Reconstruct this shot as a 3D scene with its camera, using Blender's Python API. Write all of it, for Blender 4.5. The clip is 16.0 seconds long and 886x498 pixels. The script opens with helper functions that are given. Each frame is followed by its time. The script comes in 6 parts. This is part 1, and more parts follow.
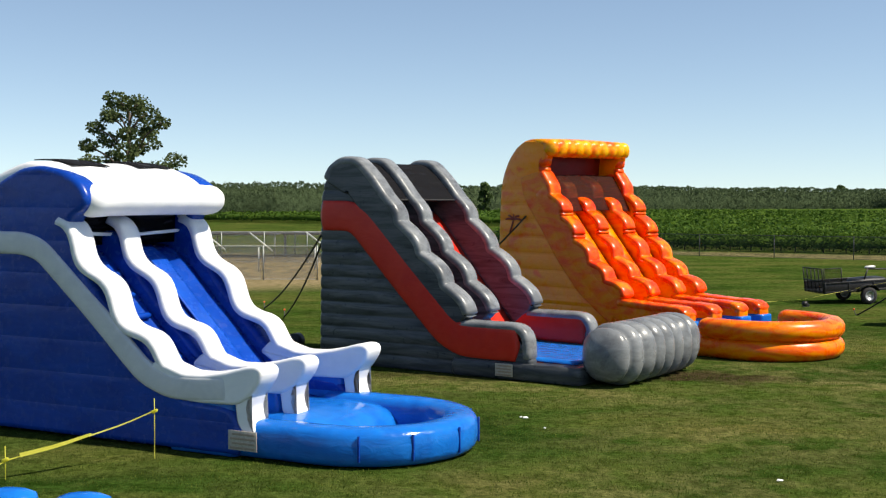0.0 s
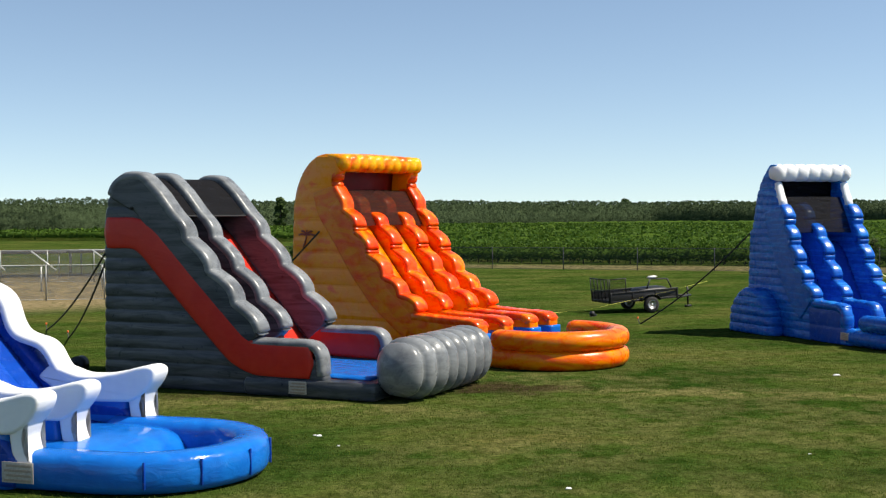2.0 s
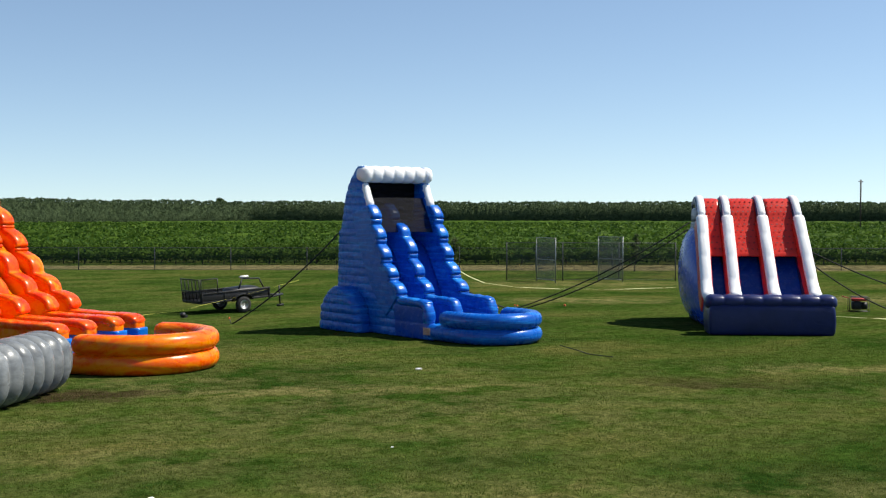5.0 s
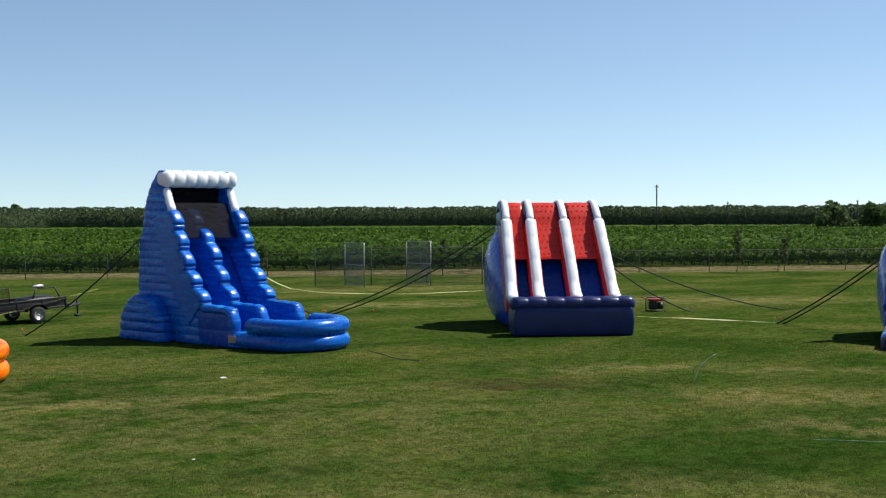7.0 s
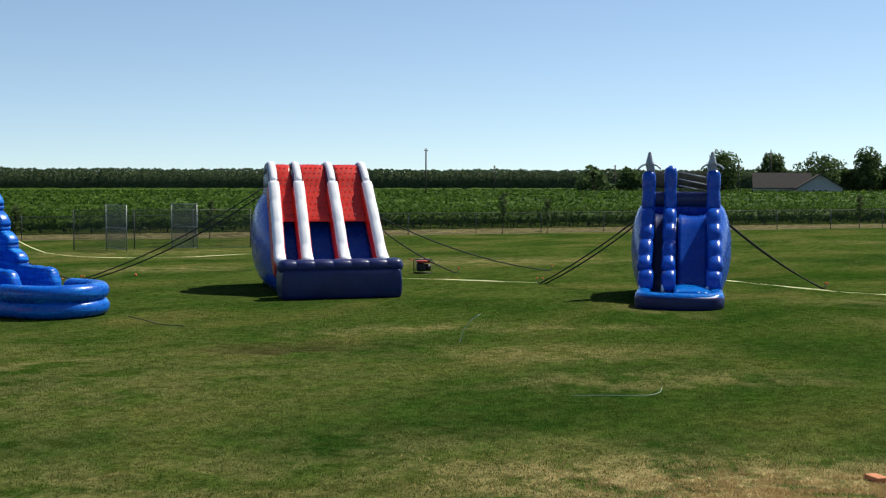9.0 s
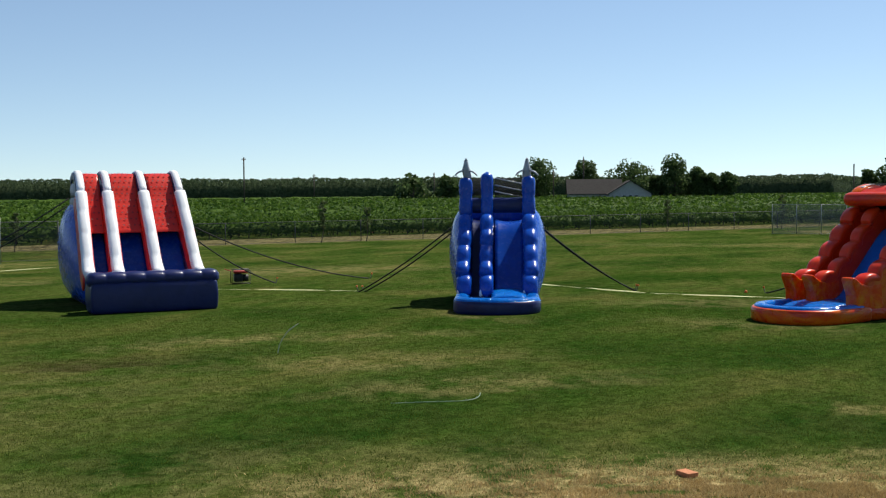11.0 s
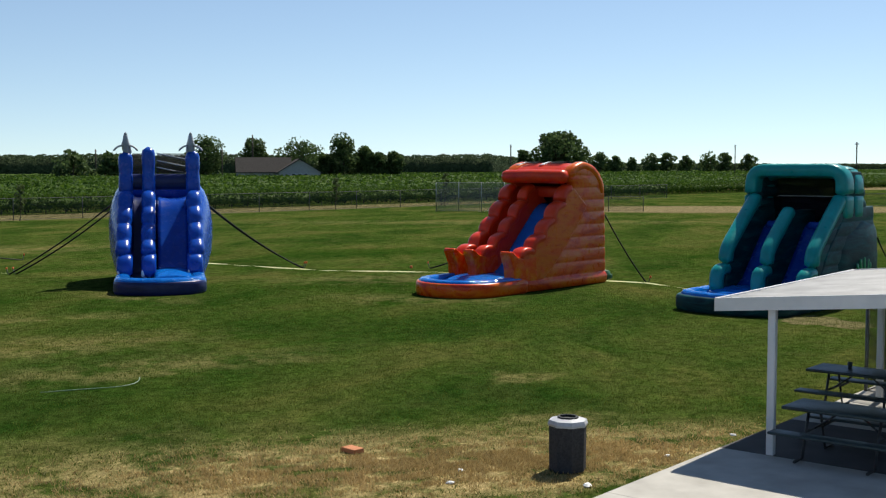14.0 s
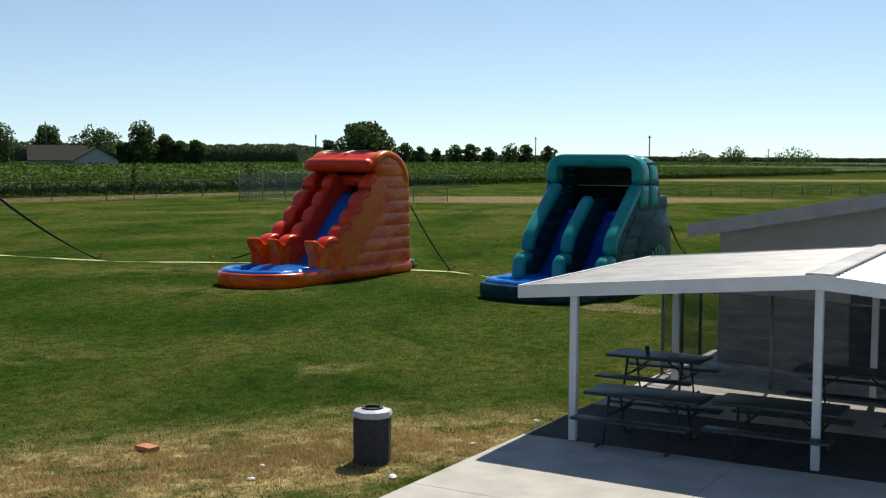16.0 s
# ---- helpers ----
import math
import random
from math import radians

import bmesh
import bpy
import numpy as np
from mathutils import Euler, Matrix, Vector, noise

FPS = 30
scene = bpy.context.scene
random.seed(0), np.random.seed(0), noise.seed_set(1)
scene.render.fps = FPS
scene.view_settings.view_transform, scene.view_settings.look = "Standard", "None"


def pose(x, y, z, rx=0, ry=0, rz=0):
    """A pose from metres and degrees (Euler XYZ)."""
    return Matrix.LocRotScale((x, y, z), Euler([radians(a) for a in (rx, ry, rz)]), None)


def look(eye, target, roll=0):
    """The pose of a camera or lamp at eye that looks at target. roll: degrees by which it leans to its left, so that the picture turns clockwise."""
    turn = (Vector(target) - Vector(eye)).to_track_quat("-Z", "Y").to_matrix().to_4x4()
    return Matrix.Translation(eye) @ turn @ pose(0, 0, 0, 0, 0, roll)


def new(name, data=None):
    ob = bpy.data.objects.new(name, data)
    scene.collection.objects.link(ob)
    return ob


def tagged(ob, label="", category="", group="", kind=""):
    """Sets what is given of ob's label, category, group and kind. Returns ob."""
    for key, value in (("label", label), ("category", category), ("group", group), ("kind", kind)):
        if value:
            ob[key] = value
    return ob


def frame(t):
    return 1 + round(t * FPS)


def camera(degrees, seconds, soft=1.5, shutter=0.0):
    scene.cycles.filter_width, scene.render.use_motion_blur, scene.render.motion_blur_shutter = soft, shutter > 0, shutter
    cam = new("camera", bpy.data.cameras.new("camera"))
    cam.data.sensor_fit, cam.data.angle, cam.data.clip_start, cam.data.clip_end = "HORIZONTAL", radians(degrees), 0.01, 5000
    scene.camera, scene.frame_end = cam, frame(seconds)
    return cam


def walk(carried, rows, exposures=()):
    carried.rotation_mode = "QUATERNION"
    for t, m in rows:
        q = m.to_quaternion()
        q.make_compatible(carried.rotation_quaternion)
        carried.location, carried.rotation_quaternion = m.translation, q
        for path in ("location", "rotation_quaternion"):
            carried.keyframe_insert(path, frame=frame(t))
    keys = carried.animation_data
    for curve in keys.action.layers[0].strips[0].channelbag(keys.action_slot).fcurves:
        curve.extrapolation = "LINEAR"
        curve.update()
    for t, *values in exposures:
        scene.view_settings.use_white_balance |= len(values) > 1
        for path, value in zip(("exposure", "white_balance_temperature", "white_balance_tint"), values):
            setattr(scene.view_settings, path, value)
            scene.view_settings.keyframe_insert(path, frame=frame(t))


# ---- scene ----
LENS = 40.94
cam = camera(LENS, 16.0, soft=1.25)
EYE = 4.5
# seconds, x, y, z from the first eye, yaw, pitch, roll
PATH = [
    (0.0, 0.000, 0.000, 0.000, -0.000, -2.384, -0.088),
    (0.5, 0.030, 0.053, 0.003, -2.588, -1.935, 0.190),
    (1.0, 0.062, 0.104, 0.005, -4.656, -1.845, -0.068),
    (1.5, 0.097, 0.154, 0.006, -7.216, -1.824, -0.241),
    (2.0, 0.135, 0.202, 0.007, -9.778, -1.689, 0.321),
    (2.5, 0.174, 0.249, 0.006, -13.165, -1.501, -0.090),
    (3.0, 0.217, 0.295, 0.006, -16.373, -1.204, -0.177),
    (3.5, 0.261, 0.339, 0.004, -19.346, -1.583, -0.059),
    (4.0, 0.308, 0.382, 0.002, -22.899, -1.841, -0.124),
    (6.5, 0.581, 0.575, -0.020, -36.030, -1.388, 0.260),
    (7.0, 0.642, 0.610, -0.027, -38.268, -1.507, 0.228),
    (7.5, 0.707, 0.643, -0.034, -41.147, -1.733, 0.305),
    (8.0, 0.773, 0.675, -0.042, -43.495, -1.598, 0.375),
    (8.5, 0.842, 0.705, -0.051, -46.650, -2.594, 0.099),
    (11.0, 1.225, 0.837, -0.105, -57.923, -2.924, 0.443),
    (11.5, 1.309, 0.859, -0.118, -61.290, -3.100, 0.388),
    (12.0, 1.395, 0.879, -0.131, -63.717, -3.358, 0.185),
    (12.5, 1.484, 0.899, -0.145, -66.642, -3.651, -0.167),
    (13.0, 1.575, 0.917, -0.161, -69.353, -3.861, -0.508),
    (13.5, 1.668, 0.933, -0.176, -71.971, -4.025, -0.349),
    (14.0, 1.764, 0.948, -0.193, -73.728, -4.023, 0.096),
    (14.5, 1.863, 0.962, -0.210, -76.110, -3.946, -0.089),
    (15.0, 1.964, 0.975, -0.228, -79.277, -4.630, -0.489),
    (15.5, 2.067, 0.986, -0.246, -81.522, -4.593, -0.267),
    (16.0, 2.173, 0.995, -0.266, -83.074, -4.460, -0.337),
]
walk(cam, [(t, pose(x, y, EYE + z, 90 + pitch, roll, yaw)) for t, x, y, z, yaw, pitch, roll in PATH],
     [(0.0, 0.56, 7050, 9), (2.5, 0.55, 6900, 8), (7.0, 0.43, 6600, 7), (12.5, 0.3, 6620, 7), (16.0, 0.25, 6750, 7)])

# ---- world, sun ----
SUN_AZ = math.atan2(0.96, -0.28)          # clockwise from +y
SUN_EL = radians(53.5)
world = bpy.data.worlds.new("sky")
scene.world = world
world.use_nodes = True
wt = world.node_tree
sky = wt.nodes.new("ShaderNodeTexSky")
sky.sky_type = "NISHITA"
sky.sun_disc = False
sky.sun_elevation = SUN_EL
sky.sun_rotation = SUN_AZ
sky.air_density, sky.dust_density, sky.ozone_density, sky.altitude = 0.8, 0.1, 0.9, 0
dome = wt.nodes.new("ShaderNodeTexCoord")
lift = wt.nodes.new("ShaderNodeMapping")          # the haze layer lies below the flat horizon
lift.inputs["Location"].default_value = (0, 0, 0.048)
wt.links.new(dome.outputs["Generated"], lift.inputs[0])
wt.links.new(lift.outputs[0], sky.inputs[0])
wt.links.new(sky.outputs[0], wt.nodes["Background"].inputs[0])
wt.nodes["Background"].inputs[1].default_value = 0.103
sun = new("sun", bpy.data.lights.new("sun", "SUN"))
sun.data.energy, sun.data.angle, sun.data.color = 5.0, radians(0.6), (1.0, 0.95, 0.87)
to_sun = Vector((math.sin(SUN_AZ) * math.cos(SUN_EL), math.cos(SUN_AZ) * math.cos(SUN_EL), math.sin(SUN_EL)))
sun.matrix_world = look((40, -20, 60), Vector((40, -20, 60)) - to_sun)


# ---- materials ----
def base_mat(name, rough=0.5, metal=0.0, spec=0.5):
    m = bpy.data.materials.new(name)
    m.use_nodes = True
    b = m.node_tree.nodes["Principled BSDF"]
    b.inputs["Roughness"].default_value = rough
    b.inputs["Metallic"].default_value = metal
    b.inputs["Specular IOR Level"].default_value = spec
    return m, m.node_tree, b


def add(nt, kind, **props):
    n = nt.nodes.new(kind)
    for k, v in props.items():
        n.inputs[k].default_value = v
    return n


def coords(nt, scale=(1, 1, 1), world_space=False):
    if world_space:
        src = nt.nodes.new("ShaderNodeNewGeometry").outputs["Position"]
    else:
        src = nt.nodes.new("ShaderNodeTexCoord").outputs["Object"]
    mp = nt.nodes.new("ShaderNodeMapping")
    mp.inputs["Scale"].default_value = scale
    nt.links.new(src, mp.inputs[0])
    return mp.outputs[0]


def ramp(nt, fac, stops):
    r = nt.nodes.new("ShaderNodeValToRGB")
    el = r.color_ramp.elements
    while len(el) < len(stops):
        el.new(0.5)
    for e, (p, c) in zip(el, stops):
        e.position, e.color = p, (*c, 1)
    nt.links.new(fac, r.inputs[0])
    return r.outputs[0]


def noise_tex(nt, vec, scale, detail=4, rough=0.55, distort=0.0):
    n = add(nt, "ShaderNodeTexNoise", Scale=scale, Detail=detail, Roughness=rough, Distortion=distort)
    nt.links.new(vec, n.inputs["Vector"])
    return n.outputs["Fac"]


def blend(nt, fac, a, b, mode="MIX"):
    m = nt.nodes.new("ShaderNodeMix")
    m.data_type, m.blend_type = "RGBA", mode
    for sock, v in ((m.inputs[0], fac), (m.inputs[6], a), (m.inputs[7], b)):
        if isinstance(v, (int, float)):
            sock.default_value = v
        elif isinstance(v, tuple):
            sock.default_value = (*v, 1)
        else:
            nt.links.new(v, sock)
    return m.outputs[2]


def bump(nt, b, height, strength, dist):
    n = nt.nodes.new("ShaderNodeBump")
    n.inputs["Strength"].default_value, n.inputs["Distance"].default_value = strength, dist
    nt.links.new(height, n.inputs["Height"])
    nt.links.new(n.outputs[0], b.inputs["Normal"])


def vinyl(name, stops, grain=(1, 1, 1), scale=2.0, distort=0.6, rough=0.3, wrinkle=0.17, detail=4, crease=2.8, seams=0.0, spec=0.32):
    """Inflated PVC sheet: printed marbling, soft wrinkles, dusty sheen."""
    m, nt, b = base_mat(name, rough, 0, spec)
    f = noise_tex(nt, coords(nt, grain), scale, detail, 0.6, distort)
    col = ramp(nt, f, stops)
    dust = noise_tex(nt, coords(nt), 5.0, 5)
    col = blend(nt, ramp(nt, dust, [(0.45, (0, 0, 0)), (0.8, (0.012, 0.012, 0.012))]), col, (0.42, 0.4, 0.36))
    nt.links.new(col, b.inputs["Base Color"])
    w = noise_tex(nt, coords(nt, (1.0, 0.6, 1.7)), crease, 3, 0.5, 0.8)
    if seams:
        split = nt.nodes.new("ShaderNodeSeparateXYZ")
        nt.links.new(coords(nt, (1, 1, math.pi / seams)), split.inputs[0])
        last = split.outputs[2]
        for op, k in (("SINE", 0), ("ABSOLUTE", 0), ("POWER", 0.35), ("MULTIPLY", 1.2)):
            q = nt.nodes.new("ShaderNodeMath")
            q.operation = op
            nt.links.new(last, q.inputs[0])
            q.inputs[1].default_value = k
            last = q.outputs[0]
        q = nt.nodes.new("ShaderNodeMath")
        nt.links.new(last, q.inputs[0])
        nt.links.new(w, q.inputs[1])
        w = q.outputs[0]
    bump(nt, b, w, wrinkle, 0.05)
    rr = add(nt, "ShaderNodeMapRange")
    rr.inputs[3].default_value, rr.inputs[4].default_value = rough - 0.08, rough + 0.16
    nt.links.new(dust, rr.inputs[0])
    nt.links.new(rr.outputs[0], b.inputs["Roughness"])
    return m


def plain(name, c1, c2, scale=8.0, rough=0.6, metal=0.0, bump_s=0.2, dist=0.01, spec=0.4):
    m, nt, b = base_mat(name, rough, metal, spec)
    f = noise_tex(nt, coords(nt), scale, 6)
    nt.links.new(ramp(nt, f, [(0.3, c1), (0.7, c2)]), b.inputs["Base Color"])
    if bump_s:
        bump(nt, b, noise_tex(nt, coords(nt), scale * 6, 4), bump_s, dist)
    return m


def see_through(name, col, cover, rough=0.8):
    """Woven net or chain link too fine to resolve: partly open cloth."""
    m, nt, b = base_mat(name, rough, 0, 0.03)
    b.inputs["Base Color"].default_value = (*col, 1)
    f = noise_tex(nt, coords(nt, (0.35, 0.35, 2.4)), 3.0, 5, 0.6, 0.7)
    bump(nt, b, f, 0.8, 0.12)
    rr = add(nt, "ShaderNodeMapRange")
    rr.inputs[1].default_value, rr.inputs[2].default_value = 0.3, 0.7
    rr.inputs[3].default_value, rr.inputs[4].default_value = cover + 0.14, cover - 0.16
    nt.links.new(f, rr.inputs[0])
    nt.links.new(rr.outputs[0], b.inputs["Alpha"])
    return m


WHITE = vinyl("white_vinyl", [(0.3, (0.74, 0.75, 0.77)), (0.7, (0.82, 0.82, 0.82))], rough=0.38)
OFFWHITE = vinyl("grey_white_vinyl", [(0.3, (0.55, 0.56, 0.58)), (0.7, (0.68, 0.68, 0.68))], rough=0.4)
ROYAL = vinyl("royal_blue_vinyl", [(0.25, (0.0006, 0.03, 0.24)), (0.75, (0.0012, 0.058, 0.38))], (0.6, 0.6, 2), 1.2, 0.4, 0.22, seams=0.62)
POOLBLUE = vinyl("bright_blue_vinyl", [(0.25, (0.001, 0.095, 0.42)), (0.75, (0.004, 0.165, 0.58))], (1, 1, 1), 2.0, 0.4, 0.16, 0.32, crease=3.6)
WETBLUE = vinyl("wet_blue_vinyl", [(0.25, (0.001, 0.095, 0.42)), (0.75, (0.004, 0.165, 0.58))], (1, 1, 1), 2.0, 0.4, 0.1, 1.0, crease=5.0)
NAVY = vinyl("navy_vinyl", [(0.25, (0.0052, 0.0103, 0.0602)), (0.75, (0.0103, 0.0189, 0.1032))], (1, 1, 1), 1.5, 0.4, 0.32)
DEEPBLUE = vinyl("deep_blue_vinyl", [(0.25, (0.002, 0.042, 0.31)), (0.75, (0.004, 0.08, 0.46))], (1, 1, 1), 1.5, 0.4, 0.22)
STREAKBLUE = vinyl("streaked_blue_vinyl", [(0.3, (0.0008, 0.06, 0.34)), (0.55, (0.0014, 0.11, 0.5)), (0.64, (0.02, 0.24, 0.66)), (0.7, (0.0014, 0.09, 0.44))], (0.25, 0.25, 3.0), 2.6, 1.2, 0.24)
GREY = vinyl("marbled_grey_vinyl", [(0.28, (0.012, 0.0144, 0.0181)), (0.46, (0.0482, 0.0542, 0.0602)), (0.62, (0.0903, 0.0963, 0.1053)), (0.78, (0.0241, 0.0271, 0.0301))], (0.3, 0.3, 2.6), 2.0, 0.9, 0.27)
LIGHTGREY = vinyl("light_grey_vinyl", [(0.3, (0.095, 0.1, 0.106)), (0.5, (0.165, 0.175, 0.182)), (0.72, (0.26, 0.27, 0.275))], (0.7, 0.7, 1.5), 1.6, 1.0, 0.25)
RED = vinyl("red_vinyl", [(0.3, (0.5332, 0.0172, 0.0103)), (0.7, (0.6192, 0.0301, 0.0155))], (1, 1, 1), 2.0, 0.4, 0.3)
DARKRED = vinyl("dark_red_vinyl", [(0.3, (0.172, 0.0086, 0.0103)), (0.7, (0.2752, 0.0172, 0.0172))], (1, 1, 1), 2.0, 0.4, 0.3)
LAVA = vinyl("lava_orange_vinyl", [(0.3, (0.76, 0.045, 0.001)), (0.46, (0.82, 0.13, 0.001)), (0.6, (0.84, 0.25, 0.001)), (0.75, (0.8, 0.09, 0.001))], (0.5, 0.5, 1.6), 1.5, 1.6, 0.25)
AMBER = vinyl("amber_vinyl", [(0.33, (0.88, 0.12, 0.001)), (0.42, (0.93, 0.25, 0.001)), (0.58, (0.94, 0.3, 0.001)), (0.68, (0.88, 0.1, 0.001))], (0.5, 0.5, 1.1), 0.7, 1.8, 0.25, seams=0.55)
FLAME = vinyl("flame_red_vinyl", [(0.32, (0.74, 0.026, 0.002)), (0.52, (0.79, 0.08, 0.002)), (0.66, (0.83, 0.21, 0.002))], (1, 1, 1), 1.6, 1.2, 0.23)
CAPFLAME = vinyl("yellow_orange_vinyl", [(0.35, (0.7568, 0.086, 0.0026)), (0.48, (0.7912, 0.258, 0.0026)), (0.62, (0.7998, 0.43, 0.0052))], (1, 1, 1), 1.4, 1.0, 0.23)
SUNSET = vinyl("sunset_orange_vinyl", [(0.34, (0.5, 0.018, 0.004)), (0.45, (0.7, 0.075, 0.003)), (0.56, (0.72, 0.145, 0.004)), (0.66, (0.62, 0.04, 0.003))], (0.6, 0.6, 1.5), 0.75, 1.8, 0.26)
SUNRED = vinyl("coral_red_vinyl", [(0.3, (0.58, 0.018, 0.006)), (0.7, (0.7, 0.055, 0.006))], (1, 1, 1), 2.0, 0.5, 0.28)
TEAL = vinyl("teal_vinyl", [(0.3, (0.0034, 0.2236, 0.215)), (0.7, (0.0069, 0.3096, 0.2924))], (1, 1, 1), 2.0, 0.5, 0.28)
DARKTEAL = vinyl("dark_teal_vinyl", [(0.35, (0.003, 0.02, 0.026)), (0.55, (0.004, 0.05, 0.055)), (0.7, (0.006, 0.1, 0.1))], (0.4, 0.4, 2.0), 2.0, 1.2, 0.45, spec=0.18)
LEAFGREEN = vinyl("leaf_green_vinyl", [(0.3, (0.02, 0.22, 0.09)), (0.7, (0.04, 0.32, 0.14))])
SILVER = vinyl("silver_grey_vinyl", [(0.3, (0.3, 0.31, 0.33)), (0.7, (0.45, 0.46, 0.48))], (1, 1, 1), 3.0, 0.5, 0.25)
BLACKNET = see_through("black_safety_net", (0.012, 0.012, 0.014), 0.86)
GREYNET = see_through("grey_safety_net", (0.022, 0.022, 0.026), 0.52)
REDNET = see_through("reddish_safety_net", (0.05, 0.02, 0.016), 0.5)
TEALNET = see_through("dark_teal_net", (0.012, 0.016, 0.014), 0.88)
# nearly opaque black, stands in for the shade inside slide openings
OPENINGSHADE = see_through("opening_shade_sheet", (0.01, 0.01, 0.014), 0.95)
STRAP = plain("black_webbing", (0.012, 0.012, 0.012), (0.03, 0.03, 0.03), 30, 0.8)
PRINT = plain("safety_label_print", (0.34, 0.3, 0.25), (0.5, 0.45, 0.38), 30, 0.5, 0, 0)
PRINTINK = plain("label_ink", (0.25, 0.2, 0.16), (0.4, 0.3, 0.22), 30, 0.5, 0, 0)
DOT = plain("dark_red_dot", (0.16, 0.01, 0.012), (0.22, 0.014, 0.015), 20, 0.6, 0, 0)


# ---- mesh helpers ----
def mesh_object(name, verts, faces, mat, parent=None, label="", smooth=True):
    me = bpy.data.meshes.new(name)
    me.from_pydata([tuple(v) for v in verts], [], faces)
    me.materials.append(mat)
    if smooth:
        me.polygons.foreach_set("use_smooth", [True] * len(me.polygons))
    ob = new(name, me)
    if parent is not None:
        ob.parent = parent
    if label:
        ob["label"] = label
    return ob


def part(name, geo, mat, parent, label="", smooth=True):
    return mesh_object(name, geo[0], geo[1], mat, parent, label, smooth)


def join(*geos):
    verts, faces = [], []
    for v, f in geos:
        o = len(verts)
        verts += [tuple(p) for p in v]
        faces += [tuple(i + o for i in q) for q in f]
    return verts, faces


def loft(rings, closed=False, caps=True):
    n, verts, faces = len(rings[0]), [], []
    for r in rings:
        verts += [tuple(p) for p in r]
    m = len(rings)
    for i in range(m if closed else m - 1):
        a, b = i * n, ((i + 1) % m) * n
        for j in range(n):
            k = (j + 1) % n
            faces.append((a + j, a + k, b + k, b + j))
    if caps and not closed:
        faces.append(tuple(reversed(range(n))))
        faces.append(tuple(range((m - 1) * n, m * n)))
    return verts, faces


def resample(path, step):
    p = np.array(path, float)
    seg = np.linalg.norm(np.diff(p, axis=0), axis=1)
    s = np.concatenate([[0], np.cumsum(seg)])
    n = max(2, int(round(s[-1] / step)) + 1)
    q = np.linspace(0, s[-1], n)
    return np.stack([np.interp(q, s, p[:, k]) for k in range(p.shape[1])], 1), q


def smooth_path(path, step, times=2):
    p, s = resample(path, step)
    for _ in range(times):
        p[1:-1] = (p[:-2] + 2 * p[1:-1] + p[2:]) / 4
    return p, s


def sweep(path, w, h, side=(1, 0, 0), step=0.12, bead=0.0, dip=0.3, closed=False, power=2.6, round_ends=True, n=14, wave=0.0, smooth_times=3, beads_of="h", skew=1.0):
    """An inflated tube along a path: w across (along side), h thick, with seams every bead metres that dip in."""
    if closed:
        p, s = resample(list(path) + [path[0]], step)
        p, s = p[:-1], s[:-1]
    else:
        p, s = smooth_path(path, step, smooth_times)
    m = len(p)
    side = np.array(side, float)
    rings = []
    th = np.linspace(0, 2 * np.pi, n, endpoint=False)
    c, d = np.cos(th), np.sin(th)
    cx = np.sign(c) * np.abs(c) ** (2 / power)
    cy = np.sign(d) * np.abs(d) ** (2 / power)
    total = s[-1] if not closed else s[-1] + step
    if bead:
        bead = total / max(1, round(total / bead))
    for i in range(m):
        t = p[(i + 1) % m] - p[i - 1] if closed else p[min(i + 1, m - 1)] - p[max(i - 1, 0)]
        t = t / (np.linalg.norm(t) + 1e-9)
        sd = side if not closed else np.cross((0, 0, 1), t)
        if closed:
            nn = np.array((0, 0, 1.0))
        else:
            sd = sd - t * (sd @ t)
            sd = sd / (np.linalg.norm(sd) + 1e-9)
            nn = np.cross(sd, t)
            if nn[2] < 0:
                nn = -nn
        k = 1.0
        if bead:
            x = (s[i] / bead) % 1.0
            k = 1 - dip * (1 - abs(math.sin(math.pi * (x ** skew))) ** 0.55)
        e = 1.0
        if round_ends and not closed:
            r = min(w, h) * 0.5
            x = min(s[i], s[-1] - s[i])
            if x < r:
                e = math.sqrt(max(0.0, 1 - (1 - x / r) ** 2)) * 0.88 + 0.12
        kw = k if beads_of == "wh" else 1 - (1 - k) * 0.35
        off = nn * (wave * math.sin(2 * math.pi * s[i] / max(bead, 1.0)) if wave else 0.0)
        lift = nn * (h * 0.5 * (k - 1) * 0.5) if beads_of == "h" else 0
        rings.append([p[i] + off + lift + sd * (w / 2 * e * kw * a) + nn * (h / 2 * e * k * b) for a, b in zip(cx, cy)])
    return loft(rings, closed)


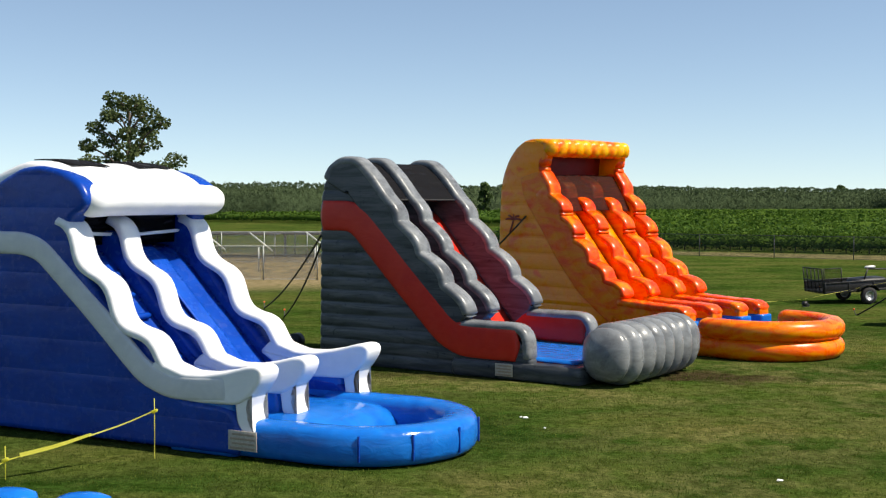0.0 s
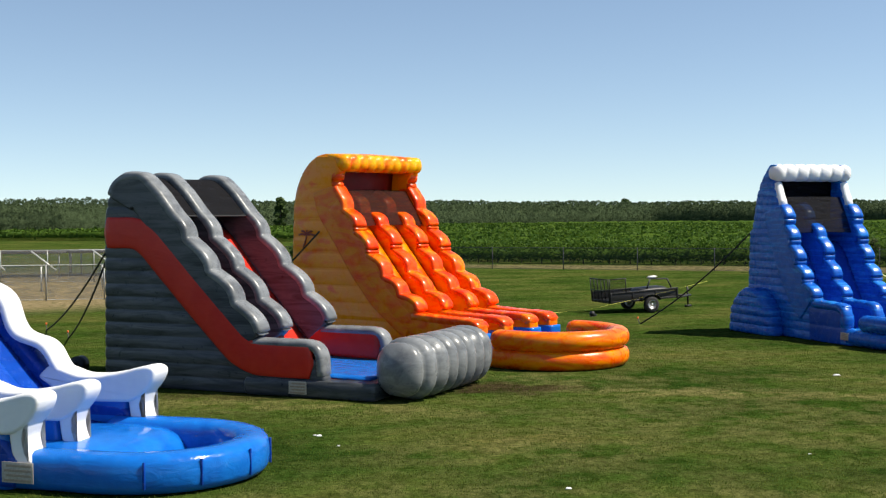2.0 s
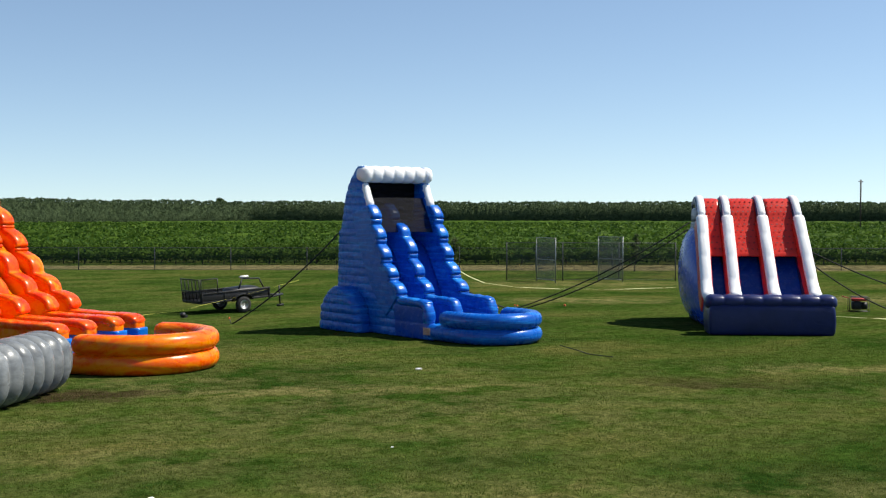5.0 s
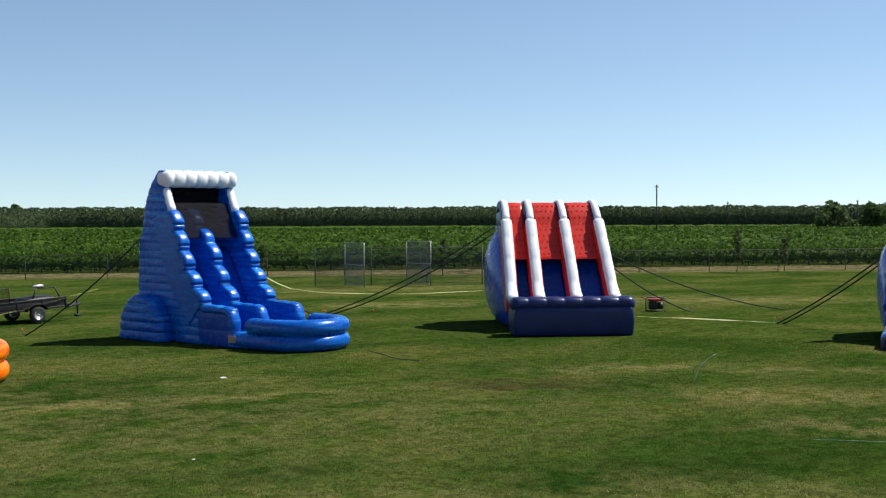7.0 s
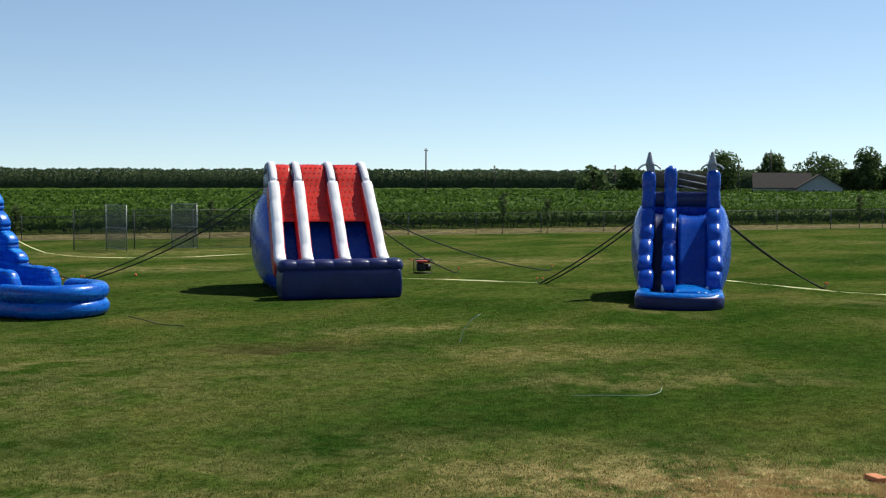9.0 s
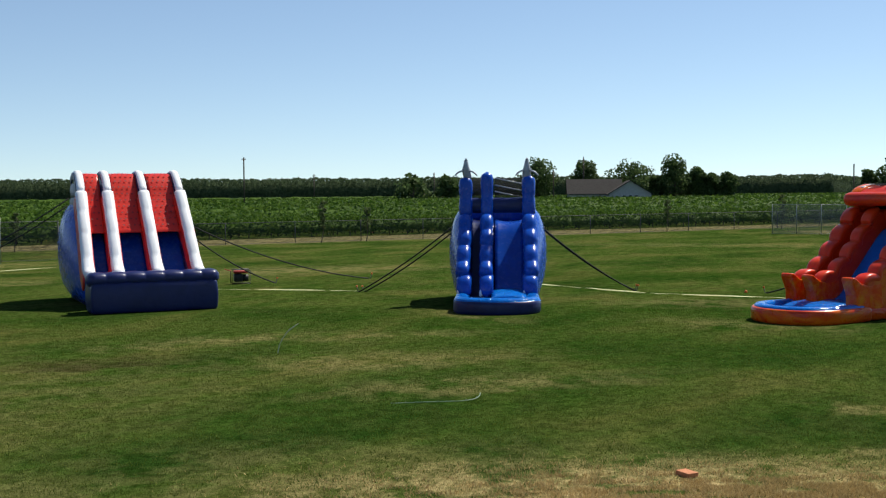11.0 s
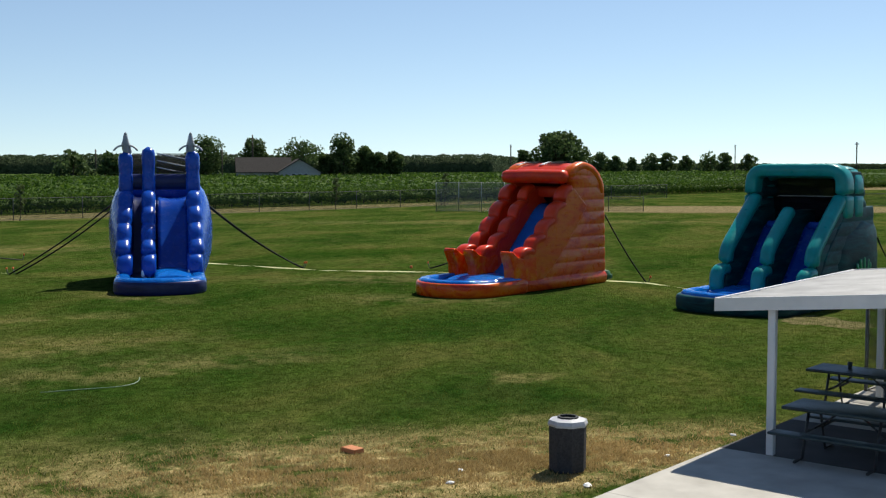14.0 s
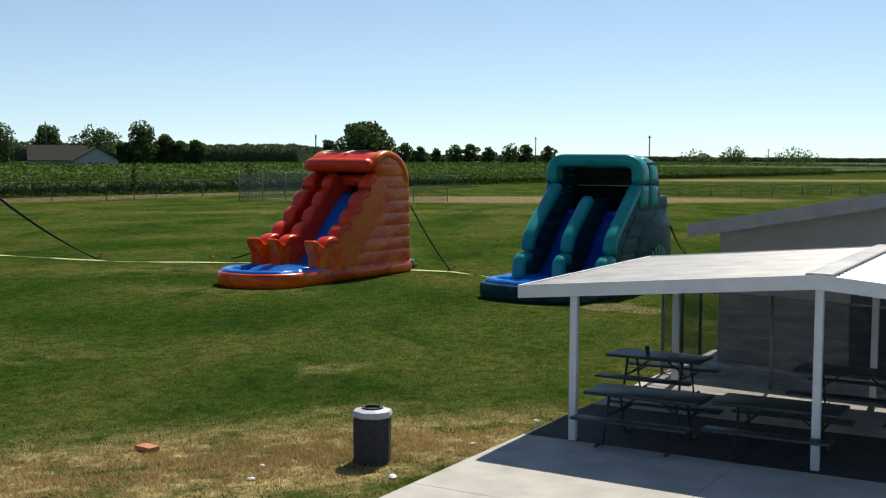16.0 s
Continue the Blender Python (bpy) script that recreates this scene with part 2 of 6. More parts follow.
def wall(u0, u1, z_top, front, back, pitch=0.35, puff=0.05, z0=0.02, corner=0.12):
    """An upright wall of stacked inflated tubes: front and back are (z, v) profiles."""
    fz, fv = [a for a, _ in front], [b for _, b in front]
    bz, bv = [a for a, _ in back], [b for _, b in back]
    cells = max(1, round((z_top - z0) / pitch))
    zs, ins = [], []
    for i in range(cells):
        for f in (0.0, 0.07, 0.2, 0.35, 0.5, 0.65, 0.8, 0.93):
            zs.append(z0 + (i + f) * (z_top - z0) / cells)
            ins.append(puff * (1 - math.sin(math.pi * f) ** 0.5))
    zs.append(z_top)
    ins.append(puff)
    zs.append(z_top)
    ins.append(min(0.12, (u1 - u0) * 0.3))
    rings = []
    for z, i in zip(zs, ins):
        a, b = np.interp(z, fz, fv) + i, np.interp(z, bz, bv) - i
        b = max(b, a + 0.1)
        x0, x1 = u0 + i, u1 - i
        r = min(corner, (x1 - x0) * 0.45, (b - a) * 0.45)
        ring = []
        for cx, cy, st in ((x1 - r, b - r, 0), (x0 + r, b - r, 90), (x0 + r, a + r, 180), (x1 - r, a + r, 270)):
            for q in (0, 30, 60, 90):
                ring.append((cx + r * math.cos(radians(st + q)), cy + r * math.sin(radians(st + q)), z))
        rings.append(ring)
    return loft(rings)


def puffed(outline, u0, u1, r=0.12, step=0.1, times=2, belly=0.0):
    """A flat air chamber: a closed (v, z) outline stretched from u0 to u1, its edges rounded by r."""
    p, _ = resample(list(outline) + [outline[0]], step)
    p = p[:-1]
    for _ in range(times):
        p = (np.roll(p, 1, 0) + 2 * p + np.roll(p, -1, 0)) / 4
    t = np.roll(p, -1, 0) - np.roll(p, 1, 0)
    t /= np.linalg.norm(t, axis=1)[:, None] + 1e-9
    area = np.sum(p[:, 0] * np.roll(p[:, 1], -1) - np.roll(p[:, 0], -1) * p[:, 1])
    nrm = np.stack([-t[:, 1], t[:, 0]], 1) * (1 if area > 0 else -1)
    r = min(r, (u1 - u0) * 0.48)
    lay = [(0.0, 1.1), (0.0, 1.0), (0.13, 0.5), (0.5, 0.13), (1.0, 0.0)]
    rings = [(u0 + r * a, r * b) for a, b in lay] + [((u0 + u1) / 2, -belly)] + [(u1 - r * a, r * b) for a, b in lay[::-1]]
    rows = [[(u, q[0], q[1]) for q in p + nrm * i] for u, i in rings]
    body = loft(rows, caps=False)
    n = len(p)
    return join(body, (rows[0], [tuple(reversed(range(n)))]), (rows[-1], [tuple(range(n))]))


def box(u0, u1, v0, v1, z0, z1, r=0.02):
    """A box with chamfered edges."""
    bm = bmesh.new()
    bmesh.ops.create_cube(bm, size=1)
    for v in bm.verts:
        v.co = ((u0 + u1) / 2 + v.co.x * (u1 - u0), (v0 + v1) / 2 + v.co.y * (v1 - v0), (z0 + z1) / 2 + v.co.z * (z1 - z0))
    if r:
        r = min(r, 0.4 * min(u1 - u0, v1 - v0, z1 - z0))
        bmesh.ops.bevel(bm, geom=bm.edges[:], offset=r, segments=2, profile=0.5, affect="EDGES")
    bm.verts.index_update()
    out = [tuple(v.co) for v in bm.verts], [tuple(v.index for v in f.verts) for f in bm.faces]
    bm.free()
    return out


def rod(a, b, r, n=8):
    a, b = np.array(a, float), np.array(b, float)
    t = (b - a) / np.linalg.norm(b - a)
    s = np.cross(t, (0, 0, 1)) if abs(t[2]) < 0.9 else np.cross(t, (1, 0, 0))
    s /= np.linalg.norm(s)
    q = np.cross(t, s)
    th = np.linspace(0, 2 * np.pi, n, endpoint=False)
    return loft([[p + r * (math.cos(x) * s + math.sin(x) * q) for x in th] for p in (a, b)])


def strip(path, r, n=6):
    """A rope or pipe along a polyline."""
    p = np.array(path, float)
    th = np.linspace(0, 2 * np.pi, n, endpoint=False)
    rings = []
    for i in range(len(p)):
        t = p[min(i + 1, len(p) - 1)] - p[max(i - 1, 0)]
        t /= np.linalg.norm(t)
        s = np.cross(t, (0, 0, 1)) if abs(t[2]) < 0.9 else np.cross(t, (1, 0, 0))
        s /= np.linalg.norm(s)
        q = np.cross(t, s)
        rings.append([p[i] + r * (math.cos(x) * s + math.sin(x) * q) for x in th])
    return loft(rings)


def sheet(u0, u1, path, thick=0.02, sag=0.0, nu=9):
    """A taut cloth across u following a (v, z) path, with a little thickness."""
    p, _ = smooth_path([(0, v, z) for v, z in path], 0.15, 1)
    verts, faces = [], []
    m = len(p)
    for lay in (0, thick):
        for i in range(m):
            for j in range(nu):
                f = j / (nu - 1)
                verts.append((u0 + (u1 - u0) * f, p[i][1], p[i][2] - sag * 4 * f * (1 - f) - lay))
    for i in range(m - 1):
        for j in range(nu - 1):
            a = i * nu + j
            faces.append((a, a + 1, a + nu + 1, a + nu))
            b = a + m * nu
            faces.append((b, b + nu, b + nu + 1, b + 1))
    for i in range(m - 1):
        for j in (0, nu - 1):
            a = i * nu + j
            b = a + m * nu
            faces.append((a, a + nu, b + nu, b) if j == 0 else (a, b, b + nu, a + nu))
    for j in range(nu - 1):
        for i in (0, m - 1):
            a = i * nu + j
            b = a + m * nu
            faces.append((a, b, b + 1, a + 1) if i == 0 else (a, a + 1, b + 1, b))
    return verts, faces


def u_path(hw, v_back, v_front, z, n=16, squash=1.0):
    """Half-oval from one side round the front to the other, in plan."""
    r = hw * squash
    pts = [(-hw, v_back, z), (-hw, v_front + r, z)]
    for i in range(1, n):
        a = math.pi + math.pi * i / n
        pts.append((hw * math.cos(a), v_front + r + r * math.sin(a), z))
    return pts + [(hw, v_front + r, z), (hw, v_back, z)]


def oval_plate(hw, v_back, v_front, z, thick, squash=1.0):
    top = [(x, y, z) for x, y, _ in u_path(hw, v_back, v_front, z, squash=squash)]
    bot = [(x, y, z - thick) for x, y, _ in top]
    return loft([bot, top])


def place(name, tip, v, label, category="inflatable slide", group="inflatable slides on the lawn"):
    a = math.degrees(math.atan2(v[1], v[0])) - 90
    e = new(name)
    e.matrix_world = pose(tip[0], tip[1], 0, 0, 0, a)
    e.empty_display_size = 0.5
    return tagged(e, label, category, group)


def bars(root, u, v0, v1, z0, z1, out):
    """A printed safety label on a side wall: a pale panel with unreadable lines."""
    s = 1 if out > 0 else -1
    lab = part("safety_label", box(min(u, u + 0.012 * s), max(u, u + 0.012 * s), v0, v1, z0, z1, 0.003), PRINT, root, "pale printed safety label")
    n = 4
    for i in range(n):
        zz = z0 + (i + 0.6) * (z1 - z0) / (n + 0.3)
        a, b = u + 0.012 * s, u + 0.016 * s
        part("label_line", box(min(a, b), max(a, b), v0 + 0.04, v1 - 0.04 - 0.05 * (i % 2), zz - 0.025, zz + 0.015, 0.001), PRINTINK, lab)


# ---- ground ----
def math_node(nt, op, a, b=None):
    n = nt.nodes.new("ShaderNodeMath")
    n.operation = op
    for k, v in ((0, a), (1, b)):
        if v is None:
            continue
        if isinstance(v, (int, float)):
            n.inputs[k].default_value = v
        else:
            nt.links.new(v, n.inputs[k])
    return n.outputs[0]


def patch_mask(nt, pos, patches, edge=0.45):
    """Worn patches with ragged outlines: centre, half-lengths, turn, strength."""
    total = None
    for cx, cy, rx, ry, turn, k in patches:
        mp = nt.nodes.new("ShaderNodeMapping")
        mp.vector_type = "TEXTURE"
        mp.inputs["Location"].default_value = (cx, cy, 0)
        mp.inputs["Rotation"].default_value = (0, 0, radians(turn))
        mp.inputs["Scale"].default_value = (rx, ry, 1000)
        nt.links.new(pos, mp.inputs[0])
        ln = nt.nodes.new("ShaderNodeVectorMath")
        ln.operation = "LENGTH"
        nt.links.new(mp.outputs[0], ln.inputs[0])
        mr = add(nt, "ShaderNodeMapRange")
        mr.interpolation_type = "SMOOTHSTEP"
        for i, v in ((1, 1 + edge), (2, 1 - edge), (3, 0.0), (4, k)):
            mr.inputs[i].default_value = v
        nt.links.new(ln.outputs["Value"], mr.inputs[0])
        total = mr.outputs[0] if total is None else math_node(nt, "MAXIMUM", total, mr.outputs[0])
    return total


DRY = [(13.5, 24.0, 8.0, 4.5, -20, 0.13), (9.0, 38.0, 9.0, 4.0, -30, 0.1), (5.2, 17.0, 5.0, 2.2, -15, 0.16), (10.0, 15.2, 5.0, 2.4, -35, 0.18), (18.1, 5.4, 6.4, 1.75, -62, 1), (16.5, 12.5, 4, 1.2, -50, 0.12), (12.5, 28, 7, 0.875, -22, 0.27), (27, 24.6, 3.2, 0.875, -30, 0.25), (26.2, 18, 3.6, 1.5, -45, 0.21), (24.2, 14, 3.4, 1.125, -40, 0.23), (36.5, 50, 3.6, 1.625, -35, 0.35), (51.5, 42, 8, 2.75, -40, 0.29), (44.6, 16, 3, 1.5, -60, 0.19), (6, 22, 3, 1.75, -10, 0.14), (44, 62, 9, 3, -30, 0.23), (36.4, 21.5, 0.9, 2.25, -20, 0.21), (38.2, 12.6, 1.1, 2.875, 0, 0.19), (1.7, 28.2, 5, 1, -25, 0.19), (21.6, 4.9, 1, 0.375, -60, 0.31), (25.3, 6.2, 0.9, 0.4375, -70, 0.31), (9, 31.4, 3.2, 0.875, -15, 0.19), (30.5, 20.9, 2.5, 0.75, -40, 0.19), (16, 30, 2.4, 0.625, -20, 0.14), (90, 20, 20, 2.5, -75, 0.19)]
SOIL = [(6.9, 30.0, 2.0, 0.8, -15, 0.9), (21.7, 23.8, 1.7, 0.45, -40, 0.6), (38.0, 2.0, 1.8, 1.0, -60, 0.6), (22.3, 24.4, 2.6, 0.8, -35, 0.35), (-0.5, 30.3, 2.0, 0.5, -30, 0.5)]
SAND = [(36.0, 0.3, 0.7, 1.7, -30, 0.55), (80.0, 67.0, 85.0, 5.0, -29.3, 0.6), (121.0, 6.0, 9.0, 26.0, 12, 0.85), (-18.0, 78.0, 22.0, 20.0, 0, 1.0), (-30.0, 60.0, 16.0, 8.0, 0, 0.8), (235.0, -25.0, 12.0, 60.0, 15, 0.9)]
LUSH = [(12.6, 10.6, 4.5, 3.0, -50, 0.25), (16.0, 25.2, 3.4, 1.0, -20, 0.35), (37.0, 18.5, 9.0, 4.0, -60, 0.33), (33.0, 12.0, 9.0, 4.0, -50, 0.36), (56.0, 24.0, 8.0, 3.0, -60, 0.39), (22.0, 12.0, 6.0, 2.5, -50, 0.28), (30.0, 30.0, 6.0, 4.0, -40, 0.22), (62, 4, 8, 4, -70, 0.33)]


def lawn_material():
    m, nt, b = base_mat("lawn", 1.0, 0, 0.0)
    pos0 = coords(nt, world_space=True)
    warp = add(nt, "ShaderNodeTexNoise", Scale=0.9, Detail=5)
    nt.links.new(pos0, warp.inputs["Vector"])
    off = nt.nodes.new("ShaderNodeVectorMath")
    off.operation = "MULTIPLY_ADD"
    off.inputs[1].default_value, off.inputs[2].default_value = (2.6, 2.6, 0), (-1.3, -1.3, 0)
    nt.links.new(warp.outputs["Color"], off.inputs[0])
    sm = nt.nodes.new("ShaderNodeVectorMath")
    sm.operation = "ADD"
    nt.links.new(pos0, sm.inputs[0])
    nt.links.new(off.outputs[0], sm.inputs[1])
    pos = sm.outputs[0]
    big = noise_tex(nt, coords(nt, (1.0, 1.9, 1), True), 0.13, 5, 0.6, 0.6)
    mid = noise_tex(nt, pos0, 0.9, 6, 0.65)
    fine = noise_tex(nt, pos0, 9.0, 6, 0.7)
    tiny = noise_tex(nt, pos0, 45.0, 3, 0.7)
    col = ramp(nt, big, [(0.36, (0.034, 0.08, 0.013)), (0.45, (0.06, 0.112, 0.019)), (0.54, (0.1, 0.142, 0.029)), (0.64, (0.168, 0.166, 0.048))])
    col = blend(nt, ramp(nt, mid, [(0.4, (0, 0, 0)), (0.7, (0.75, 0.75, 0.75))]), col, (0.1, 0.114, 0.034))
    col = blend(nt, patch_mask(nt, pos, LUSH), col, (0.028, 0.08, 0.008))
    dry = math_node(nt, "MULTIPLY", patch_mask(nt, pos, DRY, 0.8), ramp(nt, mid, [(0.42, (0.08, 0.08, 0.08)), (0.53, (1, 1, 1))]))
    col = blend(nt, dry, col, (0.66, 0.49, 0.24))
    col = blend(nt, patch_mask(nt, pos, SOIL), col, (0.07, 0.048, 0.028))
    col = blend(nt, patch_mask(nt, pos, SAND, 0.2), col, (0.4, 0.3, 0.18))
    col = blend(nt, ramp(nt, fine, [(0.36, (0.75, 0.75, 0.75)), (0.64, (0, 0, 0))]), col, (0.25, 0.28, 0.2), "MULTIPLY")
    col = blend(nt, ramp(nt, tiny, [(0.3, (0.6, 0.6, 0.6)), (0.6, (0, 0, 0))]), col, (0.3, 0.32, 0.25), "MULTIPLY")
    clump = noise_tex(nt, pos0, 2.7, 5, 0.6, 0.5)
    col = blend(nt, ramp(nt, clump, [(0.38, (0.8, 0.8, 0.8)), (0.58, (0, 0, 0))]), col, (0.45, 0.52, 0.4), "MULTIPLY")
    nt.links.new(col, b.inputs["Base Color"])
    bump(nt, b, math_node(nt, "ADD", fine, math_node(nt, "MULTIPLY", tiny, 0.6)), 0.9, 0.05)
    return m


def ground_sheet():
    xs = np.concatenate([-np.geomspace(3500, 60, 14), np.linspace(-50, 150, 41), np.geomspace(170, 4500, 16)])
    ys = np.concatenate([-np.geomspace(3500, 60, 14), np.linspace(-50, 130, 37), np.geomspace(150, 4500, 16)])
    verts = [(x, y, 0) for y in ys for x in xs]
    m = len(xs)
    faces = [(i * m + j, i * m + j + 1, (i + 1) * m + j + 1, (i + 1) * m + j) for i in range(len(ys) - 1) for j in range(m - 1)]
    return tagged(mesh_object("ground", verts, faces, lawn_material()), "mown green lawn with dry straw patches and bare soil", "ground", kind="structure")


ground_sheet()


# ---- planting ----
def leaf_mat(name, dark, light, rough=0.6):
    m, nt, b = base_mat(name, rough, 0, 0.06)
    g = nt.nodes.new("ShaderNodeNewGeometry")
    col = ramp(nt, g.outputs["Random Per Island"], [(0.0, dark), (0.6, tuple((a + c) / 2 for a, c in zip(dark, light))), (1.0, light)])
    big = noise_tex(nt, coords(nt, world_space=True), 0.25, 3)
    col = blend(nt, ramp(nt, big, [(0.35, (0.45, 0.45, 0.45)), (0.65, (0, 0, 0))]), col, (0.55, 0.6, 0.5), "MULTIPLY")
    nt.links.new(col, b.inputs["Base Color"])
    tr = nt.nodes.new("ShaderNodeBsdfTranslucent")
    nt.links.new(col, tr.inputs[0])
    mx = nt.nodes.new("ShaderNodeMixShader")
    mx.inputs[0].default_value = 0.38
    nt.links.new(b.outputs[0], mx.inputs[1])
    nt.links.new(tr.outputs[0], mx.inputs[2])
    nt.links.new(mx.outputs[0], nt.nodes["Material Output"].inputs[0])
    return m


def raw_mesh(name, verts, quads, mat, corners=4):
    me = bpy.data.meshes.new(name)
    n, f = len(verts), len(quads)
    me.vertices.add(n)
    me.vertices.foreach_set("co", np.ascontiguousarray(verts, dtype=np.float32).ravel())
    me.loops.add(f * corners)
    me.loops.foreach_set("vertex_index", np.ascontiguousarray(quads, dtype=np.int32).ravel())
    me.polygons.add(f)
    me.polygons.foreach_set("loop_start", np.arange(f, dtype=np.int32) * corners)
    me.polygons.foreach_set("loop_total", np.full(f, corners, dtype=np.int32))
    me.materials.append(mat)
    me.update()
    me.validate()
    return new(name, me)


rng = np.random.default_rng(7)


def leaf_quads(centres, size, up=0.35):
    """Small leaf clumps: one bent diamond each, turned at random."""
    n = len(centres)
    a = rng.normal(size=(n, 3))
    a /= np.linalg.norm(a, axis=1)[:, None]
    b = rng.normal(size=(n, 3)) + np.array((0, 0, up))
    b = np.cross(a, b)
    b /= np.linalg.norm(b, axis=1)[:, None] + 1e-9
    s = (np.broadcast_to(size, (n,)) * rng.uniform(0.6, 1.4, n))[:, None]
    v = np.stack([centres - a * s * 0.6, centres - b * s * 0.45 + a * s * 0.08, centres + a * s * 0.6, centres + b * s * 0.45], 1).reshape(-1, 3)
    return v, np.arange(4 * n).reshape(-1, 4)


FENCE0, ALONG, ACROSS = np.array((29.5, 90.0)), np.array((0.872, -0.49)), np.array((0.49, 0.872))
VINELEAF = leaf_mat("vine_leaves", (0.026, 0.066, 0.008), (0.112, 0.185, 0.027))
ORCHARDLEAF = leaf_mat("orchard_leaves", (0.048, 0.074, 0.036), (0.1, 0.138, 0.068))
# darker copy of the orchard leaf colour, with the shade between crowns painted in
ORCHARDCORE = plain("orchard_shade_leaves", (0.028, 0.044, 0.02), (0.085, 0.118, 0.056), 0.9, 0.95, 0, 1.0, 0.6, 0.05)
TREELEAF = leaf_mat("tree_leaves", (0.045, 0.08, 0.025), (0.13, 0.185, 0.065))
PINELEAF = leaf_mat("pine_needles", (0.045, 0.07, 0.025), (0.14, 0.17, 0.07))
BARK = plain("bark", (0.06, 0.045, 0.035), (0.14, 0.11, 0.085), 6, 0.9, 0, 0.6, 0.05)
GRASSBLADE = leaf_mat("grass_blades", (0.045, 0.085, 0.012), (0.16, 0.185, 0.035), 0.8)
STRAWBLADE = leaf_mat("straw_blades", (0.32, 0.21, 0.085), (0.66, 0.49, 0.23), 0.8)


def vine_core(row, s0, s1, step):
    """The dense inner foliage of one vine row, a ragged arched band."""
    n = int((s1 - s0) / step) + 1
    s = np.linspace(s0, s1, n)
    prof = np.array([(-0.62, 0.62), (-0.72, 1.0), (-0.42, 1.42), (0.0, 1.58), (0.42, 1.42), (0.72, 1.0), (0.62, 0.62)])
    k = len(prof)
    wob = rng.uniform(0.72, 1.18, (n, k, 2))
    off = 11.0 + 3.2 * row
    lean = 0.74 if row < 3 else 1.0
    d = off + prof[None, :, 0] * wob[:, :, 0] * lean
    z = prof[None, :, 1] * wob[:, :, 1] * (0.3 + 0.7 * lean)
    xy = FENCE0 + s[:, None, None] * ALONG + d[:, :, None] * ACROSS
    v = np.concatenate([xy, z[:, :, None]], 2).reshape(-1, 3)
    i, j = np.meshgrid(np.arange(n - 1), np.arange(k - 1), indexing="ij")
    a = (i * k + j).ravel()
    return v, np.stack([a, a + 1, a + k + 1, a + k], 1)


def vineyard():
    vs, fs, base = [], [], 0
    for row in range(125):
        s0 = -34 if row < 24 else -330
        s1 = 420 if row < 24 else 900
        v, f = vine_core(row, s0, s1, 0.5 if row < 10 else 1.6)
        vs.append(v)
        fs.append(f + base)
        base += len(v)
    core = raw_mesh("vineyard_rows", np.concatenate(vs), np.concatenate(fs), VINELEAF)
    tagged(core, "dense green grapevine rows filling a field", "vineyard", kind="stuff")
    pts, sizes = [], []
    for row in range(70):
        per = 130 if row < 3 else 28 if row < 10 else 11 if row < 30 else 6
        s0, s1 = (-34, 330) if row < 24 else (-260, 620)
        n = int((s1 - s0) * per)
        s = rng.uniform(s0, s1, n)
        th = rng.uniform(-0.6, math.pi + 0.6, n)
        r = rng.uniform(0.75, 1.2, n)
        d = 11.0 + 3.2 * row + 0.85 * np.cos(th) * r
        z = 0.95 + 0.72 * np.sin(th) * r + (rng.random(n) < 0.07) * rng.uniform(0, 0.35, n)
        xy = FENCE0 + s[:, None] * ALONG + d[:, None] * ACROSS
        pts.append(np.concatenate([xy, z[:, None]], 1))
        sizes.append(np.full(n, 0.19 if row < 3 else 0.28 if row < 10 else 0.45 if row < 30 else 0.62))
        if row < 2:
            low = int((s1 - s0) * 42)
            s2, d2 = rng.uniform(s0, s1, low), 11.0 + 3.2 * row + rng.uniform(-0.62, 0.4, low)
            xy2 = FENCE0 + s2[:, None] * ALONG + d2[:, None] * ACROSS
            pts.append(np.concatenate([xy2, (0.12 + 0.8 * rng.random(low) ** 0.7)[:, None]], 1))
            sizes.append(np.full(low, 0.17))
    v, f = leaf_quads(np.concatenate(pts), np.concatenate(sizes), 1.0)
    tagged(raw_mesh("vine_leaves", v, f, VINELEAF), "sunlit grape leaves on the vine rows", "vine leaves", kind="stuff")
    trunks = []
    for row in range(2):
        for s in np.arange(-33, 260, 2.0):
            p = FENCE0 + (s + rng.uniform(-0.2, 0.2)) * ALONG + (11.0 + 3.2 * row) * ACROSS
            trunks.append(rod((p[0], p[1], 0), (p[0] + 0.05, p[1], 0.95), 0.05, 5))
    g = join(*trunks)
    tagged(mesh_object("vine_trunks", g[0], g[1], BARK), "gnarled brown vine trunks under the leaves", "vine trunks", kind="stuff")


vineyard()


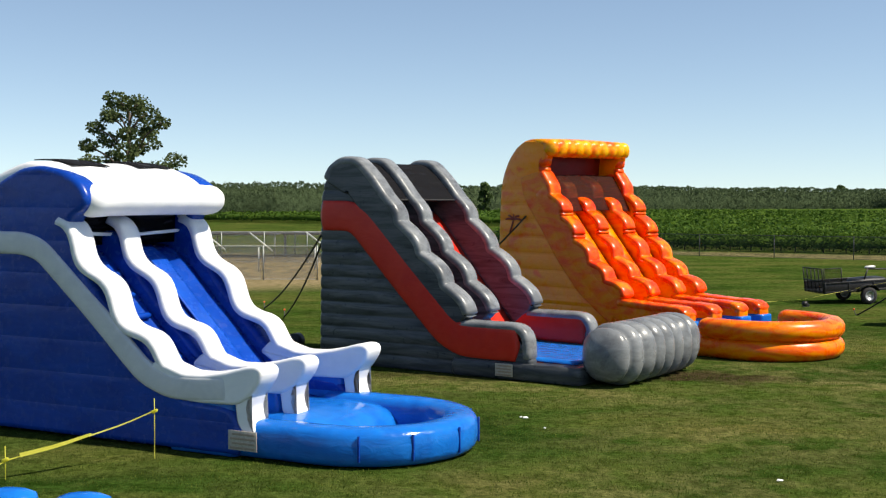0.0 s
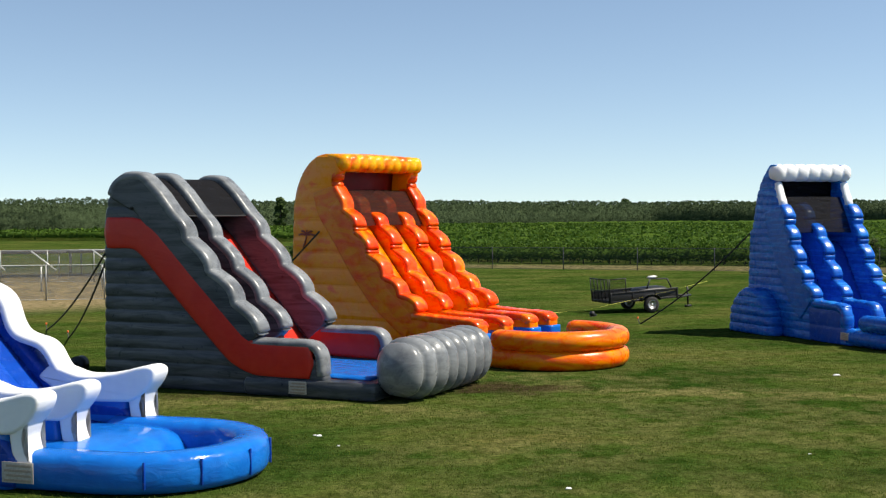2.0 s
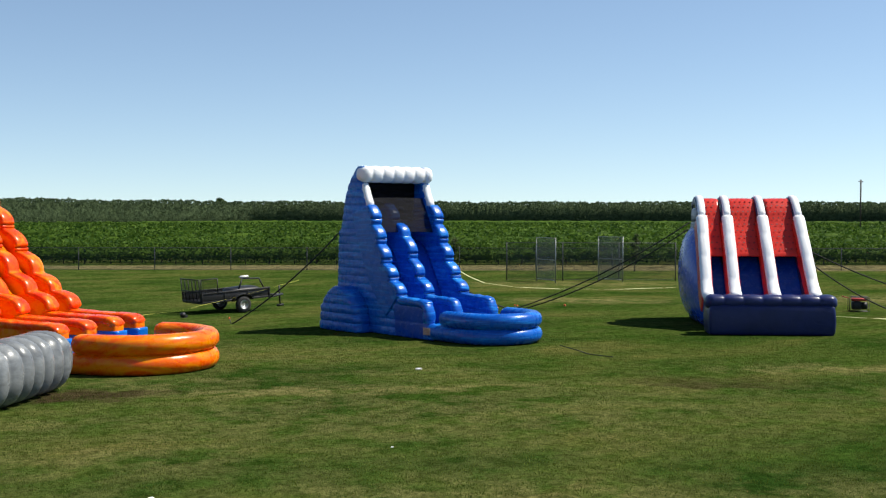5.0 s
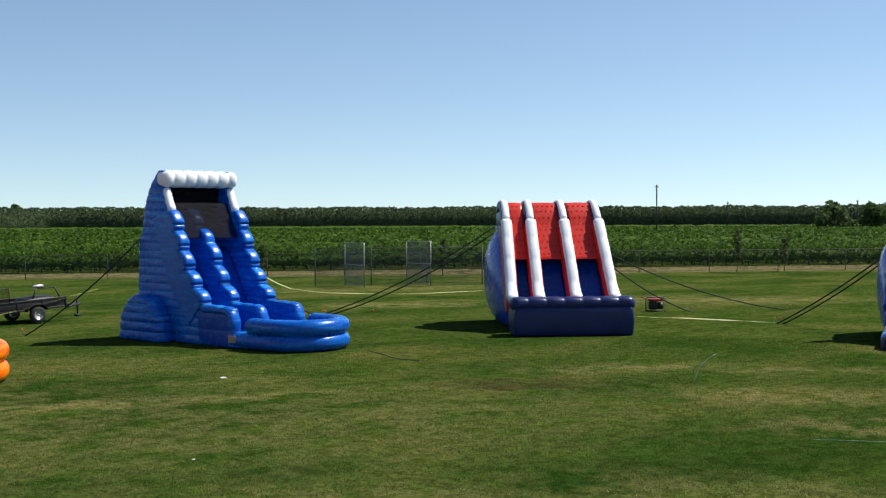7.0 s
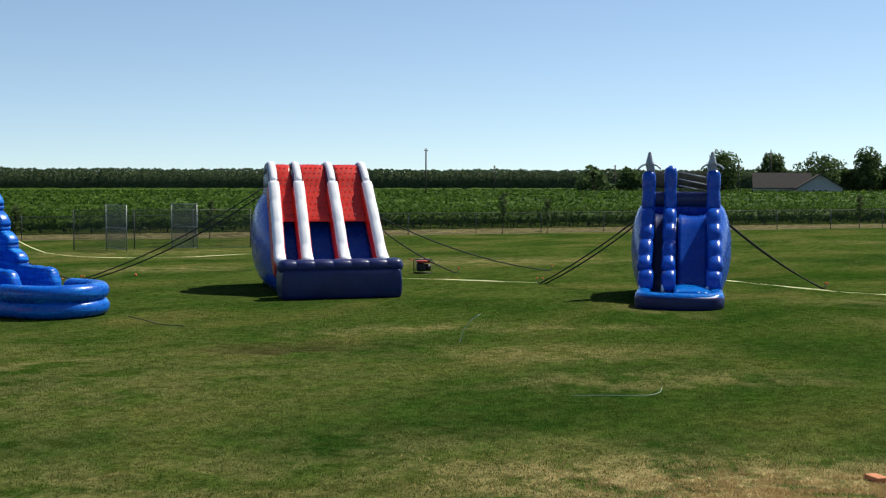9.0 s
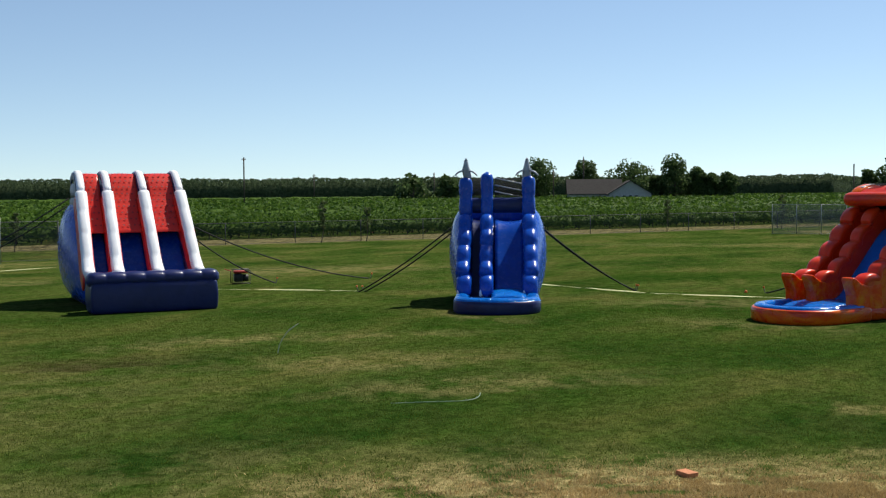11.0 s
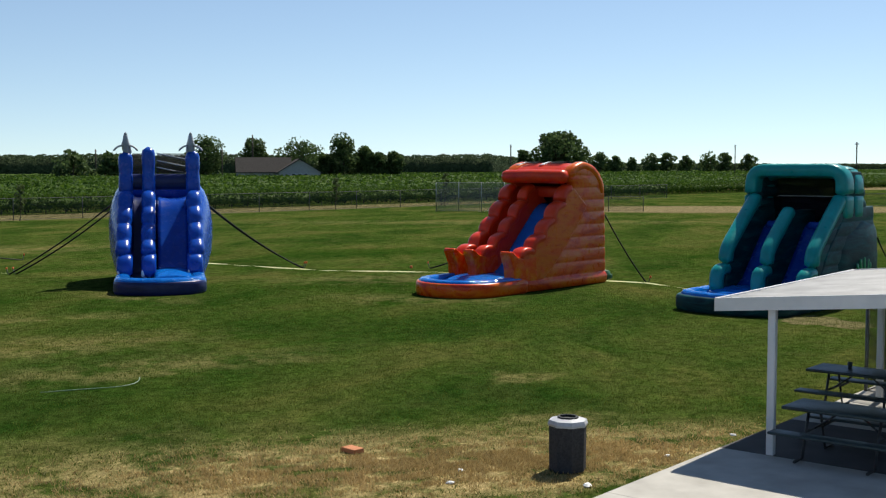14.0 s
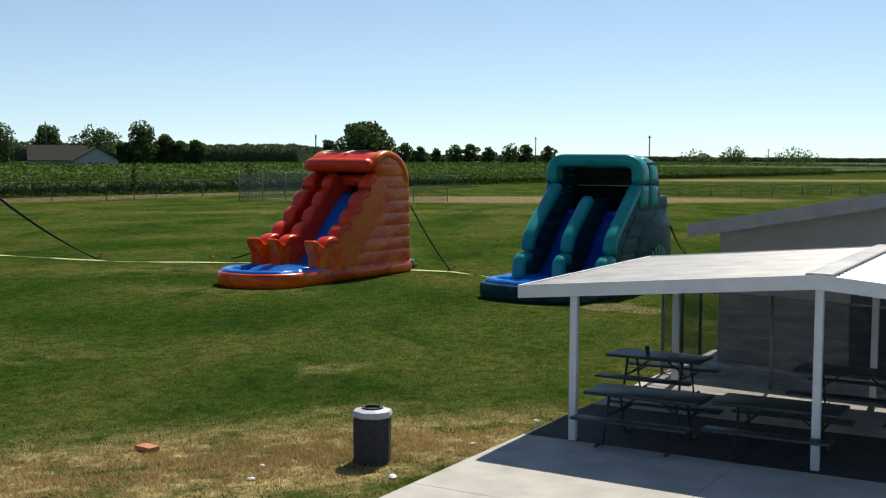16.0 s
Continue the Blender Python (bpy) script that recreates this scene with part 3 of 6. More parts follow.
def orchard():
    az = np.radians([30, 8, -8, -20, -76, -81, -95, -112])
    dist = np.array([240, 265, 340, 420, 440, 600, 800, 950])
    hgt = np.array([8.6, 8.6, 8.8, 8.8, 8.6, 5.4, 4.8, 4.6])
    n = 240000
    a = rng.uniform(az[-1], az[0], n)
    order = np.argsort(az)
    D = np.interp(a, az[order], dist[order])
    Hh = np.interp(a, az[order], hgt[order])
    crown = 0.94 + 0.015 * np.sin(a * 331) + 0.015 * np.sin(a * 523 + 2) + 0.02 * np.sin(a * 61) + 0.015 * np.sin(a * 1289)
    z = Hh * crown * (1 - rng.random(n) ** 1.7 * 0.92) + rng.normal(0, 0.12, n)
    D2 = D + rng.uniform(0, 14, n)
    p = np.stack([-np.sin(a) * D2, np.cos(a) * D2, np.maximum(z, 0.2)], 1)
    v, f = leaf_quads(p, 0.46 * D / 420)
    tagged(raw_mesh("orchard_leaves", v, f, ORCHARDLEAF), "long dark green belt of orchard trees", "orchard", kind="stuff")
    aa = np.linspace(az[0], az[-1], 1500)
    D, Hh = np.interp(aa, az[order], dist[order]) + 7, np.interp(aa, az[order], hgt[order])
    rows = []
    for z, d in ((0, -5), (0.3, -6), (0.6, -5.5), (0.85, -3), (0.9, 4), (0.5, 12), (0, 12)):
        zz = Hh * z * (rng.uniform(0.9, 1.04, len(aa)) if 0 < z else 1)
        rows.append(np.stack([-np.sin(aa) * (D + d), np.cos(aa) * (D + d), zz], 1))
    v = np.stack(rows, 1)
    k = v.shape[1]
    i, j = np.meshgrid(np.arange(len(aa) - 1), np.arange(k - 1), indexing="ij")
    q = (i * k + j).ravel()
    # solid core behind the leaves; its shade is in the colour
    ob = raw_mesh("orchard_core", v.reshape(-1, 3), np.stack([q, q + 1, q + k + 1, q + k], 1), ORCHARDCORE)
    tagged(ob, "inner foliage of the orchard belt, coloured dark as shade", "orchard", kind="stuff")


orchard()


def tree(name, x, y, h, w, label, leaf=None, trunk=0.28, bare=0.25, blobs=14, per=170, size=0.5, spread=1.0, seed=0, lean=0.0, puff=(0.14, 0.24)):
    """Tapered trunk, forked limbs and a crown of many leaf clumps with gaps."""
    r = np.random.default_rng(seed + 11)
    e = new(name)
    e.matrix_world = pose(x, y, 0)
    tagged(e, label, "tree")
    th = np.linspace(0, 2 * np.pi, 9, endpoint=False)
    rings = []
    for f in np.linspace(0, 1, 7):
        rr = trunk * (1 - 0.75 * f) * (1.35 if f == 0 else 1)
        rings.append([(lean * f * h + 0.12 * math.sin(5 * f + seed) + rr * math.cos(a), 0.1 * math.cos(4 * f) + rr * math.sin(a), f * h * 0.86) for a in th])
    part("trunk", loft(rings), BARK, e)
    cs = []
    for i in range(blobs):
        f = (i + 0.5) / blobs
        zz = h * (bare + (1 - bare) * (0.08 + 0.86 * f))
        prof = math.sin(math.pi * min(1, 0.18 + 0.8 * f)) ** 0.6
        a = i * 2.4 + r.uniform(-0.4, 0.4)
        d = w * 0.5 * prof * r.uniform(0.25, 0.85) * spread
        c = np.array((lean * f * h + d * math.cos(a), d * math.sin(a), zz))
        cs.append((c, w * r.uniform(*puff)))
        st = np.array((lean * f * h * 0.7, 0, max(h * bare * 0.75, zz - d * 0.8 - 0.3)))
        part("limb", strip([st, (st + c) / 2 + (0, 0, 0.15 * d), c], trunk * 0.22, 5), BARK, e)
    P, S = [], []
    for c, q in cs:
        d = r.normal(size=(per, 3))
        d /= np.linalg.norm(d, axis=1)[:, None]
        P.append(c + d * (q * r.uniform(0.35, 1.08, per) ** 0.6)[:, None] * (1.15, 1.15, 0.8))
    v, f = leaf_quads(np.concatenate(P), size)
    ob = raw_mesh("crown", v, f, leaf or TREELEAF)
    ob.parent = e
    return e


tree("pine_tree", -30.5, 116.0, 15.0, 8.6, "tall open-crowned pine tree beyond the enclosure", PINELEAF, 0.4, 0.3, 26, 260, 0.27, 1.6, 14, puff=(0.09, 0.15))
tree("shade_tree", 257.6, 49.4, 11.2, 13.0, "large dark spreading tree beyond the vineyard", None, 0.5, 0.22, 30, 260, 0.5, 1.2, 5, puff=(0.1, 0.18))
tree("shade_tree", 255.5, 56.5, 7.5, 4.5, "small dark tree beside the large spreading tree", None, 0.3, 0.15, 10, 120, 0.6, 1.0, 6)
for i, (x, y, h, w) in enumerate(((286.0, 149.0, 11.5, 12.0), (290.0, 137.0, 11.3, 9.0), (297.0, 126.5, 10.2, 14.0), (301.0, 116.0, 12.0, 11.0), (302.6, 110.5, 9.0, 7.0), (304.0, 107.0, 7.8, 5.0), (305.4, 103.2, 7.8, 5.5), (300.0, 121.0, 7.0, 8.0))):
    tree("farmyard_tree", x * 1.07, y * 1.07, h * 1.05, w, "leafy dark green tree beside the farmhouse", None, 0.35, 0.12, 20, 190, 0.55, 1.05, 20 + i)
for i, (a, d, h, w) in enumerate(((-56.5, 330, 9.2, 8), (-58.2, 330, 9.0, 6), (-81.2, 480, 9, 7), (-81.9, 480, 8, 5), (-82.7, 500, 7, 5), (-83.6, 520, 8.6, 7), (-84.3, 520, 9.5, 6), (-85.2, 520, 8, 6), (-86.3, 520, 8.6, 9), (-87.0, 520, 9.2, 6), (-88.0, 520, 8.8, 6), (-95.0, 600, 6, 14), (-96.7, 600, 7.5, 14), (-18.6, 432, 11.5, 4.5), (-2.0, 300, 10.6, 2.6), (-99.5, 650, 6.5, 22))):
    tree("distant_tree", -d * math.sin(radians(a)), d * math.cos(radians(a)), h * (1.0 if a < -80 else 0.85), w * 1.35, "distant dark green tree on the horizon", None, 0.3, 0.1, 10, 80, 0.9, 1.0, 40 + i)


# ---- grass blades and straw on the nearest lawn ----
def blades(name, n, region, mat, hmin, hmax, label, category):
    x, y = region(n)
    k = len(x)
    a = rng.uniform(0, 2 * math.pi, k)
    hh = rng.uniform(hmin, hmax, k)
    w = rng.uniform(0.004, 0.01, k)
    lx, ly = rng.normal(0, 0.5, k) * hh, rng.normal(0, 0.5, k) * hh
    z = np.zeros(k)
    v = np.stack([np.stack([x - w * np.cos(a), y - w * np.sin(a), z], 1), np.stack([x + w * np.cos(a), y + w * np.sin(a), z], 1), np.stack([x + lx, y + ly, hh], 1)], 1).reshape(-1, 3)
    tagged(raw_mesh(name, v, np.arange(3 * k).reshape(-1, 3), mat, 3), label, category, kind="stuff")


def near_sector(n):
    r = 14.0 + 30.0 * rng.uniform(0, 1, n) ** 1.25
    a = np.radians(rng.uniform(-98, 24, n))
    x, y = 1.0 - r * np.sin(a), 0.8 + r * np.cos(a)
    clump = np.sin(x * 2.3 + 2 * np.sin(y * 1.7)) * np.sin(y * 2.9 + 1.5 * np.sin(x * 1.3)) + 0.6 * np.sin(x * 7.1 + y * 5.3) * np.sin(y * 6.1 - x * 3.7)
    keep = ~((x > 16.0) & (y < 3.6 + (16.4 - x) * 0.46)) & (clump > rng.uniform(-1.1, 0.6, n))
    c, q = math.cos(radians(-62)), math.sin(radians(-62))
    bare = (((x - 18.1) * c + (y - 5.4) * q) / 6.0) ** 2 + (((y - 5.4) * c - (x - 18.1) * q) / 1.6) ** 2 < 1
    keep &= ~(bare & (rng.random(n) < 0.7))
    return x[keep], y[keep]


def dry_strip(n):
    t, q = rng.normal(0, 0.5, n) * 5.6, rng.normal(0, 0.5, n) * 1.5
    c, s = math.cos(radians(-62)), math.sin(radians(-62))
    x, y = 18.1 + t * c - q * s, 5.4 + t * s + q * c
    clump = np.sin(x * 5.1 + 2 * np.sin(y * 3.3)) * np.sin(y * 4.7 + 1.5 * np.sin(x * 2.9)) + 0.5 * np.sin(x * 11.3 + y * 7.9)
    keep = ~((x > 16.0) & (y < 3.6 + (16.4 - x) * 0.46)) & (clump > rng.uniform(-0.9, 0.7, n))
    return x[keep], y[keep]


blades("grass_blades", 330000, near_sector, GRASSBLADE, 0.015, 0.05, "short mown green grass blades", "grass")
blades("straw_blades", 70000, dry_strip, STRAWBLADE, 0.02, 0.07, "dry straw-coloured grass blades", "dry grass")


# ---- the inflatable slides (u across, v back from the front tip, z up) ----
def scallop(path, period, depth, skew=0.75, top=9.0):
    """A rail line swollen into rounded steps; path is (v, z) pairs from the foot upwards."""
    p, s = smooth_path([(0, a, b) for a, b in path], 0.06, 2)
    per = s[-1] / max(1, round(s[-1] / period))
    out = []
    for i, q in enumerate(p):
        t = p[min(i + 2, len(p) - 1)] - p[max(i - 2, 0)]
        t = t / (np.linalg.norm(t) + 1e-9)
        k = depth * abs(math.sin(math.pi * ((s[i] / per) % 1.0) ** skew)) ** 0.95
        f = min(1.0, max(0.0, (s[i] / s[-1] - top) / 0.12))
        k = k * (1 - f) + depth * 0.6 * f
        out.append((q[1] - t[2] * k, q[2] + t[1] * k, t))
    return out


def stepped_rail(s, u, w, path, top_mat, low_mat, label, period=0.95, depth=0.2, cap=0.26, deep=0.5, top=9.0):
    """A rail wall with a scalloped upper edge, and a padded cap along that edge."""
    pts = scallop(path, period, depth, 0.7, top)
    d = cap * 0.05
    part("rail", sweep([(u, v + t[2] * d, z - t[1] * d) for v, z, t in pts], w, cap, step=0.06, smooth_times=2, power=3.4, n=18), top_mat, s, label)
    base = scallop(path, period, 0.0, 0.7, top)
    low = [(v + t[2] * (deep + cap), z - t[1] * (deep + cap)) for v, z, t in base]
    edge = [(v + t[2] * cap * 0.15, z - t[1] * cap * 0.15) for v, z, t in pts]
    part("rail_side", puffed(edge + low[::-1], u - w * 0.46, u + w * 0.46, 0.06, 0.08, 1), low_mat, s)


def blue_white_slide():
    s = place("blue_white_water_slide", (0.75, 20.4), (-0.89, 0.46), "royal blue and white inflatable water slide with wavy rails")
    side = [(3.75, 0.05), (3.75, 0.6), (4.0, 0.9), (5.0, 0.95), (5.5, 1.25), (6.3, 2.0), (7.05, 2.8), (7.55, 3.55), (7.75, 3.95), (7.62, 4.18), (7.3, 4.3), (7.2, 4.5), (7.4, 4.82), (7.82, 5.03), (8.4, 5.14), (8.9, 5.1), (9.5, 4.84), (10.2, 4.4), (10.75, 3.8), (11.0, 3.0), (11.1, 0.05)]
    for u0, u1 in ((-2.0, -1.55), (1.55, 2.0)):
        part("side_wall", puffed(side, u0, u1, 0.1), ROYAL, s)
    part("back_wall", wall(-1.6, 1.6, 3.9, [(0, 10.6), (5, 10.2)], [(0, 11.1), (3, 11.0), (3.9, 10.7)], 0.5, 0.04), ROYAL, s)
    for u in (-1.98, 1.98):
        part("white_band", sweep([(u, 11.0, 3.66), (u, 8.85, 3.66), (u, 8.4, 3.55), (u, 7.1, 2.46), (u, 5.9, 1.38), (u, 5.3, 1.16), (u, 4.6, 1.17), (u, 3.95, 1.22)], 0.14, 0.44, power=4), OFFWHITE, s, "greyish white stripe along the side")
    # rails, dividers and arms
    arm = [(5.6, 1.62), (4.95, 1.42), (4.5, 1.43), (4.0, 1.52), (3.6, 1.63), (3.38, 1.66), (3.24, 1.58), (3.3, 1.38), (3.5, 1.12), (3.8, 0.94), (4.6, 0.92), (5.2, 0.95), (5.9, 1.36)]
    foot = [(3.46, 1.25), (3.58, 0.9), (3.54, 0.7), (3.42, 0.48), (3.68, 0.44), (3.83, 0.62), (3.9, 1.15)]
    for u, w in ((-1.76, 0.46), (-0.45, 0.4), (1.76, 0.46)):
        part("rail", sweep([(u, 8.1, 4.12), (u, 7.72, 3.84), (u, 7.1, 3.06), (u, 6.3, 2.2), (u, 5.5, 1.58), (u, 4.9, 1.34)], w * 1.22, 0.22, bead=1.3, dip=0.03, wave=0.11, power=4.0), WHITE, s, "wavy white rail")
        part("arm", puffed(arm, u - w * 0.6, u + w * 0.6, 0.06, 0.06, 3), WHITE, s, "fat white upturned rail end")
        part("arm_foot", puffed(foot, u - w * 0.5, u + w * 0.5, 0.05, 0.05, 1), WHITE, s, "narrow white foot under the arm")
        part("arm_panel", wall(u - w * 0.46, u + w * 0.46, 0.98, [(0, 3.86), (1.2, 3.95)], [(0, 5.4), (1.2, 5.5)], 1.0, 0.02), POOLBLUE, s, "blue panel below the arm")
    part("divider", puffed([(4.6, 0.4), (5.0, 0.95), (5.5, 1.3), (6.3, 2.02), (7.1, 2.86), (7.7, 3.66), (8.0, 3.9), (9.2, 3.7), (9.2, 0.4)], -0.62, -0.28, 0.1), ROYAL, s)
    lane = [(4.3, 0.52), (5.0, 0.62), (5.6, 1.0), (7.9, 3.3), (8.3, 3.55), (10.5, 3.6)]
    part("slide_lane", sheet(-0.3, 1.62, lane, 0.2, 0.12), ROYAL, s, "bright blue sliding lane")
    part("climbing_lane", sheet(-1.62, -0.6, lane, 0.2, 0.08), ROYAL, s)
    for i in range(6):
        v, z = 5.7 + 0.38 * i, 1.12 + 0.38 * i
        part("climbing_step", sweep([(-1.5, v, z), (-0.7, v, z)], 0.16, 0.12, side=(0, 1, 0)), ROYAL, s)
    # a strip of paler blue laid along the lane
    part("lane_strip", sheet(0.45, 0.95, [(v, z + 0.01) for v, z in lane[1:5]], 0.03, -0.004), DEEPBLUE, s, "paler blue strip down the lane")
    # canopy
    part("canopy", sheet(-1.82, 1.82, [(7.5, 4.74), (7.85, 4.95), (8.4, 5.12), (9.0, 5.12), (9.7, 4.86), (10.4, 4.4), (10.8, 3.9)], 0.3, -0.08), WHITE, s, "puffy white canopy roof")
    for u in (-1.05, 0.8):
        part("canopy_hump", puffed([(7.25, 4.45), (7.3, 4.72), (7.7, 4.98), (8.3, 5.2), (8.9, 5.24), (9.6, 5.02), (10.2, 4.6), (9.0, 4.4)], u - 0.88, u + 0.88, 0.16, 0.12, 3, 0.04), WHITE, s, "rounded white roof chamber")
        part("roof_window", sheet(u - 0.5, u + 0.5, [(8.0, 5.155), (8.4, 5.25), (8.75, 5.285), (9.0, 5.27)], 0.02, -0.012), BLACKNET, s, "black mesh roof window")
    part("canopy_lip", sweep([(-1.9, 7.52, 4.46), (-1.0, 7.42, 4.5), (1.0, 7.42, 4.5), (2.12, 7.52, 4.48)], 0.84, 0.64, side=(0, 1, 0), power=2.1, n=20, step=0.06), WHITE, s, "fat rounded white canopy lip")
    # black sheet added as the shade inside the opening
    part("opening_sheet", sheet(-1.6, 1.6, [(8.15, 3.62), (8.1, 4.4)], 0.03), OPENINGSHADE, s, "dark sheet for the shade in the top opening")
    part("opening_strap", sweep([(-1.6, 8.02, 3.84), (0, 7.92, 3.78), (1.6, 8.02, 3.84)], 0.05, 0.07, side=(0, 1, 0)), WHITE, s, "white strap across the opening")
    for u in (-1.74, 1.74):
        part("canopy_post", sweep([(u, 7.95, 3.9), (u, 8.02, 4.15), (u, 7.7, 4.45)], 0.42, 0.4), WHITE, s)
    # pool
    ring = u_path(1.64, 4.4, 0.68, 0.34)
    part("pool_ring", sweep(ring, 0.67, 0.68, side=(0, 0, 1), power=3.0, bead=1.3, dip=0.02, beads_of="wh", n=20), POOLBLUE, s, "inflated bright blue pool ring")
    part("pool_piping", sweep(u_path(1.88, 4.3, 0.44, 0.585), 0.035, 0.035, side=(0, 0, 1), n=6), ROYAL, s, "raised blue seam round the pool")
    part("pool_floor", oval_plate(1.45, 4.4, 0.85, 0.12, 0.1), ROYAL, s)
    part("landing_pad", sheet(-1.5, 1.5, [(2.5, 0.14), (2.62, 0.4), (2.95, 0.52), (3.5, 0.56), (4.6, 0.52)], 0.3, -0.06), POOLBLUE, s, "crumpled blue landing pad")
    for th in (205, 232, 262, 292, 318):
        a = radians(th)
        x, y = 1.965 * math.cos(a), 2.32 + 1.965 * math.sin(a)
        part("pool_strap", box(x - 0.018, x + 0.018, y - 0.018, y + 0.018, 0.14, 0.58, 0.005), ROYAL, s)
    bars(s, -2.06, 3.35, 3.95, 0.18, 0.52, -1)
    return s


def grey_red_slide():
    s = place("grey_red_slide", (5.2, 29.6), (-0.84, 0.54), "marbled grey and red inflatable slide with ribbed bumper roll")
    rail = [(4.2, 1.42), (4.5, 1.78), (5.15, 2.5), (6.0, 3.4), (6.65, 4.25), (7.25, 4.98), (7.7, 5.4), (8.15, 5.42), (8.48, 5.22), (8.64, 4.9)]
    front = [(0, 2.0), (0.45, 2.3), (0.9, 2.45), (1.2, 3.6), (1.4, 4.3), (1.75, 4.6), (2.5, 5.25), (3.4, 6.1), (4.25, 6.75), (5.0, 7.35), (5.5, 7.9)]
    back = [(0, 9.0), (4.4, 8.95), (4.9, 8.84), (5.2, 8.68), (5.42, 8.4)]
    for u0, u1 in ((-2.0, -1.6), (1.6, 2.0)):
        part("side_wall", wall(u0, u1, 5.42, front, back, 0.34, 0.022), GREY, s)
        o = u0 - 0.005 if u0 < 0 else u1 + 0.005
        band = [(o, 8.9, 4.06), (o, 7.85, 4.06), (o, 7.5, 3.86), (o, 6.1, 2.42), (o, 4.8, 1.14), (o, 4.3, 0.9), (o, 3.4, 0.88), (o, 2.62, 0.88)]
        part("red_band", sweep(band, 0.12, 0.82, power=5), RED, s, "broad red stripe along the side")
        i = u1 - 0.03 if u0 < 0 else u0 + 0.03
        part("inner_panel", sweep([(i, 8.2, 4.3), (i, 6.9, 3.45), (i, 5.1, 1.6)], 0.12, 0.7, power=5), NAVY, s, "navy inner rail panel")
        part("arm_lining", sweep([(i, 4.9, 1.0), (i, 3.6, 0.93), (i, 2.55, 0.92)], 0.16, 0.74, power=5), RED, s, "red inner arm panel")
        c = (u0 + u1) / 2
        part("arm", sweep([(c, 4.5, 1.3), (c, 2.62, 1.3), (c, 2.46, 1.1), (c, 2.44, 0.45)], 0.52, 0.26), LIGHTGREY, s, "shiny grey rail end")
    part("back_wall", wall(-1.6, 1.6, 5.0, [(0, 8.6), (5.5, 8.4)], back, 0.34, 0.04), GREY, s)
    for u, w in ((-1.8, 0.56), (-0.62, 0.5), (1.8, 0.56)):
        stepped_rail(s, u, w, [(a, b + 0.05) for a, b in rail], LIGHTGREY, GREY, "stepped shiny grey rail", 1.05, 0.16, top=0.52)
    part("divider", wall(-0.82, -0.42, 4.9, [(0, 4.2), (1.3, 4.3), (1.75, 4.7), (3.4, 6.2), (5.0, 7.5)], [(0, 8.6), (5, 8.5)], 0.6, 0.02), DARKRED, s)
    lane = [(1.2, 0.45), (4.0, 0.5), (4.8, 0.9), (7.2, 3.9), (7.6, 4.2), (8.6, 4.3)]
    part("slide_lane", sheet(-0.44, 1.62, lane[2:], 0.2, 0.08), RED, s, "red sliding lane")
    part("landing_pad", sheet(-1.62, 1.62, [(1.3, 0.5), (4.0, 0.54), (4.75, 0.85)], 0.1, -0.03), POOLBLUE, s, "blue landing pad")
    part("climbing_lane", sheet(-1.62, -0.8, lane, 0.2, 0.05), DARKRED, s)
    for i in range(7):
        part("climbing_step", sweep([(-1.55, 5.0 + 0.34 * i, 1.2 + 0.42 * i), (-0.85, 5.0 + 0.34 * i, 1.2 + 0.42 * i)], 0.14, 0.14, side=(0, 1, 0)), DARKRED, s)
    for u0, u1 in ((-1.55, -0.85), (-0.4, 1.55)):
        part("top_net", sheet(u0, u1, [(6.75, 4.5), (7.3, 5.12), (7.8, 5.52), (8.3, 5.56), (8.8, 5.1)], 0.02, 0.02), BLACKNET, s, "black mesh stretched over the top")
        part("net_strap", sweep([(u0, 6.74, 4.49), (u1, 6.74, 4.49)], 0.05, 0.05, side=(0, 1, 0)), STRAP, s)
    # bumper roll and skirt
    part("bumper_roll", sweep([(-2.1, 0.5, 0.77), (-1.0, 0.3, 0.77), (1.2, 0.2, 0.77), (2.75, 0.25, 0.77)], 1.5, 1.52, side=(0, 1, 0), bead=0.54, dip=0.24, beads_of="wh", step=0.04, power=2.5, n=26), LIGHTGREY, s, "fat ribbed grey bumper roll")
    part("skirt", wall(-2.12, 2.12, 0.44, [(0, 0.9), (0.6, 0.9)], [(0, 4.6), (0.6, 4.6)], 0.5, 0.05), GREY, s)
    bars(s, -2.13, 2.75, 3.25, 0.1, 0.42, -1)
    return s


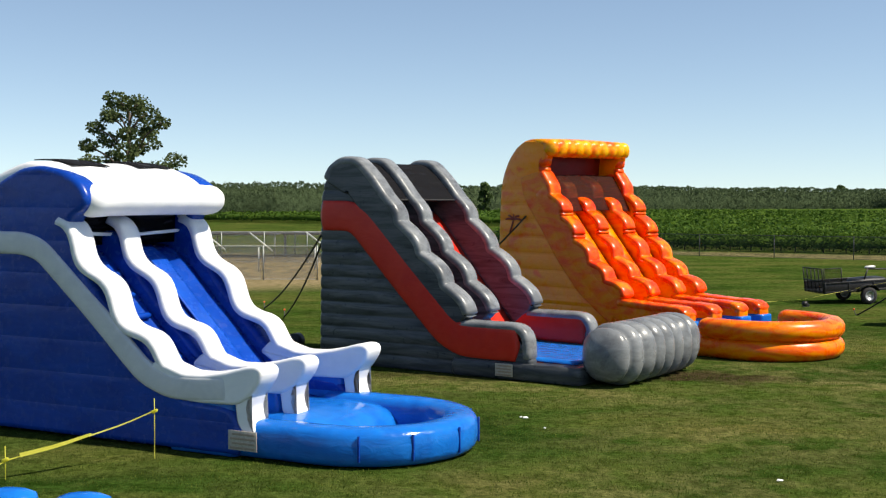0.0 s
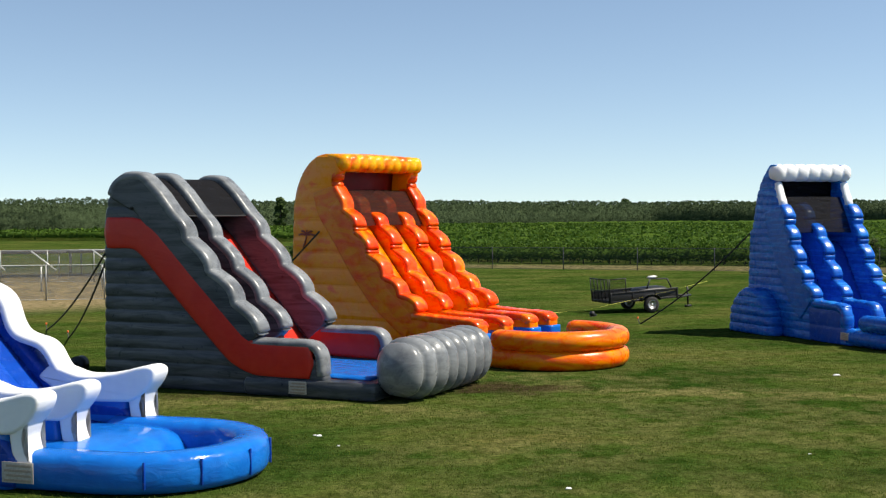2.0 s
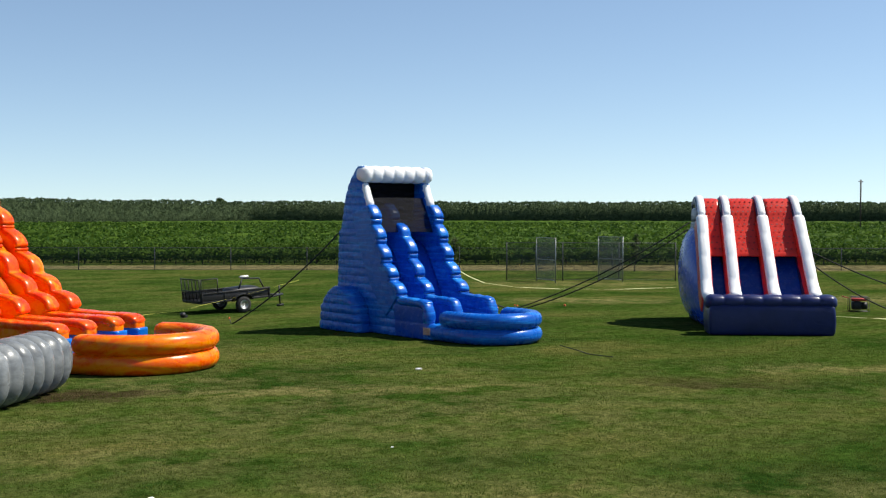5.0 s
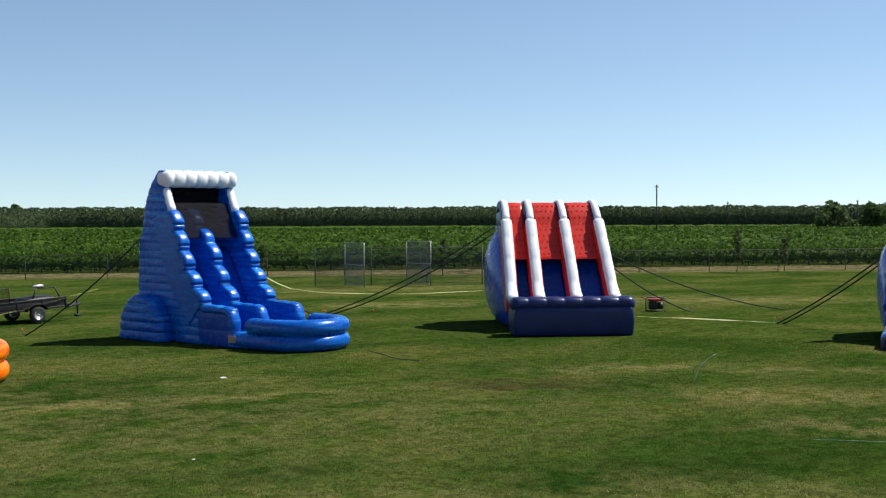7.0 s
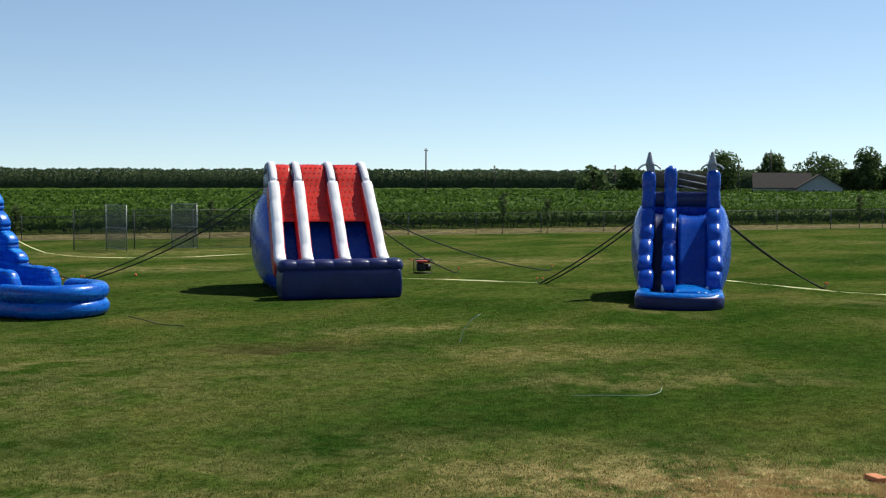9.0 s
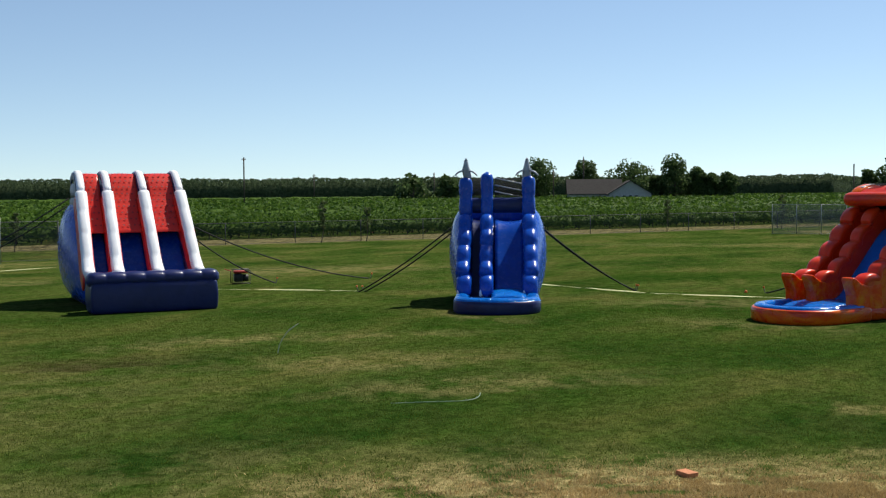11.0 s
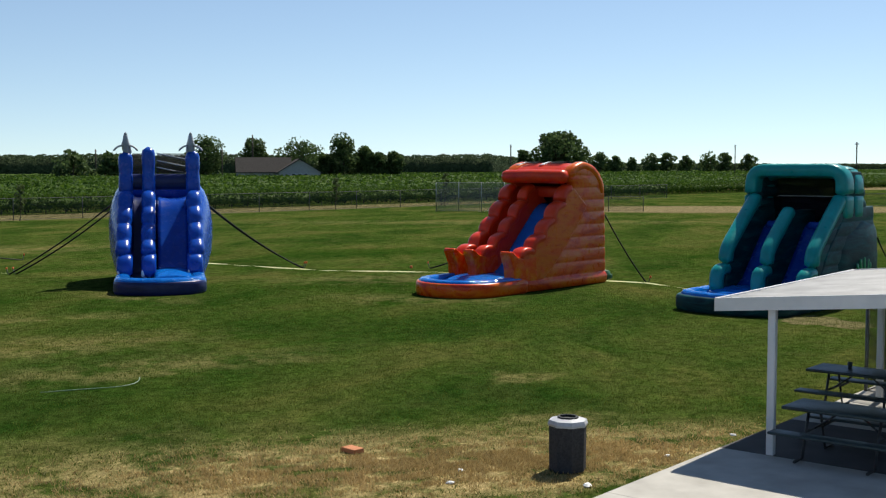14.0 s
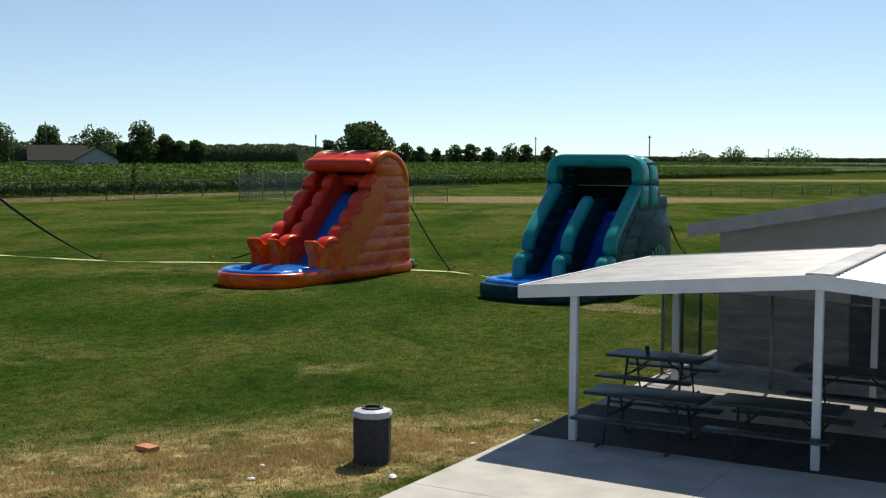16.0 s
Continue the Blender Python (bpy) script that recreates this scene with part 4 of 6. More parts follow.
def lava_slide():
    s = place("orange_lava_slide", (10.48, 33.65), (-0.64, 0.769), "tall orange and yellow inflatable water slide with red beaded rails")
    rail = [(5.3, 1.5), (5.7, 1.72), (6.6, 2.35), (7.4, 3.2), (8.15, 4.2), (8.85, 5.05), (8.95, 5.5)]
    front = [(0, 2.4), (0.6, 2.8), (1.3, 2.9), (1.42, 5.2), (1.75, 5.85), (2.35, 6.7), (3.2, 7.5), (4.2, 8.25), (5.05, 8.95), (5.6, 8.9), (5.9, 8.7), (6.3, 8.8), (6.5, 9.3)]
    back = [(0, 11.0), (3.2, 11.02), (4.6, 10.95), (5.4, 10.75), (5.9, 10.47), (6.25, 10.12), (6.5, 9.7)]
    for u0, u1 in ((-2.0, -1.58), (1.58, 2.0)):
        part("side_wall", wall(u0, u1, 6.45, front, back, 0.55, 0.012), AMBER, s, "amber flame-printed side")
        o = u0 if u0 < 0 else u1
        part("side_stripe", sweep([(o, 9.0, 4.9), (o, 8.0, 3.6), (o, 6.6, 1.9), (o, 5.4, 1.02), (o, 3.2, 0.95)], 0.12, 0.62, power=4), LAVA, s)
    part("back_wall", wall(-1.6, 1.6, 6.2, [(0, 10.5), (6.5, 10.0)], back, 0.55, 0.04), AMBER, s)
    for u, w in ((-1.8, 0.5), (-0.55, 0.48), (0.75, 0.48), (1.8, 0.5)):
        low = 2.9
        stepped_rail(s, u, w * 1.1, [(a, b - 0.04) for a, b in (rail if abs(u) > 1 else rail[:5] + [(8.95, 4.5), (9.35, 5.0), (9.6, 5.3)])], FLAME, LAVA, "shiny red-orange stepped rail", 0.95, 0.22, 0.22, 0.75)
        part("arm", sweep([(u, 5.6, 1.34), (u, 4.2, 1.27), (u, 3.1, 1.26), (u, low + 0.02, 1.2), (u, low - 0.02, 1.12), (u, low - 0.03, 1.0)], w + 0.1, 0.26, bead=0.62, dip=0.12, power=4), FLAME, s, "beaded red rail end")
        part("arm_side", puffed([(2.84, 0.6), (2.84, 1.28), (5.6, 1.3), (5.6, 0.5)], u - w * 0.5, u + w * 0.5, 0.06), LAVA, s, "orange arm wall")
        if abs(u) < 1:
            part("divider", wall(u - 0.2, u + 0.2, 4.1, [(0, 3.0), (1.3, 3.0), (1.4, 5.2), (1.75, 5.9), (3.2, 7.6), (4.2, 8.3)], [(0, 9.8), (5, 9.8)], 0.6, 0.02), LAVA, s)
        part("arm_panel", wall(u - 0.3, u + 0.3, 0.94, [(0, 2.72), (1.0, 2.72)], [(0, 3.5), (1.0, 3.5)], 0.95, 0.01), POOLBLUE, s, "bright blue arm base")
    lane = [(2.6, 0.5), (4.9, 0.55), (5.8, 1.0), (8.4, 3.9), (8.9, 4.2), (10.5, 4.3)]
    for k, (u0, u1) in enumerate(((-1.6, -0.74), (-0.36, 0.56), (0.94, 1.6))):
        part("slide_lane", sheet(u0, u1, lane, 0.2, 0.05), LAVA if k == 0 else POOLBLUE, s)
        part("lane_bulge", sheet(u0 + 0.05, u1 - 0.05, [(a, b + 0.05) for a, b in lane[2:4]], 0.02, -0.22), LAVA, s)
    leaf = [sweep([(-2.02, 10.22, 3.82), (-2.03, 10.22 + 0.2 * math.cos(a), 3.86 + 0.16 * math.sin(a)), (-2.02, 10.22 + 0.42 * math.cos(a), 3.8 + 0.22 * math.sin(a))], 0.02, 0.07, step=0.06) for a in (0.1, 0.8, 1.6, 2.4, 3.1)]
    part("palm_print", join(*leaf, sweep([(-2.02, 10.22, 3.84), (-2.02, 10.3, 3.6), (-2.02, 10.42, 3.38)], 0.02, 0.07, step=0.06)), DARKRED, s, "dark palm-shaped print")
    part("net", sheet(-1.6, 1.6, [(8.15, 4.12), (8.55, 4.75), (8.95, 5.3)], 0.02, -0.05), REDNET, s, "reddish dark mesh across the top")
    part("opening_sheet", sheet(-1.6, 1.6, [(9.75, 4.6), (9.6, 6.2)], 0.03), DARKRED, s, "dark red back of the opening")
    part("cap_roll", sweep([(-2.0, 8.75, 6.2), (2.0, 8.75, 6.2)], 0.62, 0.6, side=(0, 1, 0), bead=0.42, dip=0.2, beads_of="wh", step=0.05), CAPFLAME, s, "yellow and red scalloped cap roll")
    part("cap_roof", sheet(-1.95, 1.95, [(8.7, 6.42), (9.2, 6.53), (9.7, 6.48), (10.12, 6.26), (10.48, 5.9), (10.76, 5.4), (10.92, 4.8)], 0.25, -0.05), CAPFLAME, s)
    for u in (-1.8, 1.8):
        part("cap_post", sweep([(u, 8.95, 5.3), (u, 9.0, 5.7), (u, 8.85, 6.0)], 0.42, 0.42), FLAME, s)
    for k, z in enumerate((0.29, 0.83)):
        part("pool_ring", sweep(u_path(1.95, 3.3 - 0.9 * k, -0.4, z), 0.6, 0.62, side=(0, 0, 1), power=2.2, bead=2.2, dip=0.03, beads_of="wh"), LAVA, s, "glossy orange pool ring")
    part("pool_floor", oval_plate(1.7, 3.6, 0.0, 0.3, 0.2), POOLBLUE, s)
    part("landing_pad", sheet(-1.6, 1.6, [(1.9, 0.35), (2.2, 0.5), (3.4, 0.54)], 0.3, -0.03), POOLBLUE, s)
    return s


def wave_slide():
    s = place("blue_wave_slide", (22.3, 34.6), (-0.17, 0.985), "tall streaked blue inflatable water slide with white scalloped cap")
    rail = [(4.6, 1.42), (4.95, 1.75), (5.55, 2.55), (6.02, 3.55), (6.4, 4.45), (6.5, 4.8)]
    front = [(0, 2.5), (0.5, 2.8), (1.35, 2.95), (1.45, 4.55), (1.8, 5.0), (2.55, 5.6), (3.6, 6.08), (4.7, 6.5), (5.3, 6.75), (5.7, 6.9), (6.0, 6.7), (6.25, 6.8)]
    back = [(0, 8.7), (1.8, 8.55), (3.75, 8.46), (3.9, 8.3), (5.1, 8.02), (5.6, 7.78), (5.95, 7.5), (6.25, 7.2)]
    for u0, u1 in ((-1.65, -1.25), (1.25, 1.65)):
        part("side_wall", wall(u0, u1, 6.25, front, back, 0.3, 0.018), STREAKBLUE, s)
    part("back_wall", wall(-1.3, 1.3, 6.1, [(0, 8.2), (6.2, 7.6)], back, 0.3, 0.03), STREAKBLUE, s)
    for u, w in ((-1.48, 0.44), (-0.2, 0.42), (1.48, 0.44)):
        stepped_rail(s, u, w * 1.08, [(a, b - 0.04) for a, b in (rail if abs(u) > 1 else rail[:4] + [(6.75, 4.1), (7.05, 4.55), (7.2, 4.85)])], STREAKBLUE, STREAKBLUE, "stepped shiny blue rail", 0.86, 0.22, 0.24, 0.75)
        part("arm", sweep([(u, 4.7, 1.3), (u, 3.1, 1.26), (u, 2.95, 1.1), (u, 2.95, 0.5)], w + 0.04, 0.34, bead=0.55, dip=0.2), STREAKBLUE, s)
        part("arm_panel", wall(u - 0.18, u + 0.18, 1.15, [(0, 3.0), (1.2, 3.0)], [(0, 4.8), (1.2, 4.9)], 0.6, 0.01), DEEPBLUE, s)
    part("divider", wall(-0.36, -0.04, 3.5, [(0, 4.6), (1.4, 4.7), (3.5, 6.1)], [(0, 7.6), (4, 7.6)], 0.6, 0.02), DEEPBLUE, s)
    lane = [(2.6, 0.45), (4.6, 0.5), (5.3, 0.8), (6.6, 3.1), (7.0, 3.4), (8.2, 3.45)]
    part("slide_lane", sheet(-0.05, 1.28, lane, 0.2, 0.08), DEEPBLUE, s, "deep blue sliding lane")
    part("climbing_lane", sheet(-1.28, -0.35, lane, 0.2, 0.05), DEEPBLUE, s)
    for i in range(7):
        part("climbing_step", sweep([(-1.2, 5.4 + 0.18 * i, 1.05 + 0.32 * i), (-0.42, 5.4 + 0.18 * i, 1.05 + 0.32 * i)], 0.13, 0.13, side=(0, 1, 0)), DEEPBLUE, s)
    part("net", sheet(-1.3, 1.3, [(6.2, 3.75), (6.5, 4.4), (6.85, 5.05)], 0.02, -0.03), GREYNET, s, "grey mesh across the top")
    # black sheet that paints the shade below the cap
    part("opening_sheet", sheet(-1.3, 1.3, [(7.45, 4.2), (7.35, 5.85)], 0.03), OPENINGSHADE, s, "dark sheet for the shade under the cap")
    part("cap_roll", sweep([(-1.75, 6.95, 5.95), (1.75, 6.95, 5.95)], 0.66, 0.66, side=(0, 1, 0), bead=0.5, dip=0.2, beads_of="wh", step=0.05), WHITE, s, "white scalloped cap roll")
    part("cap_roof", sheet(-1.6, 1.6, [(6.8, 6.2), (7.05, 6.24), (7.35, 6.0), (7.7, 5.6), (7.95, 5.0)], 0.2, -0.03), STREAKBLUE, s)
    for u in (-1.45, 1.45):
        part("cap_post", sweep([(u, 6.55, 4.65), (u, 6.85, 5.2), (u, 7.0, 5.65)], 0.36, 0.36), WHITE, s, "white cap support")
    for k, z in enumerate((0.29, 0.8)):
        part("pool_ring", sweep(u_path(1.42, 3.0 - 0.7 * k, -0.22, z), 0.57, 0.6, side=(0, 0, 1), power=2.2, bead=2.0, dip=0.03, beads_of="wh"), STREAKBLUE, s, "streaked blue pool ring")
    part("pool_floor", oval_plate(1.25, 3.4, 0.1, 0.3, 0.2), POOLBLUE, s)
    part("landing_pad", sheet(-1.3, 1.3, [(2.0, 0.35), (2.2, 0.48), (3.2, 0.52)], 0.3, -0.03), POOLBLUE, s)
    for u0, u1 in ((-2.3, -1.5),):
        part("side_buttress", wall(u0, u1, 1.7, [(0, 6.2), (0.9, 6.4), (1.4, 6.8), (1.7, 7.3)], [(0, 9.0), (0.9, 8.9), (1.4, 8.5), (1.7, 8.0)], 0.34, 0.04, corner=0.3), STREAKBLUE, s, "rounded blue side buttress")
    bars(s, -1.71, 2.6, 3.0, 0.2, 0.45, -1)
    return s


def striped_slide():
    s = place("striped_slide", (32.2, 32.7), (0.54, 0.84), "red, white and navy inflatable slide with dotted red mesh")
    rails = (-2.05, -0.98, 0.5, 2.03)

    def taper(z):
        return 1 - 0.075 * (z - 1.3) / 3.8

    lowp = [(1.4, 1.26), (1.75, 1.36), (2.15, 1.7), (3.05, 2.95), (4.2, 4.42)]
    top = [(4.15, 4.3), (4.5, 4.72), (4.95, 5.08), (5.5, 5.06), (5.9, 4.8)]
    for u in rails:
        part("rail", sweep([(u * taper(b), a, b) for a, b in lowp], 0.46, 0.36, bead=1.15, dip=0.09), WHITE, s, "white padded rail")
        part("upper_rail", sweep([(u * taper(b), a, b) for a, b in top], 0.32, 0.3), WHITE, s)
        for d in (-0.21, 0.21):
            part("rail_edge", sweep([(u * taper(b) + d, a + 0.12, b - 0.3) for a, b in lowp], 0.09, 0.62, power=4), RED, s, "red rail flank")
        for d in (-0.15, 0.15):
            part("rail_piping", sweep([(u * taper(b) + d, a + 0.06, b - 0.08) for a, b in top], 0.06, 0.3, power=4), NAVY, s)
    lane = [(0.9, 0.45), (1.9, 0.5), (4.5, 3.5), (5.0, 3.8), (6.4, 3.9)]
    for a, b in zip(rails[:-1], rails[1:]):
        part("slide_lane", sheet(a + 0.2, b - 0.2, lane, 0.2, 0.04), ROYAL, s, "navy sliding lane")
        net = [(3.2, 2.78), (4.25, 4.15), (4.5, 4.58), (4.9, 5.02), (5.3, 5.1), (5.7, 4.95)]
        n = part("net", sheet(a + 0.17, b - 0.17, net, 0.02, -0.02), RED, s, "red mesh panel with dark dots")
        pts, q = resample([(0, v, z) for v, z in net], 0.3)
        dots = []
        for i in range(1, len(pts) - 2):
            t = pts[i + 1] - pts[i]
            t /= np.linalg.norm(t)
            k = max(2, int((b - a - 0.4) / 0.2))
            for j in range(k):
                x = a + 0.24 + (b - a - 0.48) * (j + 0.5 * (i % 2)) / k
                f = (x - a - 0.17) / (b - a - 0.34)
                c = pts[i] + np.array((x, -0.02, 0.02 * 4 * f * (1 - f) + 0.035))
                dots.append(([c + 0.04 * (math.cos(o) * np.array((1, 0, 0)) + math.sin(o) * t) for o in np.linspace(0, 2 * np.pi, 7)[:-1]], [tuple(range(6))]))
        tagged(part("dots", join(*dots), DOT, n, "", False), kind="stuff")
    front = [(0, 1.4), (1.0, 2.0), (2.7, 3.35), (4.2, 4.6), (5.0, 5.4)]
    for u0, u1 in ((-1.98, -1.7), (1.7, 1.98)):
        part("side_wall", wall(u0, u1, 4.7, front, [(0, 7.4), (3.5, 7.2), (5, 6.6)], 0.6, 0.04), NAVY, s)
    for sg in (-1, 1):
        bag = [[(sg * (1.8 + b * math.sin(a)), 1.2 + (v - 1.2), 0.05 + (h * (1 - math.cos(a)) / 2)) for a in np.linspace(0, np.pi, 12)] for v, h, b in ((1.6, 0.9, 0.05), (2.3, 1.7, 0.28), (3.5, 2.9, 0.6), (5.0, 3.7, 0.78), (6.5, 3.9, 0.75), (7.4, 3.7, 0.4))]
        part("side_bag", loft(bag), DEEPBLUE if sg < 0 else NAVY, s, "bulging side chamber")
    part("back_wall", wall(-1.8, 1.8, 4.7, [(0, 6.9), (5, 6.4)], [(0, 7.4), (5, 6.8)], 0.6, 0.04), NAVY, s)
    part("bumper_pad", wall(-2.3, 2.3, 1.1, [(0, -0.35), (1.15, -0.3)], [(0, 1.2), (1.15, 1.2)], 1.15, 0.06), NAVY, s, "navy front bumper pad")
    part("bumper_roll", sweep([(-2.42, 0.15, 1.2), (2.42, 0.15, 1.2)], 0.85, 0.58, side=(0, 1, 0), bead=0.68, dip=0.15, beads_of="wh", step=0.05), NAVY, s, "seamed navy bumper roll")
    return s


def twin_column_slide():
    s = place("blue_column_slide", (37.2, 21.2), (0.875, 0.485), "narrow deep blue inflatable water slide with silver finials on top")
    rail = [(2.25, 1.1), (2.6, 1.45), (3.2, 2.1), (3.8, 2.8), (4.3, 3.4)]
    for u, w, top in ((-1.22, 0.56, 4.85), (-0.4, 0.52, 5.02), (1.2, 0.56, 4.9)):
        part("rail", sweep([(u * (1.06 - 0.025 * (a - 2.2)), a, b) for a, b in rail], w, 0.54, bead=0.85, dip=0.42, skew=0.7), DEEPBLUE, s, "beaded glossy blue rail")
        part("column", sweep([(u, 4.5, 3.2), (u, 4.6, 4.1), (u, 4.65, top)], w * 0.95, 0.55, side=(1, 0, 0), bead=0.75, dip=0.12, beads_of="wh"), DEEPBLUE, s, "upright glossy blue column")
        part("arm", sweep([(u, 3.0, 1.1), (u, 2.15, 1.05), (u, 1.98, 0.9), (u, 1.98, 0.4)], w, 0.36), DEEPBLUE, s)
        part("arm_foot", sweep([(u - 0.2, 1.86, 0.35), (u - 0.2, 1.9, 0.75)], 0.12, 0.1), WHITE, s, "white arm edge")
        part("rail_wall", wall(u - 0.22, u + 0.22, 3.2, [(0, 2.1), (0.9, 2.2), (1.4, 2.75), (3.2, 4.4)], [(0, 6.5), (3.3, 6.5)], 0.6, 0.02), DEEPBLUE, s)
    lane = [(1.6, 0.45), (2.7, 0.5), (3.3, 0.75), (4.8, 2.8), (5.2, 3.1), (6.8, 3.15)]
    part("slide_lane", sheet(-0.1, 1.0, lane, 0.2, 0.08), DEEPBLUE, s, "blue sliding lane")
    part("climbing_lane", sheet(-1.0, -0.5, lane, 0.2, 0.04), NAVY, s)
    for sg in (-1, 1):
        bag = [[(sg * (1.3 + b * math.sin(a)), v, 0.04 + h * (1 - math.cos(a)) / 2) for a in np.linspace(0, np.pi, 12)] for v, h, b in ((2.3, 1.0, 0.1), (3.2, 2.2, 0.28), (4.4, 3.4, 0.52), (5.6, 3.6, 0.62), (6.8, 3.5, 0.5), (7.4, 3.3, 0.1))]
        part("side_bag", loft(bag), DEEPBLUE, s, "bulging blue side chamber")
    part("back_wall", wall(-1.35, 1.35, 4.0, [(0, 6.8), (4, 6.6)], [(0, 7.4), (4, 7.2)], 0.5, 0.04), DEEPBLUE, s)
    part("crossbeam", sweep([(-1.3, 4.75, 3.72), (1.3, 4.75, 3.72)], 0.4, 0.6, side=(0, 1, 0)), NAVY, s, "dark blue crossbeam")
    part("top_net", sheet(-0.1, 1.05, [(4.75, 3.92), (5.0, 4.35), (5.4, 4.78)], 0.02), GREYNET, s, "grey mesh between the columns")
    part("top_net_narrow", sheet(-1.0, -0.5, [(4.75, 3.92), (5.0, 4.35), (5.4, 4.78)], 0.02), GREYNET, s)
    for z in (4.1, 4.35, 4.62):
        part("net_strap", rod((-0.1, 4.8, z + 0.16), (1.05, 4.95, z - 0.08), 0.022), SILVER, s, "pale webbing strap")
    for u, turn in ((-1.2, 0.25), (1.14, -0.1)):
        body = sweep([(u + turn * 0.3, 4.75, 4.72), (u + turn * 0.1, 4.6, 4.95), (u, 4.52, 5.15), (u, 4.5, 5.36), (u, 4.5, 5.56)], 0.32, 0.3, step=0.04, smooth_times=2, power=2.0)
        k = np.array(body[0])
        f = np.clip((k[:, 2] - 5.12) / 0.46, 0, 1)[:, None]
        k[:, :2] = (u, 4.5) + (k[:, :2] - (u, 4.5)) * (1 - 0.72 * f ** 0.7)          # tapering snout
        fins = [sweep([(u + q * 0.12, 4.5, 5.06), (u + q * 0.3, 4.42, 5.02), (u + q * 0.44, 4.38, 4.86)], 0.2, 0.07, side=(0, 1, 0), step=0.05) for q in (-1, 1)]
        part("finial", join((k, body[1]), *fins), SILVER, s, "silver leaping sea-animal shaped finial")
    part("pool_ring", sweep(u_path(1.28, 2.6, -0.2, 0.3, squash=0.6), 0.56, 0.56, side=(0, 0, 1), power=2.6, bead=1.6, dip=0.03, beads_of="wh"), WETBLUE, s, "bright blue pool ring")
    part("pool_skirt", sweep(u_path(1.36, 2.6, -0.3, 0.22, squash=0.6), 0.5, 0.4, side=(0, 0, 1), power=4), NAVY, s)
    part("pool_floor", oval_plate(1.1, 2.8, 0.1, 0.36, 0.3, 0.6), POOLBLUE, s)
    part("landing_pad", sheet(-0.2, 1.05, [(1.2, 0.42), (1.7, 0.56), (2.5, 0.62)], 0.25, -0.08), WETBLUE, s, "crumpled blue landing pad")
    return s


def sunset_slide():
    s = place("sunset_orange_slide", (39.07, 11.96), (0.9, -0.43), "orange, red and yellow inflatable water slide with low blue pool")
    front = [(0, 2.3), (0.5, 2.4), (1.1, 2.8), (1.5, 3.55), (2.1, 4.3), (2.65, 4.9), (3.2, 5.35), (3.6, 5.5), (3.8, 5.35), (4.1, 5.4), (4.35, 5.8)]
    back = [(0, 7.6), (2.3, 7.52), (3.6, 7.45), (4.0, 7.2), (4.25, 6.8), (4.4, 6.4)]
    for u0, u1 in ((-1.45, -1.1), (1.1, 1.45)):
        part("side_wall", wall(u0, u1, 4.38, front, back, 0.44, 0.014), SUNSET, s, "orange and yellow marbled ribbed side")
        c = (u0 + u1) / 2
        part("arch_edge", sweep([(c, 5.35, 3.85), (c, 5.5, 4.15), (c, 6.1, 4.32), (c, 6.75, 4.15), (c, 7.2, 3.7), (c, 7.3, 3.2)], 0.44, 0.3, power=3), SUNSET, s)
    part("back_wall", wall(-1.1, 1.1, 3.9, [(0, 7.0), (4.2, 6.7)], back, 0.42, 0.05), SUNSET, s)
    for u, w in ((-1.25, 0.42), (-0.4, 0.36), (1.25, 0.42)):
        stepped_rail(s, u, w * 1.2, [(2.5, 1.1), (3.2, 1.35), (3.85, 1.85), (4.5, 2.5), (5.05, 3.05), (5.45, 3.55)], SUNRED, SUNRED if u < 0 else SUNSET, "stepped coral red rail", 0.82, 0.2, 0.3, 0.8)
        arm = [(3.3, 1.24), (2.7, 1.16), (2.3, 1.24), (2.05, 1.42), (1.9, 1.46), (1.84, 1.36), (1.95, 1.12), (2.08, 0.85), (2.1, 0.3), (3.4, 0.3)]
        part("arm", puffed(arm, u - w * 0.56, u + w * 0.56, 0.045, 0.06, 1), FLAME, s, "upturned red-orange rail end")
    lane = [(1.9, 0.45), (2.7, 0.5), (3.3, 0.7), (5.3, 2.7), (5.7, 2.95), (7.0, 3.0)]
    part("slide_lane", sheet(-0.28, 1.12, lane, 0.2, 0.06), POOLBLUE, s, "blue sliding lane")
    part("climbing_lane", sheet(-1.12, -0.5, lane, 0.2, 0.04), SUNRED, s)
    part("canopy", sheet(-1.3, 1.3, [(5.25, 4.0), (5.6, 4.24), (6.15, 4.36), (6.8, 4.22), (7.2, 3.8)], 0.3, -0.06), SUNRED, s, "puffy coral red canopy")
    part("canopy_lip", sweep([(-1.5, 5.2, 3.9), (0, 5.1, 3.92), (1.42, 5.2, 3.9)], 0.6, 0.5, side=(0, 1, 0), power=2.2), SUNRED, s, "rounded coral red canopy lip")
    for u in (-0.75, 0.35):
        part("roof_window", sheet(u - 0.32, u + 0.32, [(5.7, 4.38), (6.15, 4.46), (6.5, 4.4)], 0.03, -0.01), GREYNET, s, "grey mesh roof window")
        part("roof_pad", sheet(u - 0.54, u - 0.36, [(5.6, 4.33), (6.15, 4.45), (6.55, 4.38)], 0.03, -0.01), WHITE, s)
    part("opening_sheet", sheet(-1.1, 1.1, [(6.3, 2.9), (6.3, 4.1)], 0.03), DARKRED, s, "dark red back of the top opening")
    part("inner_yoke", sweep([(-1.2, 5.75, 3.35), (1.2, 5.75, 3.35)], 0.3, 0.4, side=(0, 1, 0)), SUNRED, s)
    part("pool_ring", sweep(u_path(1.32, 2.6, -0.08, 0.3, squash=0.9), 0.54, 0.46, side=(0, 0, 1), power=3, bead=1.6, dip=0.02, beads_of="wh"), WETBLUE, s, "wet bright blue pool rim")
